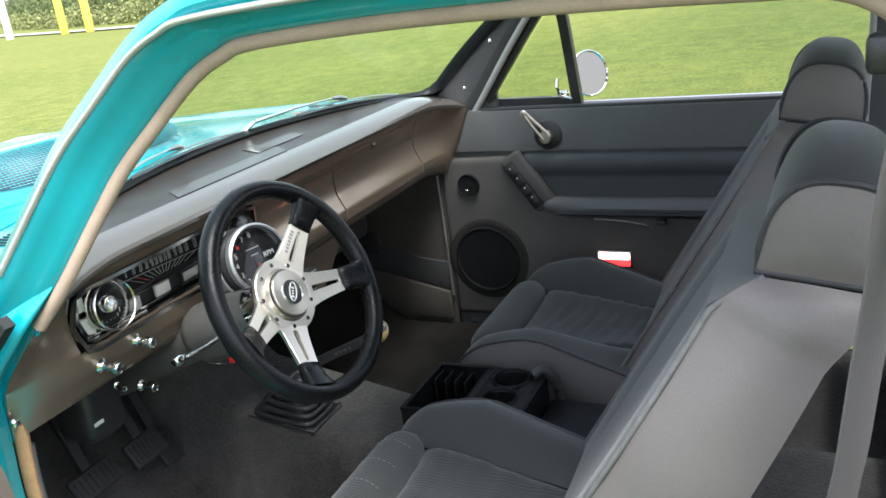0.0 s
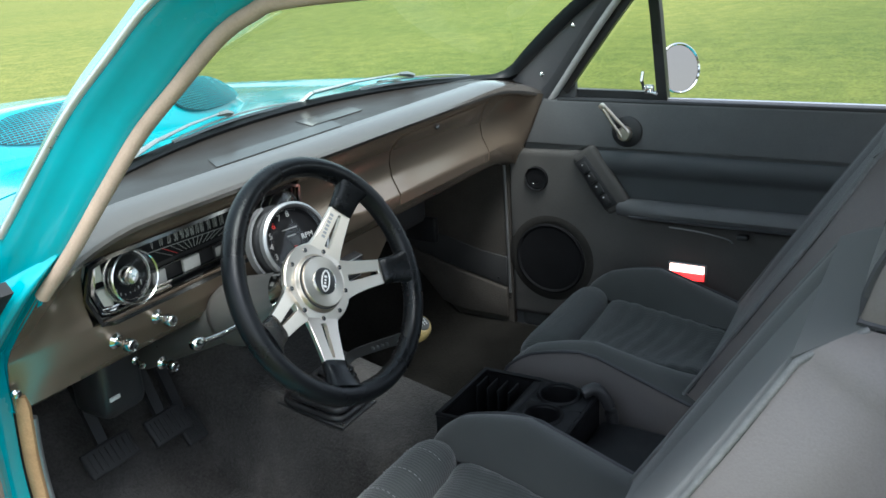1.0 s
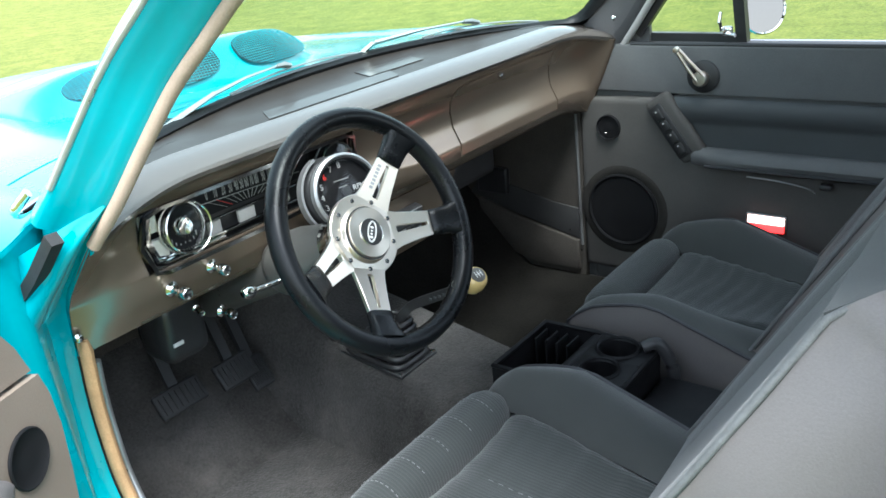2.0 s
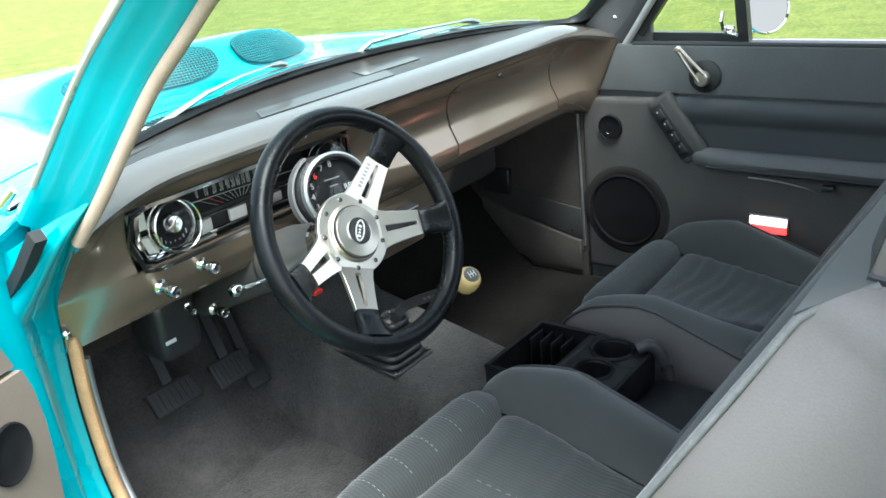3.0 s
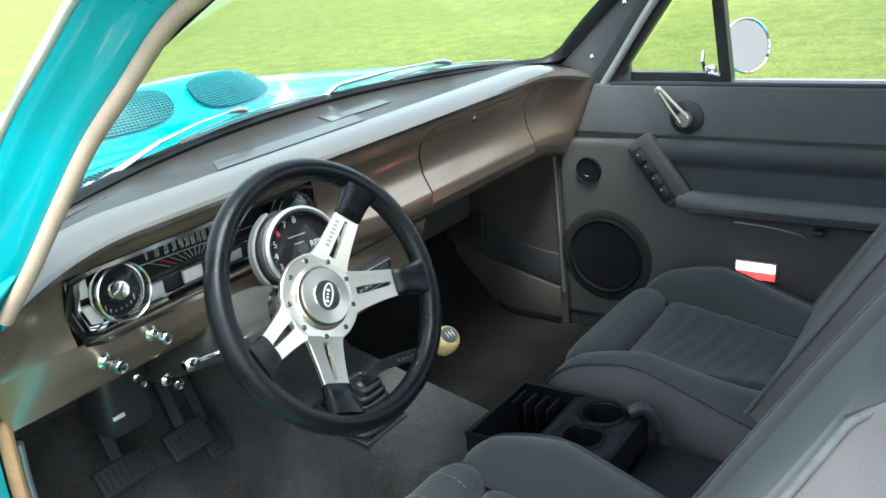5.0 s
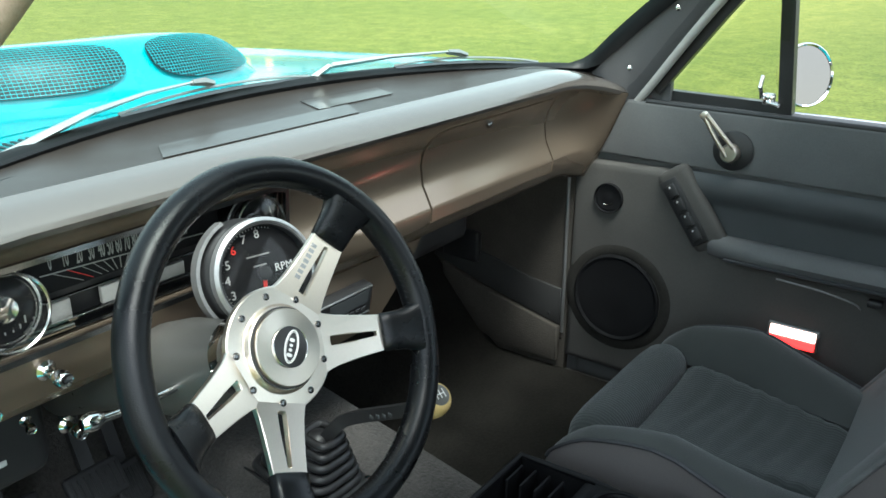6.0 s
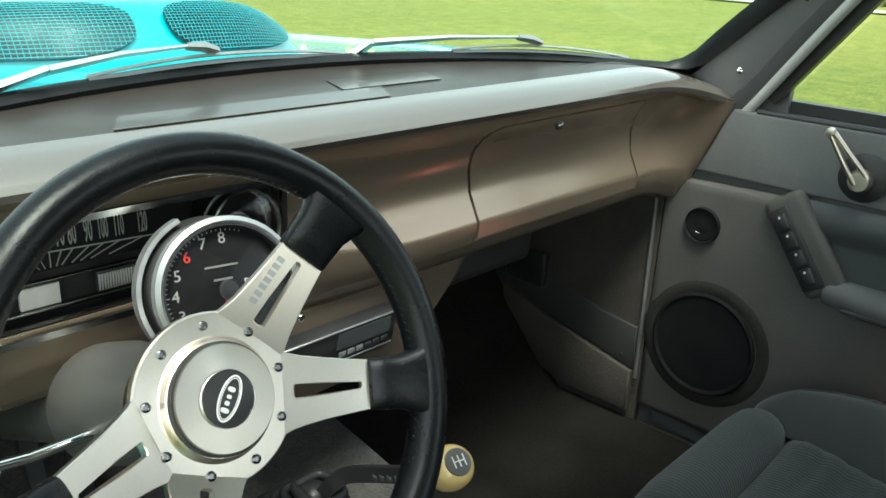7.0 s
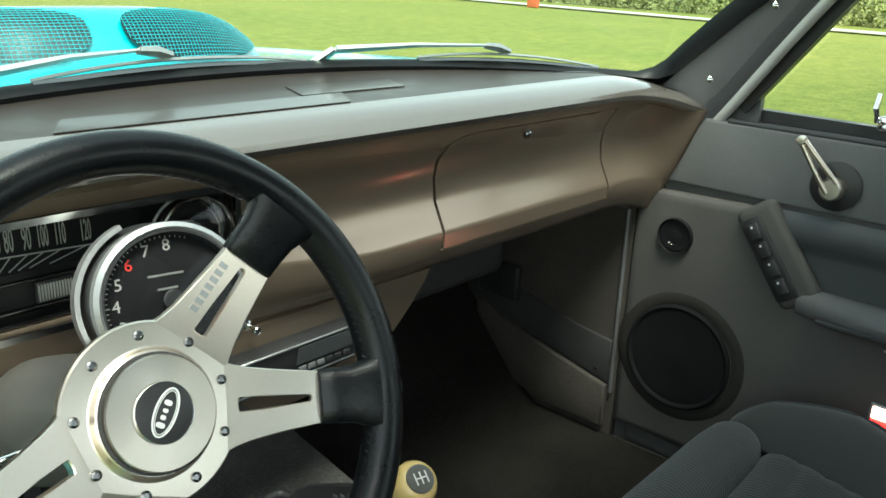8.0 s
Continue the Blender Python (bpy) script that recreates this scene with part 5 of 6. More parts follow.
path += [path[-1] + Vector((0.001, 0.0, -0.01)), path[-1] + Vector((-0.003, 0.002, -0.02)), path[-1] + Vector((-0.014, 0.004, -0.03)), path[-1] + Vector((-0.022, 0.004, -0.036))]
sweep(bm, path, [(0.002, -0.0075), (0.002, 0.0075), (-0.002, 0.0075), (-0.002, -0.0075)], hint=TA)
part("bracket", bm, DULL_METAL, tach, "pale metal clamp bracket")


# ---- passenger door ----
DX = 0.705
pdoor = thing("passenger_door", (DX + 0.03, -0.3, 0.3), "closed car door with dark grey vinyl panels and long armrest", "car door")


def slab(name, poly, x, depth, mat, parent, label="", bevel=0.006, seg=3):
    """A padded piece on the door: outline in (y, z), standing inwards from x."""
    bm = bmesh.new()
    prism(bm, poly, (x, 0, 0), (0, 1, 0), (0, 0, 1), depth, 0)
    inner = min(v.co.x for v in bm.verts) if depth < 0 else max(v.co.x for v in bm.verts)
    es = [e for e in bm.edges if all(abs(v.co.x - inner) < 1e-6 for v in e.verts)]
    bmesh.ops.bevel(bm, geom=es, offset=bevel, segments=seg, affect="EDGES", profile=0.5)
    return part(name, bm, mat, parent, label)


def inward(poly):
    return poly[::-1]


# prism grows along y x z = +x, so inward depth is negative
slab("door_core", [(0.243, 0.22), (0.243, 0.70), (0.198, 0.75), (0.145, 0.868), (-0.78, 0.868), (-0.80, 0.24)], DX + 0.045, -0.042, VINYL, pdoor, "dark grey door skin", 0.003)
slab("upper_panel", [(0.19, 0.752), (0.168, 0.80), (0.148, 0.85), (0.138, 0.866), (-0.78, 0.866), (-0.78, 0.752)], DX, -0.012, VINYL, pdoor, "smooth dark grey vinyl upper panel", 0.006)
bm = bmesh.new()
sweep(bm, [(DX - 0.006, y, 0.866) for y in spread(0.1, -0.78, 12)], circle(0.006, 10, 0.8))
part("belt_rail", bm, BLACK, pdoor, "black window sill rail")
# padded insert: swells under the seam and sinks towards the armrest
bm = bmesh.new()


def insert_pt(y, k):
    x = DX - 0.004 - 0.013 * math.sin(min(1.0, k * 2.4) * math.pi) ** 0.7 * (1 if k < 0.41 else 0) - 0.004 * (1 - k) + 0.006 * k
    return (x + 0.0012 * noise.noise((y * 9, k * 2, 4.0)), y, 0.7455 - 0.14 * k)


sheet(bm, insert_pt, spread(0.03, -0.78, 30), spread(0, 1, 22), thick=-0.008)
part("insert", bm, VINYL_MID, pdoor, "dark slate padded insert")
# front pod carrying tweeter and speaker
POD = [(0.238, 0.735), (0.05, 0.742), (0.03, 0.74), (-0.02, 0.66), (-0.075, 0.595), (-0.11, 0.582), (-0.79, 0.575), (-0.79, 0.28), (0.05, 0.275), (0.236, 0.275)]
slab("speaker_pod", POD, DX, -0.022, POD_VINYL, pdoor, "dark grey speaker pod", 0.018, 5)
SWD = Vector((0, -0.082, -0.115)).normalized()
bm = bmesh.new()
box(bm, (0, 0, -0.012), (0.03, 0.172, 0.066), 0.012, 3)
m = Matrix((Vector((1, 0, 0)), SWD, Vector((1, 0, 0)).cross(SWD))).transposed().to_4x4()
m.translation = (DX - 0.016, -0.008, 0.668)
bmesh.ops.transform(bm, matrix=m, verts=bm.verts)
part("switch_base", bm, POD_VINYL, pdoor, "padded surround of the window switches")
bm = bmesh.new()
box(bm, (0, 0, 0), (0.006, 0.14, 0.036), 0.002, 2)
m2 = m.copy()
m2.translation = (DX - 0.0315, -0.008, 0.668)
bmesh.ops.transform(bm, matrix=m2, verts=bm.verts)
swp = part("switch_panel", bm, BLACK, pdoor, "black switch panel")
for k in range(4):
    bm = bmesh.new()
    box(bm, (0, 0, 0), (0.006, 0.026, 0.019), 0.002, 2)
    mk = m.copy()
    mk.translation = Vector((DX - 0.0355, -0.008, 0.668)) + SWD * (-0.047 + k * 0.0315)
    bmesh.ops.transform(bm, matrix=mk @ Matrix.Rotation(radians(6), 4, "Z"), verts=bm.verts)
    part("switch", bm, BLACK, swp)
    bm = bmesh.new()
    box(bm, Vector((DX - 0.0388, -0.008, 0.668)) + SWD * (-0.055 + k * 0.0315), (0.0008, 0.003, 0.0035), 0, 1)
    part("switch_mark", bm, WHITE_MARK, swp)


def speaker(at, r, parent, name, deep=0.012):
    bm = bmesh.new()
    lathe(bm, [(r * 1.02, 0), (r * 1.02, 0.005), (r * 0.98, 0.008), (r * 0.93, 0.006), (r * 0.9, 0.0015)], at, (-1, 0, 0), 40)
    sp = part(name, bm, SPEAKER, parent, "round black speaker")
    bm = bmesh.new()
    lathe(bm, [(r * 0.92, 0.004), (r * 0.84, 0.005), (r * 0.7, 0.004), (r * 0.4, 0.0035), (r * 0.3, 0.004), (0, 0.0055)], at, (-1, 0, 0), 40)
    part("cone", bm, SPEAKER, sp)
    return sp


speaker((DX - 0.023, 0.154, 0.665), 0.031, pdoor, "tweeter")
# the tweeter's glint, modelled as a short chrome arc
bm = bmesh.new()
sweep(bm, [(DX - 0.034, 0.154 + 0.013 * math.cos(a), 0.665 + 0.013 * math.sin(a)) for a in spread(3.6, 5.2, 8)], circle(0.001, 5))
part("tweeter_glint", bm, CHROME, pdoor, "thin chrome arc imitating a glint")
speaker((DX - 0.023, 0.12, 0.45), 0.094, pdoor, "door_speaker")
bm = bmesh.new()
lathe(bm, [(0.092, 0), (0.1, 0.003), (0.116, 0.002), (0.122, -0.003)], (DX - 0.021, 0.118, 0.45), (-1, 0, 0), 48)
part("speaker_ring", bm, INSULATION, pdoor, "dark ring moulded round the speaker")
# armrest
ARM = [(0.0, 0.0), (0.035, 0.004), (0.052, -0.004), (0.058, -0.016), (0.05, -0.034), (0.02, -0.045), (0.0, -0.048)]
bm = bmesh.new()
ay = [-0.06, -0.08, -0.1, -0.15, -0.25, -0.4, -0.6, -0.74, -0.78]
sheet(bm, lambda y, k: (DX - ARM[int(k)][0] * min(1, 0.55 + (-0.06 - y) * 6), y, 0.628 + ARM[int(k)][1] + 0.01 * min(0, (y + 0.12) * 5 if y > -0.12 else 0)), ay, [float(k) for k in range(7)])
part("armrest", bm, VINYL, pdoor, "long padded vinyl armrest")
bm = bmesh.new()
sweep(bm, [(DX - 0.055, y, 0.598) for y in spread(-0.1, -0.76, 12)], circle(0.0035, 6))
part("armrest_seam", bm, PIPING, pdoor)
bm = bmesh.new()
sweep(bm, spline([(DX - 0.058, -0.2, 0.585), (DX - 0.06, -0.27, 0.582), (DX - 0.058, -0.33, 0.572), (DX - 0.05, -0.345, 0.56)], 5), circle(0.0018, 6))
part("pull_trim", bm, DULL_METAL, pdoor, "thin bright pull trim")
bm = bmesh.new()
box(bm, (DX - 0.045, -0.365, 0.575), (0.02, 0.025, 0.012), 0.003)
part("door_lever", bm, BLACK, pdoor)

def courtesy_lamp(c, nx, uy, parent):
    """Red and white lamp set flat in a door; nx points out of the panel, uy along it."""
    nx, uy = Vector(nx), Vector(uy)
    m = Matrix((uy, Vector((0, 0, 1)), nx)).transposed().to_4x4()
    m.translation = Vector(c)
    bm = bmesh.new()
    box(bm, (0, 0, 0), (0.092, 0.044, 0.008), 0.003)
    bmesh.ops.transform(bm, matrix=m, verts=bm.verts)
    lamp = part("courtesy_lamp", bm, DULL_METAL, parent, "lit door lamp, white above red")
    bm = bmesh.new()
    box(bm, (0, 0.0085, 0.004), (0.082, 0.019, 0.006), 0.002)
    bmesh.ops.transform(bm, matrix=m, verts=bm.verts)
    part("white_lens", bm, LAMP_WHITE, lamp)
    bm = bmesh.new()
    box(bm, (0, -0.0105, 0.004), (0.082, 0.017, 0.006), 0.002)
    bmesh.ops.transform(bm, matrix=m, verts=bm.verts)
    part("red_lens", bm, LAMP_RED, lamp)


courtesy_lamp((DX - 0.024, -0.238, 0.466), (-1, 0, 0), (0, -1, 0), pdoor)
# window crank
CR = Vector((DX - 0.013, -0.08, 0.797))
bm = bmesh.new()
lathe(bm, [(0.037, 0), (0.037, 0.004), (0.03, 0.007), (0.0, 0.009)], CR, (-1, 0, 0), 36)
crank = part("window_crank", bm, BLACK, pdoor, "window crank on a black rosette")
bm = bmesh.new()
lathe(bm, [(0.018, 0.006), (0.0175, 0.018), (0.014, 0.024), (0, 0.025)], CR + Vector((0, 0.002, -0.003)), (-1, 0, 0), 24)
part("crank_boss", bm, ALU, crank, "bright metal boss")
tipc = Vector((DX - 0.045, -0.03, 0.862))
for o in (-0.007, 0.007):
    bm = bmesh.new()
    q = Vector((0, 0.78, 0.62))
    n = Vector((0, -0.62, 0.78)) * o
    sweep(bm, [CR + Vector((-0.022, 0, 0)) + n * 1.5, (CR + Vector((-0.026, 0, 0))).lerp(tipc, 0.5) + n, tipc + n * 0.4], circle(0.0042, 8))
    part("crank_arm", bm, ALU, crank, "bright metal crank arm")
bm = bmesh.new()
lathe(bm, [(0, 0.012), (0.006, 0.011), (0.0075, 0), (0.006, -0.008), (0, -0.009)], tipc, (-1, 0, 0.0), 16)
part("crank_tip", bm, ALU, crank)
# window: division bar, vent frame, latch, glass
bm = bmesh.new()
sweep(bm, [(0.735, -0.153, 0.865), (0.722, -0.135, 1.06), (0.705, -0.12, 1.2)], [(0.012, -0.012), (0.012, 0.012), (-0.012, 0.012), (-0.012, -0.012)])
part("division_bar", bm, BLACK, pdoor, "black window division bar")
VF = [(0.712, 0.078, 0.882), (0.69, 0.0, 0.98), (0.674, -0.05, 1.042), (0.657, -0.108, 1.11), (0.644, -0.155, 1.16)]
bm = bmesh.new()
sweep(bm, VF, [(0.0, -0.008), (0.0, 0.012), (-0.024, 0.012), (-0.024, -0.008)])
part("vent_frame", bm, BLACK, pdoor, "black quarter window frame")
bm = bmesh.new()
sweep(bm, [(0.735, 0.085, 0.878), (0.735, -0.15, 0.876)], [(0.008, -0.01), (0.008, 0.012), (-0.01, 0.012), (-0.01, -0.01)])
part("vent_sill", bm, BLACK, pdoor)
bm = bmesh.new()
box(bm, (0.722, -0.122, 0.893), (0.012, 0.022, 0.022), 0.004)
tube(bm, [(0.712, -0.112, 0.895), (0.706, -0.108, 0.915), (0.71, -0.109, 0.936)], 0.0045, 8)
tube(bm, [(0.712, -0.122, 0.889), (0.704, -0.145, 0.886)], 0.004, 8)
part("vent_latch", bm, CHROME, pdoor, "dark chrome quarter window latch")
bm = bmesh.new()
sheet(bm, lambda u, v: (0.735 - 0.05 * v, 0.075 - 0.22 * u - 0.22 * v * (1 - u), 0.885 + 0.27 * v), spread(0, 1, 3), spread(0, 1, 4))
pv = part("quarter_glass", bm, SIDE_GLASS, pdoor)
pv.visible_shadow = False
bm = bmesh.new()
sweep(bm, [(0.765, y, 0.862) for y in (0.1, -0.3, -0.8)], circle(0.006, 8))
part("outer_moulding", bm, CHROME, pdoor, "bright outer window moulding")
bm = bmesh.new()
sheet(bm, lambda y, a: (0.757 + 0.09 * math.sin(a), y, 0.5 + 0.357 * math.cos(a)), spread(0.3, -0.8, 6), spread(0, 2.2, 12), thick=0.004)
part("outer_skin", bm, PAINT, pdoor, "turquoise outer door skin")

# passenger mirror on the outside of the door
mirror = thing("door_mirror", (0.86, -0.12, 0.86), "round chrome door mirror outside the passenger window", "mirror")
MC, MA = Vector((0.9, -0.140, 0.916)), Vector((-0.6, -0.78, 0.2)).normalized()
MIRROR = surface("mirror_glass", (0.21, 0.19, 0.172), rough=0.02, metal=1.0, coarse=5, fine=100, vary=0.02, bump=0, rough_vary=0.01)
bm = bmesh.new()
lathe(bm, [(0, -0.045), (0.03, -0.04), (0.05, -0.025), (0.061, -0.004), (0.063, 0.002), (0.06, 0.005), (0.057, 0.002)], MC, MA, 40)
part("shell", bm, CHROME, mirror, "chrome mirror shell")
bm = bmesh.new()
lathe(bm, [(0, 0.001), (0.058, 0.001)], MC, MA, 40)
part("mirror_glass", bm, MIRROR, mirror)
bm = bmesh.new()
tube(bm, [MC - MA * 0.03, MC + Vector((-0.03, 0.02, -0.05)), (0.81, -0.11, 0.853)], 0.008, 10, scales=[1, 1, 1.5])
part("stem", bm, CHROME, mirror)

# ---- driver door, open ----
ddoor = thing("driver_door", (-0.76, 0.165, 0.3), "open car door with vinyl inner panels in a lighter, daylit tone", "car door")
DO, DD, DN = Vector((-0.778, 0.162, 0)), Vector((-0.857, -0.515, 0)), Vector((0.515, -0.857, 0))


def dd(s, z, out=0.0):
    return DO + DD * s + DN * out + Vector((0, 0, z))


# DD x z points away from the cabin, so the slabs grow with negative depth
for nm, poly, out, dep, mt, lb in (("door_core", [(0.03, 0.25), (0.02, 0.6), (0.02, 0.75), (0.05, 0.81), (0.1, 0.875), (0.95, 0.9), (0.95, 0.25)], -0.06, -0.05, PAINT, "turquoise door shell"),
                                   ("upper_panel", [(0.032, 0.772), (0.046, 0.81), (0.07, 0.848), (0.1, 0.889), (0.94, 0.915), (0.94, 0.83), (0.2, 0.791)], -0.01, -0.014, VINYL_DAYLIT, "vinyl upper panel in the daylit taupe tone"),
                                   ("lower_panel", [(0.04, 0.27), (0.034, 0.56), (0.024, 0.63), (0.018, 0.69), (0.021, 0.735), (0.03, 0.766), (0.2, 0.786), (0.94, 0.825), (0.94, 0.27)], -0.01, -0.02, VINYL_DAYLIT, "vinyl lower panel in the daylit taupe tone")):
    bm = bmesh.new()
    prism(bm, poly, DO + DN * out, DD, (0, 0, 1), dep)
    part(nm, bm, mt, ddoor, lb)
bm = bmesh.new()
lathe(bm, [(0.036, 0), (0.036, 0.0025), (0.034, 0.0035), (0.031, 0.0015), (0.012, 0.001), (0, 0.002)], dd(0.09, 0.692, 0.011), DN, 32)
part("tweeter", bm, SPEAKER, ddoor, "round black speaker")
bm = bmesh.new()
box(bm, (0, 0, 0), (0.16, 0.05, 0.03), 0.01)
m = Matrix((DD, Vector((0, 0, 1)), DN)).transposed().to_4x4()
m.translation = dd(0.21, 0.655, 0.02)
bmesh.ops.transform(bm, matrix=m @ Matrix.Rotation(radians(-50), 4, "Z"), verts=bm.verts)
part("switch_base", bm, SEAT_VINYL, ddoor, "padded switch surround")
bm = bmesh.new()
box(bm, (0, 0, 0), (0.6, 0.05, 0.06), 0.015)
m.translation = dd(0.55, 0.61, 0.03)
bmesh.ops.transform(bm, matrix=m, verts=bm.verts)
part("armrest", bm, VINYL_DAYLIT, ddoor, "padded armrest in the daylit taupe tone")
courtesy_lamp(dd(0.42, 0.466, 0.018), DN, -DD, ddoor)
# sloping front post of the door's window frame, with its glass
bm = bmesh.new()
sweep(bm, [dd(0.06, 0.868, -0.02), dd(0.084, 0.926, -0.022), dd(0.108, 0.975, -0.024), dd(0.185, 1.09, -0.03), dd(0.27, 1.18, -0.034), dd(0.37, 1.215, -0.036), dd(0.9, 1.21, -0.036)], [(0.009, -0.012), (0.009, 0.012), (-0.009, 0.012), (-0.009, -0.012)])
part("window_frame", bm, VINYL_DAYLIT, ddoor, "dark window frame post")
bm = bmesh.new()
prism(bm, [(0.07, 0.87), (0.09, 0.926), (0.115, 0.975), (0.19, 1.09), (0.275, 1.175), (0.9, 1.2), (0.94, 0.88)], DO - DN * 0.024, DD, (0, 0, 1), -0.004)
part("pane", bm, SIDE_GLASS, ddoor).visible_shadow = False
# rubber stop and check bolt on the jamb
seal = thing("jamb_seal", (-0.765, 0.14, 0.83), "black rubber corner seal on the door jamb", "rubber seal")
bm = bmesh.new()
sweep(bm, [(-0.737, 0.136, 0.915), (-0.744, 0.19, 0.862), (-0.752, 0.25, 0.81)], [(0.004, -0.008), (0.004, 0.008), (-0.012, 0.008), (-0.012, -0.008)])
part("strip", bm, RUBBER, seal)
for at in ((-0.743, 0.252, 0.615), (-0.745, 0.25, 0.50)):
    b = thing("jamb_plug", at, "dark round plug in the door jamb", "plug", "door jamb plugs")
    bm = bmesh.new()
    lathe(bm, [(0.011, -0.006), (0.011, 0.0015), (0.008, 0.003), (0.006, 0.0015), (0, 0.0015)], at, (0.45, -0.9, 0), 20)
    part("plug", bm, RUBBER, b)
s = thing("jamb_screw", (-0.69, 0.25, 0.728), "small pale trim screw at the dash end", "screw")
bm = bmesh.new()
lathe(bm, [(0.006, -0.003), (0.006, 0.002), (0.003, 0.004), (0, 0.004)], (-0.69, 0.252, 0.73), (-0.2, -1, 0.1), 16)
part("head", bm, CHROME, s)
for z, y, x in ((0.931, 0.128, 0.668), (1.048, 0.035, 0.642)):
    s = thing("pillar_screw", (x, y, z), "small bright screw in the pillar trim", "screw", "pillar screws")
    bm = bmesh.new()
    lathe(bm, [(0.005, -0.004), (0.005, 0.002), (0.003, 0.0035), (0, 0.0035)], (x, y, z), (-0.75, -0.6, 0.1), 16)
    part("head", bm, CHROME, s)


# ---- seats ----
THREAD = surface("grey_thread", (0.3, 0.3, 0.3), rough=0.8, coarse=40, fine=500, bump=0)


def seat(cx, back, head_back, label, stitched):
    st = thing("seat", (cx, -0.35, 0.25), label, "car seat", "front seats")
    W = 0.235
    fy = -0.015 + back

    def crown(name, x0, x1, y0, y1, f, mat, lb=""):
        """A stuffed pad whose top follows f(a, b), with a and b from -1 to 1, and whose edges tuck down."""
        bm = bmesh.new()
        us = [-1, -0.985, -0.94, -0.87] + spread(-0.78, 0.78, 13) + [0.87, 0.94, 0.985, 1]

        def g(a, b):
            tuck = 0.0
            for q in (abs(a), abs(b)):
                if q > 0.78:
                    tuck += (1 - math.sqrt(max(0, 1 - ((q - 0.78) / 0.22) ** 2)))
            return ((x0 + x1) / 2 + (x1 - x0) / 2 * a * (1 - 0.27 * (1 - b)), (y0 + y1) / 2 + (y1 - y0) / 2 * b, f(a, b) - 0.035 * tuck)

        sheet(bm, g, us, us[:4] + spread(-0.78, 0.78, 61) + us[-4:])
        return part(name, bm, mat, st, lb, smooth=70)

    # front roll, pleated centre, side bolsters
    bm = bmesh.new()

    def roll(u, a):
        k = 1 - abs(u) ** 10
        return (cx + 0.183 * u, fy - 0.045 + 0.045 * (0.4 + 0.6 * k) * math.cos(a), 0.425 + 0.043 * (0.35 + 0.65 * k) * math.sin(a))

    sheet(bm, roll, [-1, -0.99, -0.96, -0.9] + spread(-0.8, 0.8, 9) + [0.9, 0.96, 0.99, 1], spread(-1.2, math.pi + 0.3, 17))
    part("front_roll", bm, CLOTH, st, "rounded cloth front roll", smooth=80)
    crown("centre_panel", cx - 0.178, cx + 0.178, fy - 0.52, fy - 0.083, lambda a, b: 0.452 - 0.018 * (1 - a * a) - 0.012 * (1 - b) + (0.004 if stitched else 0.0008) * abs(math.sin(a * 9.4)) + 0.0035 * noise.noise((a * 1.6, b * 7, cx * 7)) + (0.0004 if stitched else 0.0032) * abs(math.sin(b * 21 + 1.2 * math.sin(a * 3.1) + 0.8 * noise.noise((a * 2, b * 3, 1.0)))), CLOTH, "striped grey cloth seat panel with sewn pleats")

    # rows of pale dashed stitching, front to back
    for col in (-0.12, -0.06, 0.0, 0.06, 0.12) if stitched else ():
        bm = bmesh.new()
        for k in range(9):
            a = 0.5 + k * 0.22
            p, q = Vector(roll(col / 0.183, a)), Vector(roll(col / 0.183, a + 0.12))
            n = Vector((0, math.cos(a), math.sin(a))) * 0.0006
            sweep(bm, [p + n, q + n], circle(0.0005, 4))
        for k in range(20):
            y = fy - 0.115 - k * 0.017
            z = [0.452 - 0.018 * (1 - (col / 0.178) ** 2) - 0.012 * (1 - ((yy - (fy - 0.3015)) / 0.2185)) + 0.004 * abs(math.sin(col / 0.178 * 9.4)) + 0.0006 for yy in (y, y - 0.008)]
            if abs((y - (fy - 0.3015)) / 0.2185) < 0.76:
                tp = [col * (1 - 0.27 * (1 - (yy - (fy - 0.3015)) / 0.2185)) for yy in (y, y - 0.008)]
                lift = [0.0035 * noise.noise((col / 0.178 * 1.6, (yy - (fy - 0.3015)) / 0.2185 * 7, cx * 7)) for yy in (y, y - 0.008)]
                sweep(bm, [(cx + tp[0], y, z[0] + lift[0]), (cx + tp[1], y - 0.008, z[1] + lift[1])], circle(0.0005, 4))
        tagged(part("stitching", bm, THREAD, st, "pale dashed stitching"), kind="stuff")

    def edge_z(u):
        """Height of the bolster's piped edge along the cushion."""
        return 0.452 + 0.047 * math.sin(min(1.0, u * 2.6) * math.pi / 2) - 0.17 * max(0, u - 0.36)

    for s in (-1, 1):
        bm = bmesh.new()

        def bol(u, v, s=s):
            y = fy - 0.01 - 0.5 * u
            e = edge_z(u)
            k = min(1.0, u * 9) ** 0.5
            x = W - (0.058 + 0.092 * u) * v
            z = e + 0.014 * math.sin(v * math.pi) * k - (e - 0.43) * v ** 3
            return (cx + s * x, y - 0.018 * (1 - k) * 0 , z - 0.03 * (1 - k))

        sheet(bm, bol, [0, 0.01, 0.025, 0.05, 0.08] + spread(0.12, 1, 16), spread(0, 1, 10), thick=0.012 * -s)
        part("bolster", bm, CLOTH_PLAIN, st, "plain grey cloth side bolster", smooth=70)
        bm = bmesh.new()

        def skirt(u, v, s=s):
            k = min(1.0, u * 9) ** 0.5
            return (cx + s * (W + 0.014 * math.sin(v * math.pi) - 0.03 * v), fy - 0.01 - 0.5 * u + 0.02 * math.sin(v * 2.5) * (1 - u), edge_z(u) - 0.03 * (1 - k) - 0.002 - 0.2 * v)

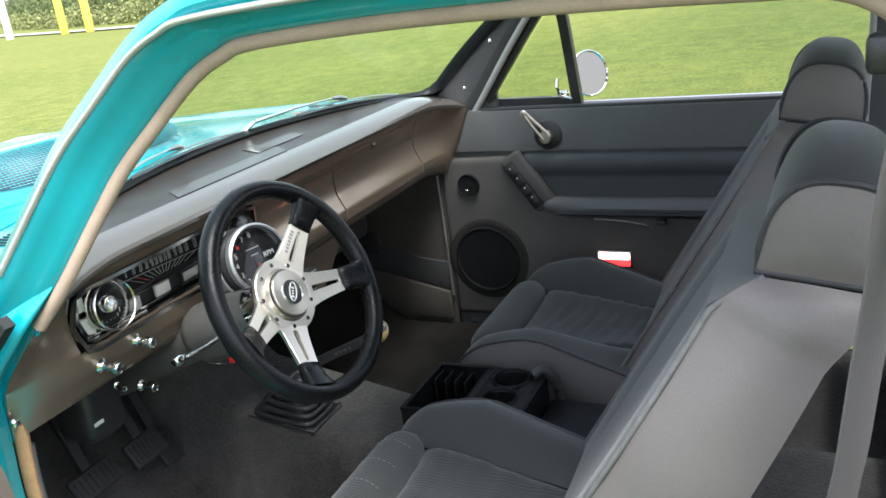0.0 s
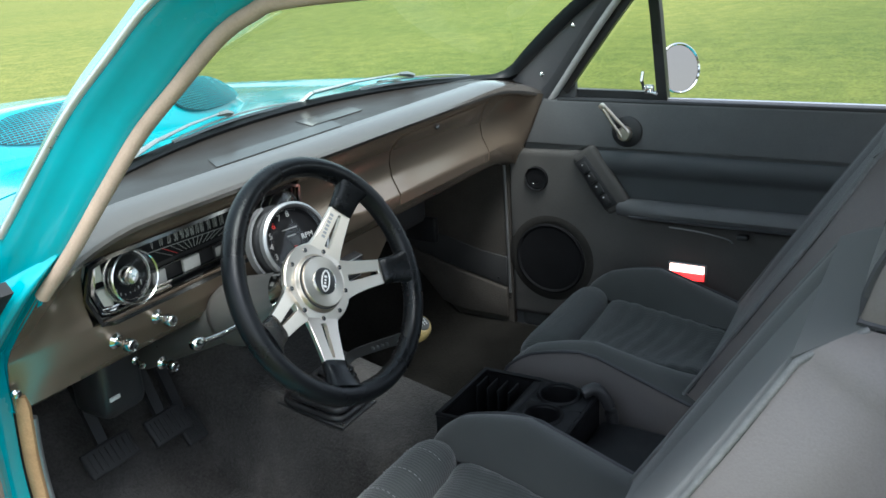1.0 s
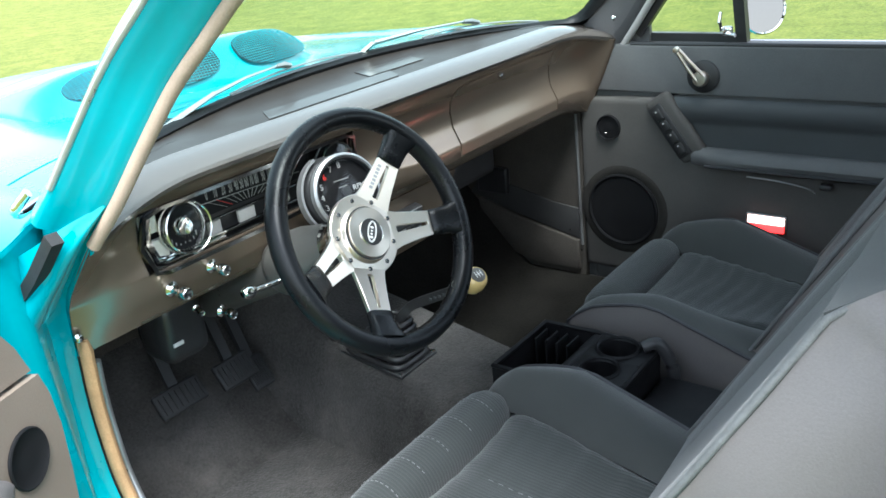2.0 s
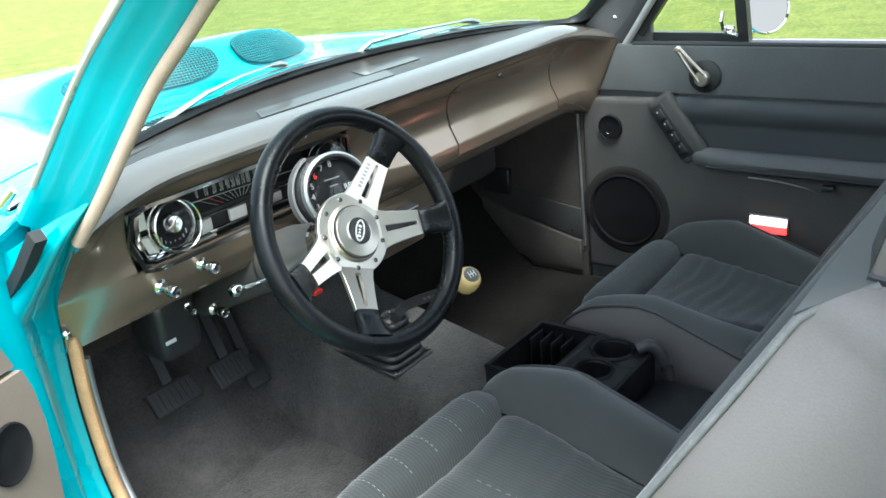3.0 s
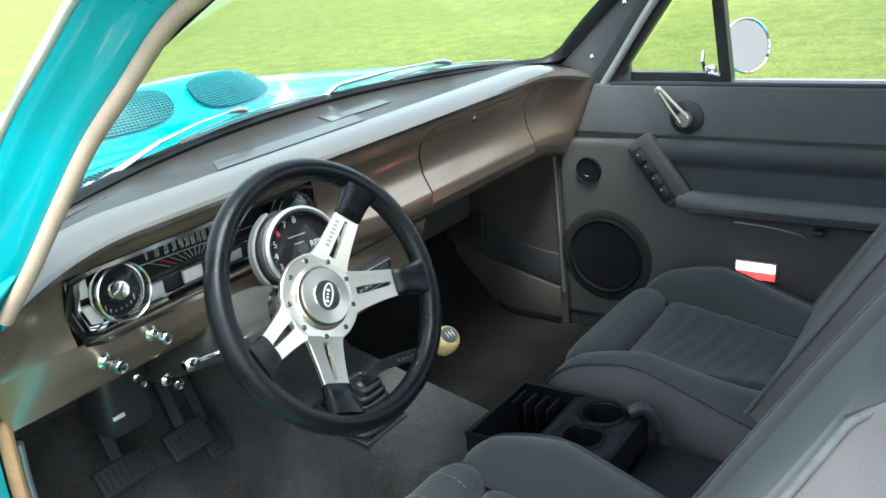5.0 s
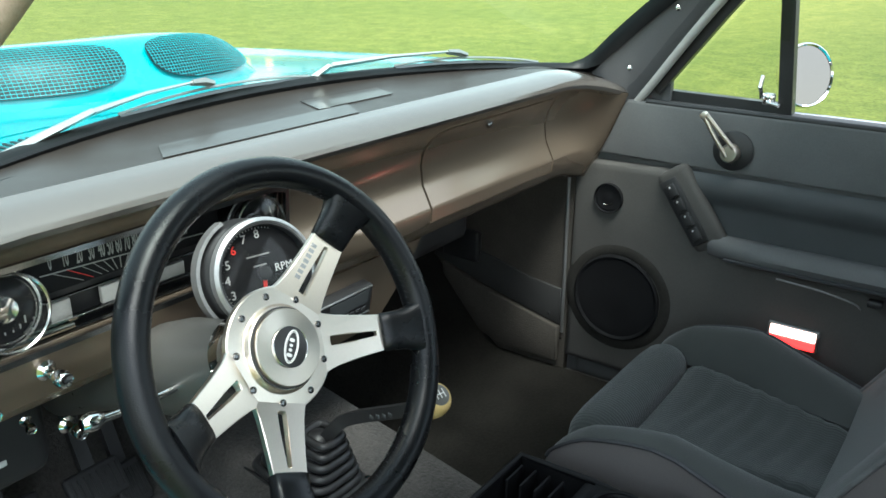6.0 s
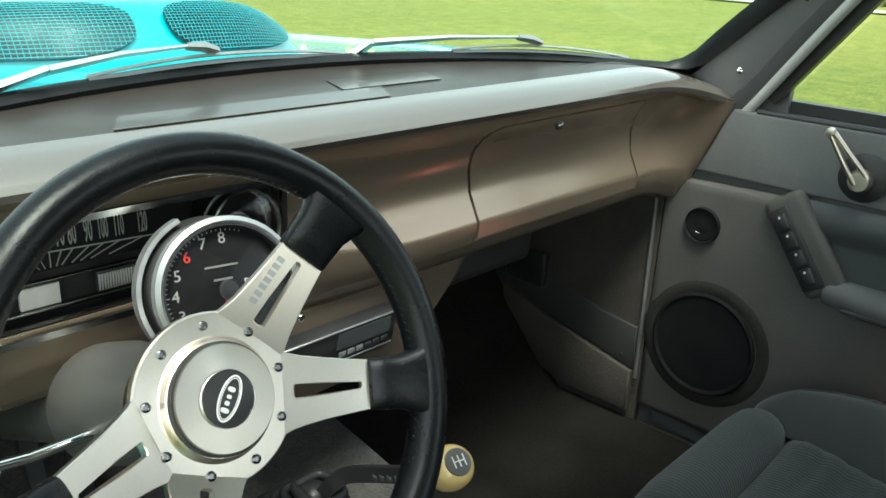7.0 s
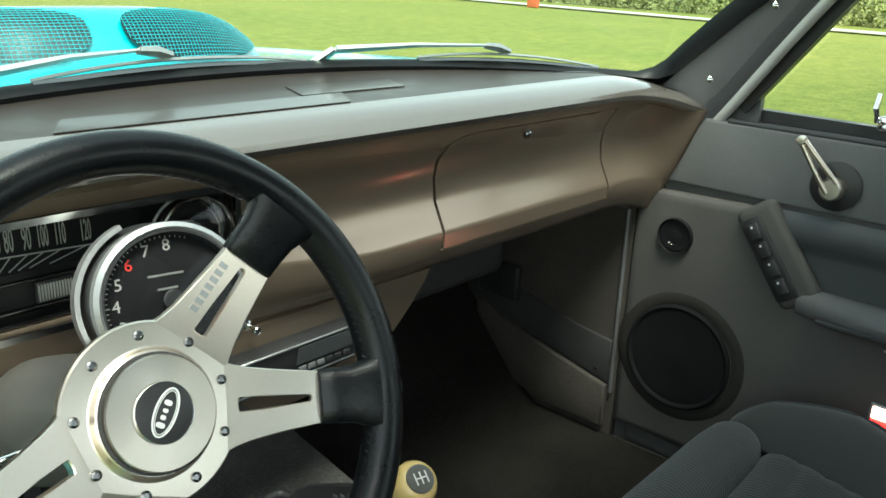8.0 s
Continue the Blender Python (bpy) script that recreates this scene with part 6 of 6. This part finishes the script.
        sheet(bm, skirt, [0, 0.01, 0.025, 0.05, 0.08] + spread(0.12, 1, 12), spread(0, 1, 9), thick=0.01 * s)
        part("side_skirt", bm, SEAT_VINYL, st, "grey vinyl cushion side", smooth=70)
        bm = bmesh.new()
        tube(bm, [(cx + s * (W + 0.001), fy - 0.01 - 0.5 * u, edge_z(u) - 0.03 * (1 - min(1.0, u * 9) ** 0.5) + 0.001) for u in [0, 0.01, 0.025, 0.05, 0.08] + spread(0.12, 1, 14)], 0.0032, 6)
        part("cushion_piping", bm, PIPING, st)
    bm = bmesh.new()
    box(bm, (cx, fy - 0.29, 0.335), (2 * W - 0.07, 0.5, 0.16), 0.03, 3)
    part("cushion_base", bm, SEAT_VINYL, st, "grey vinyl cushion base")
    # backrest: leans back
    B0, BD = Vector((cx, -0.405, 0.46)), Vector((0, -0.51, 0.86)).normalized()
    BN = Vector((0, 0.86, 0.51)).normalized()

    def bp(x, h, out):
        return B0 + Vector((x, 0, 0)) + BD * h + BN * out

    HO = Vector((cx, -0.727 - head_back, 0.912))
    HU, HF = Vector((0, -0.14, 0.99)), Vector((0, 0.99, 0.14))

    def hp(x, h, f):
        return HO + Vector((x, 0, 0)) + HU * h + HF * f

    H = 0.49

    def half(h):
        """Half width of the backrest at a height."""
        k = h / H
        return 0.215 - 0.05 * max(0, (k - 0.62) / 0.38) ** 1.6

    def front(h, a):
        """Front of the backrest: a shallow hollow between two soft side pads."""
        pad = math.sin(min(1.0, max(0.0, (abs(a) - 0.6) / 0.4)) * math.pi) * math.sin(min(1.0, max(0.0, h / H * 3)) * math.pi / 2)
        return bp(a * (half(h) + 0.001), h, 0.013 - 0.006 * (1 - a * a) + 0.007 * pad)

    bm = bmesh.new()
    sheet(bm, front, spread(-0.02, H, 20), spread(-0.6, 0.6, 13), thick=0.02)
    part("back_panel", bm, CLOTH, st, "striped grey cloth back panel", smooth=80)
    for s in (-1, 1):
        bm = bmesh.new()
        sheet(bm, lambda h, a, s=s: front(h, s * a), spread(-0.02, H, 20), spread(0.602, 1.0, 11), thick=0.02 * s)
        part("back_bolster", bm, CLOTH_PLAIN, st, "plain grey cloth back bolster", smooth=80)
        bm = bmesh.new()

        def flank(h, v, s=s):
            w = half(h)
            depth = 0.125 + 0.028 * (1 - h / H)
            return bp(s * (w + 0.012 * math.sin(v * math.pi)), h, 0.014 - depth * v)

        def side(k, v, s=s):
            """The side up to the shoulder, then on to the foot of the headrest, softly wrinkled."""
            soft = 0.0035 * noise.noise((k * 5.0 + s, v * 2.2, cx * 9))
            if k <= 1:
                return flank(-0.08 + k * (H + 0.08), v, s) + Vector((s * soft, 0, 0))
            t = k - 1
            top = hp(s * 0.14, -0.004, 0.063 - 0.128 * v)
            rise = (flank(H, v, s) - flank(H - 0.06, v, s)) * (t * (1 - t) ** 2)
            e = t * t * (3 - 2 * t) * 0.35 + t * 0.65
            return flank(H, v, s).lerp(top, e) + rise + Vector((s * (0.006 * math.sin(t * math.pi) + soft), 0, 0))

        sheet(bm, side, spread(0, 1, 22) + spread(1.1, 2, 9), spread(0, 1, 11), thick=0.008 * s)
        part("back_side", bm, SEAT_VINYL, st, "silver grey vinyl backrest side", smooth=80)
        bm = bmesh.new()
        tube(bm, [bp(s * (half(h) + 0.002), h, 0.0145) for h in spread(-0.05, H, 22)] + [bp(s * (half(H) + 0.002), H, 0.016).lerp(hp(s * 0.14, -0.004, 0.057), k) for k in (0.25, 0.5, 0.75, 1)], 0.0036, 8)
        part("back_piping", bm, PALE_PIPING, st, "pale grey piping")
    bm = bmesh.new()
    sheet(bm, lambda h, a: bp(a * half(h), h, -0.111 - 0.028 * (1 - h / H) - 0.014 * math.cos(a * math.pi / 2)), spread(-0.08, H, 14), spread(-1, 1, 11))
    part("back_shell", bm, SEAT_VINYL, st, "grey vinyl seat back")
    # fixed headrest: cloth crown with D-shaped vinyl sides
    def arch(a, depth, height, power=0.72):
        c, q = math.cos(a), math.sin(a)
        return height * max(0.0, q) ** power, depth * math.copysign(abs(c) ** power, c)

    bm = bmesh.new()

    def head(u, a):
        k = 1 - 0.25 * abs(u) ** 5
        h, f = arch(a, 0.058 + 0.012 * (1 - u * u), 0.125 + 0.03 * (1 - u * u))
        return hp(0.138 * u, h * k - 0.03, f)

    sheet(bm, head, [-1, -0.97, -0.9] + spread(-0.8, 0.8, 11) + [0.9, 0.97, 1], spread(0, math.pi, 25))
    part("headrest", bm, CLOTH_PLAIN, st, "plain grey cloth headrest", smooth=80)
    for s in (-1, 1):
        bm = bmesh.new()
        rim = [hp(s * 0.137, *arch(a, 0.067, 0.102)) for a in spread(0, math.pi, 25)]
        c = hp(s * 0.152, 0.045, 0)
        cv = bm.verts.new(c)
        mid = [bm.verts.new(p.lerp(c, 0.4) + Vector((s * 0.005, 0, 0))) for p in rim]
        rv = [bm.verts.new(p) for p in rim]
        for k in range(25):
            j = (k + 1) % 25
            bm.faces.new((rv[k], rv[j], mid[j], mid[k]))
            bm.faces.new((mid[k], mid[j], cv))
        part("headrest_side", bm, SEAT_VINYL, st, "D-shaped silver vinyl headrest side", smooth=80)
        bm = bmesh.new()
        tube(bm, rim, 0.0035, 6, closed=True)
        part("headrest_piping", bm, PIPING, st)
    bm = bmesh.new()
    sheet(bm, lambda u, v: bp(u * half(H), H, 0.02).lerp(hp(u * 0.137, 0.0, 0.056), v), spread(-1, 1, 9), spread(0, 1, 4), thick=-0.02)
    part("neck_panel", bm, CLOTH_PLAIN, st, "plain grey cloth below the headrest")
    bm = bmesh.new()
    sheet(bm, lambda u, v: bp(u * half(H), H, -0.11).lerp(hp(u * 0.137, 0.0, -0.056), v), spread(-1, 1, 9), spread(0, 1, 4), thick=0.01)
    part("neck_back", bm, SEAT_VINYL, st, "grey vinyl behind the headrest")
    return st


seat(-0.36, 0.0, 0.022, "grey cloth bucket seat with silver vinyl sides and headrest", True)
seat(0.36, 0.0, 0.0, "dark grey cloth bucket seat with vinyl sides and headrest", False)

# ---- centre console tray ----
con = thing("console_tray", (-0.02, -0.12, 0.4), "black plastic console tray with cup holders on the tunnel", "console")
CZ = 0.46
CONSOLE = surface("black_console_plastic", (0.007, 0.007, 0.008), rough=0.55, coarse=15, fine=400, vary=0.3, bump=0.2, spec=0.2)
bm = bmesh.new()
outer = [(-0.127, -0.02), (0.055, -0.02), (0.06, -0.13), (0.05, -0.25), (-0.09, -0.25), (-0.12, -0.13)]
prism(bm, outer[::-1], (0, 0, CZ - 0.10), (1, 0, 0), (0, 1, 0), 0.006)
part("tray_floor", bm, CONSOLE, con)
bm = bmesh.new()
sweep(bm, [(x, y, CZ - 0.05) for x, y in outer], [(0.003, -0.055), (0.003, 0.05), (-0.003, 0.05), (-0.003, -0.055)], hint=(0, 0, 1), closed=True)
part("tray_wall", bm, CONSOLE, con)
bm = bmesh.new()
sweep(bm, [(x, y, CZ) for x, y in outer], circle(0.005, 8), hint=(0, 0, 1), closed=True)
part("tray_lip", bm, CONSOLE, con)
for k in range(4):
    bm = bmesh.new()
    box(bm, (0.02, -0.03 - 0.022 * k, CZ - 0.035), (0.045, 0.004, 0.06), 0.0015)
    part("divider", bm, CONSOLE, con)
for cx, cy, r, x0, x1 in ((-0.06, -0.192, 0.031, -0.113, -0.02), (0.016, -0.19, 0.034, -0.02, 0.056)):
    y0, y1 = -0.248, -0.138

    def deck(a, v):
        """From the round cup opening out to the edges of its deck."""
        c, q = math.cos(a), math.sin(a)
        far = min((x1 - cx if c > 0 else x0 - cx) / c if abs(c) > 1e-6 else 9, (y1 - cy if q > 0 else y0 - cy) / q if abs(q) > 1e-6 else 9)
        d = r + max(0.004, far - r) * v
        return (cx + c * d, cy + q * d, CZ + 0.002 + 0.004 * (1 - v) ** 2)

    bm = bmesh.new()
    sheet(bm, deck, spread(0, 2 * math.pi, 49), [0, 0.12, 0.35, 1.0], thick=-0.004)
    part("cup_deck", bm, CONSOLE, con)
    bm = bmesh.new()
    lathe(bm, [(0, -0.07), (r * 0.9, -0.07), (r * 0.97, -0.01), (r, 0.006), (r + 0.003, 0.008), (r + 0.006, 0.004)], (cx, cy, CZ + 0.002), (0, 0, 1), 32)
    part("cup_well", bm, CONSOLE, con)
bm = bmesh.new()
box(bm, (-0.02, -0.135, CZ - 0.02), (0.14, 0.02, 0.05), 0.006)
part("bridge", bm, CONSOLE, con)
# plain black box added to darken the gap between the seats
bm = bmesh.new()
box(bm, (-0.015, -0.42, 0.365), (0.15, 0.33, 0.09), 0.012, 3)
part("rear_filler", bm, CONSOLE, con, "low black filler box between the seats")
# seat belt buckle beside the console
bk = thing("seat_belt_buckle", (-0.03, -0.32, 0.4), "black seat belt stalk with a bright metal tongue", "seat belt")
bm = bmesh.new()
tube(bm, spline([(0.06, -0.28, 0.38), (0.055, -0.27, 0.44), (0.045, -0.25, 0.475), (0.03, -0.23, 0.47)], 5), 0.012, 8)
part("stalk", bm, BLACK, bk)
bm = bmesh.new()
box(bm, (0.058, -0.205, 0.385), (0.003, 0.012, 0.03), 0.001)
part("tongue", bm, CHROME, bk, "bright metal tongue")
bm = bmesh.new()
sweep(bm, [(-0.01, -0.4, 0.402), (-0.03, -0.43, 0.404), (-0.047, -0.458, 0.402)], [(0.002, -0.005), (0.002, 0.005), (-0.002, 0.005), (-0.002, -0.005)], hint=(0, 0, 1))
part("latch_plate", bm, CHROME, bk, "bright latch plate lying between the seats")

# ---- gear lever ----
gear = thing("gear_lever", (-0.1, 0.22, 0.41), "gear lever with ivory knob rising from a black rubber boot", "gear lever")
bm = bmesh.new()
prism(bm, [(-0.055, -0.075), (0.055, -0.075), (0.055, 0.085), (-0.055, 0.085)], (-0.114, 0.24, 0.408), (1, 0, 0), (0, 1, 0.1), 0.006, 0.002)
part("boot_plate", bm, BLACK, gear)
for k in range(6):
    f = k / 5
    bm = bmesh.new()
    sx, sy = 0.05 - 0.028 * f, 0.07 - 0.046 * f
    z = 0.42 + 0.0135 * k
    pts = [Vector((-0.114 + 0.004 * f + a, 0.246 - 0.03 * f + b, z + 0.1 * b)) for a, b in oval(sx, sy, 32, 5.0)]
    sweep(bm, pts, circle(0.0062, 8), hint=(0, 0, 1), closed=True)
    part("bellow", bm, BLACK, gear)
bm = bmesh.new()
lathe(bm, [(0.05, 0), (0.022, 0.07), (0.012, 0.08), (0, 0.083)], (-0.112, 0.232, 0.412), (0, -0.15, 1), 20)
part("boot_core", bm, BLACK, gear)
KN = Vector((-0.088, 0.035, 0.598))
bm = bmesh.new()
sweep(bm, spline([(-0.112, 0.215, 0.475), (-0.108, 0.195, 0.505), (-0.1, 0.17, 0.528), (-0.097, 0.08, 0.572), KN - Vector((0, -0.012, 0.012))], 5), [(0.004, -0.009), (0.004, 0.009), (-0.004, 0.009), (-0.004, -0.009)], hint=(0, 0, 1))
lever = part("lever", bm, BLACK, gear, "flat black lever")
for k in range(4):
    bm = bmesh.new()
    box(bm, (-0.111, 0.088 + k * 0.011, 0.569 - k * 0.0052), (0.0008, 0.007, 0.006), 0.0003, 1)
    part("mark_bar", bm, VINYL_MID, lever, "pale bar of unreadable lettering")
ka = Vector((-0.15, -0.6, 0.75)).normalized()
bm = bmesh.new()
lathe(bm, [(0.008, -0.028), (0.014, -0.024), (0.0205, -0.013), (0.023, 0.0), (0.022, 0.011), (0.018, 0.018), (0.0145, 0.0195)], KN, ka, 32)
part("knob", bm, PEARL, gear, "amber ivory shift knob")
bm = bmesh.new()
lathe(bm, [(0.0148, 0.0185), (0.014, 0.0213), (0.009, 0.0222), (0, 0.0226)], KN, ka, 28)
cap = part("knob_cap", bm, COLUMN, gear, "grey shift pattern cap")
kx = ka.cross(Vector((0, 0, 1))).normalized()
ky = kx.cross(ka)
bm = bmesh.new()
for u in (-0.006, 0, 0.006):
    sweep(bm, [KN + ka * 0.0232 + kx * u - ky * 0.006, KN + ka * 0.0232 + kx * u + ky * 0.006], circle(0.0007, 6))
sweep(bm, [KN + ka * 0.0232 - kx * 0.006, KN + ka * 0.0232 + kx * 0.006], circle(0.0007, 6))
part("shift_pattern", bm, WHITE_MARK, cap, "pale shift pattern lines")
for at in ((-0.163, 0.17, 0.407), (-0.065, 0.17, 0.407)):
    bm = bmesh.new()
    lathe(bm, [(0.005, 0), (0.005, 0.003), (0, 0.005)], at, (0, 0, 1), 14)
    part("plate_screw", bm, CHROME, gear)

# ---- pedals and parts under the dash ----
ped = thing("pedals", (-0.4, 0.5, 0.3), "black ribbed clutch and brake pedals", "pedals")
for x, y, z, w, h in ((-0.455, 0.45, 0.44, 0.1, 0.05), (-0.325, 0.455, 0.425, 0.085, 0.055), (-0.265, 0.47, 0.385, 0.05, 0.07)):
    bm = bmesh.new()
    box(bm, (0, 0, 0), (w, 0.014, h), 0.005)
    R = Matrix.Translation((x, y, z)) @ Matrix.Rotation(radians(-35), 4, "X")
    bmesh.ops.transform(bm, matrix=R, verts=bm.verts)
    pd = part("pedal_pad", bm, RUBBER, ped, "ribbed rubber pedal pad")
    for k in range(8):
        bm = bmesh.new()
        box(bm, (-w / 2 + (k + 0.8) * w / 8.6, -0.008, 0), (w / 30, 0.004, h * 0.7), 0.001, 1)
        bmesh.ops.transform(bm, matrix=R, verts=bm.verts)
        part("rib", bm, RUBBER, pd)
    bm = bmesh.new()
    sweep(bm, [(x, y + 0.012, z), (x, y + 0.06, z + 0.12), (x, y + 0.03, z + 0.28)], [(0.006, -0.01), (0.006, 0.01), (-0.006, 0.01), (-0.006, -0.01)])
    part("pedal_arm", bm, BLACK, ped)
ub = thing("under_dash_bracket", (-0.44, 0.36, 0.6), "black bracket and box under the dashboard", "bracket")
bm = bmesh.new()
box(bm, (-0.47, 0.39, 0.615), (0.09, 0.09, 0.12), 0.025, 4)
part("box", bm, BLACK, ub)
bm = bmesh.new()
box(bm, (-0.494, 0.344, 0.598), (0.02, 0.003, 0.007), 0.001)
part("sticker", bm, WHITE_MARK, ub, "small white sticker")
hb = thing("heater_box", (0.45, 0.5, 0.55), "black heater box under the passenger dash", "heater")
bm = bmesh.new()
box(bm, (0.36, 0.5, 0.63), (0.36, 0.2, 0.13), 0.02)
part("case", bm, VINYL_DARK, hb)
# seat belt hanging at the rear pillar
sb = thing("seat_belt", (-0.68, -0.8, 0.5), "grey seat belt webbing hanging at the rear pillar", "seat belt")
bm = bmesh.new()
sweep(bm, spline([(-0.632, -0.81, 1.15), (-0.625, -0.797, 1.05), (-0.615, -0.791, 0.96), (-0.615, -0.783, 0.88), (-0.615, -0.776, 0.8), (-0.612, -0.765, 0.68), (-0.6, -0.76, 0.3)], 6), [(0.0012, -0.022), (0.0012, 0.022), (-0.0012, 0.022), (-0.0012, -0.022)], hint=(0.8, -0.6, 0))
part("webbing", bm, SEAT_VINYL, sb)
bm = bmesh.new()
box(bm, (-0.634, -0.796, 1.152), (0.022, 0.05, 0.03), 0.006)
part("guide_loop", bm, BLACK, sb, "black belt guide")
bm = bmesh.new()
box(bm, (-0.625, -0.77, 0.31), (0.012, 0.045, 0.05), 0.004)
part("anchor_plate", bm, DULL_METAL, sb, "grey metal belt anchor")

# black sheet laid over the carpet as the passenger footwell's shade
mat = thing("footwell_shade", (0.35, 0.2, 0.25), "black sheet standing in for shade on the passenger footwell floor", "floor mat")
bm = bmesh.new()
sheet(bm, lambda u, v: (u, v, floor_z(u, v) + 0.006), spread(0.09, 0.69, 20), spread(-0.12, 0.66, 26), thick=0.005)
part("mat", bm, FOOTWELL_SHADE, mat)
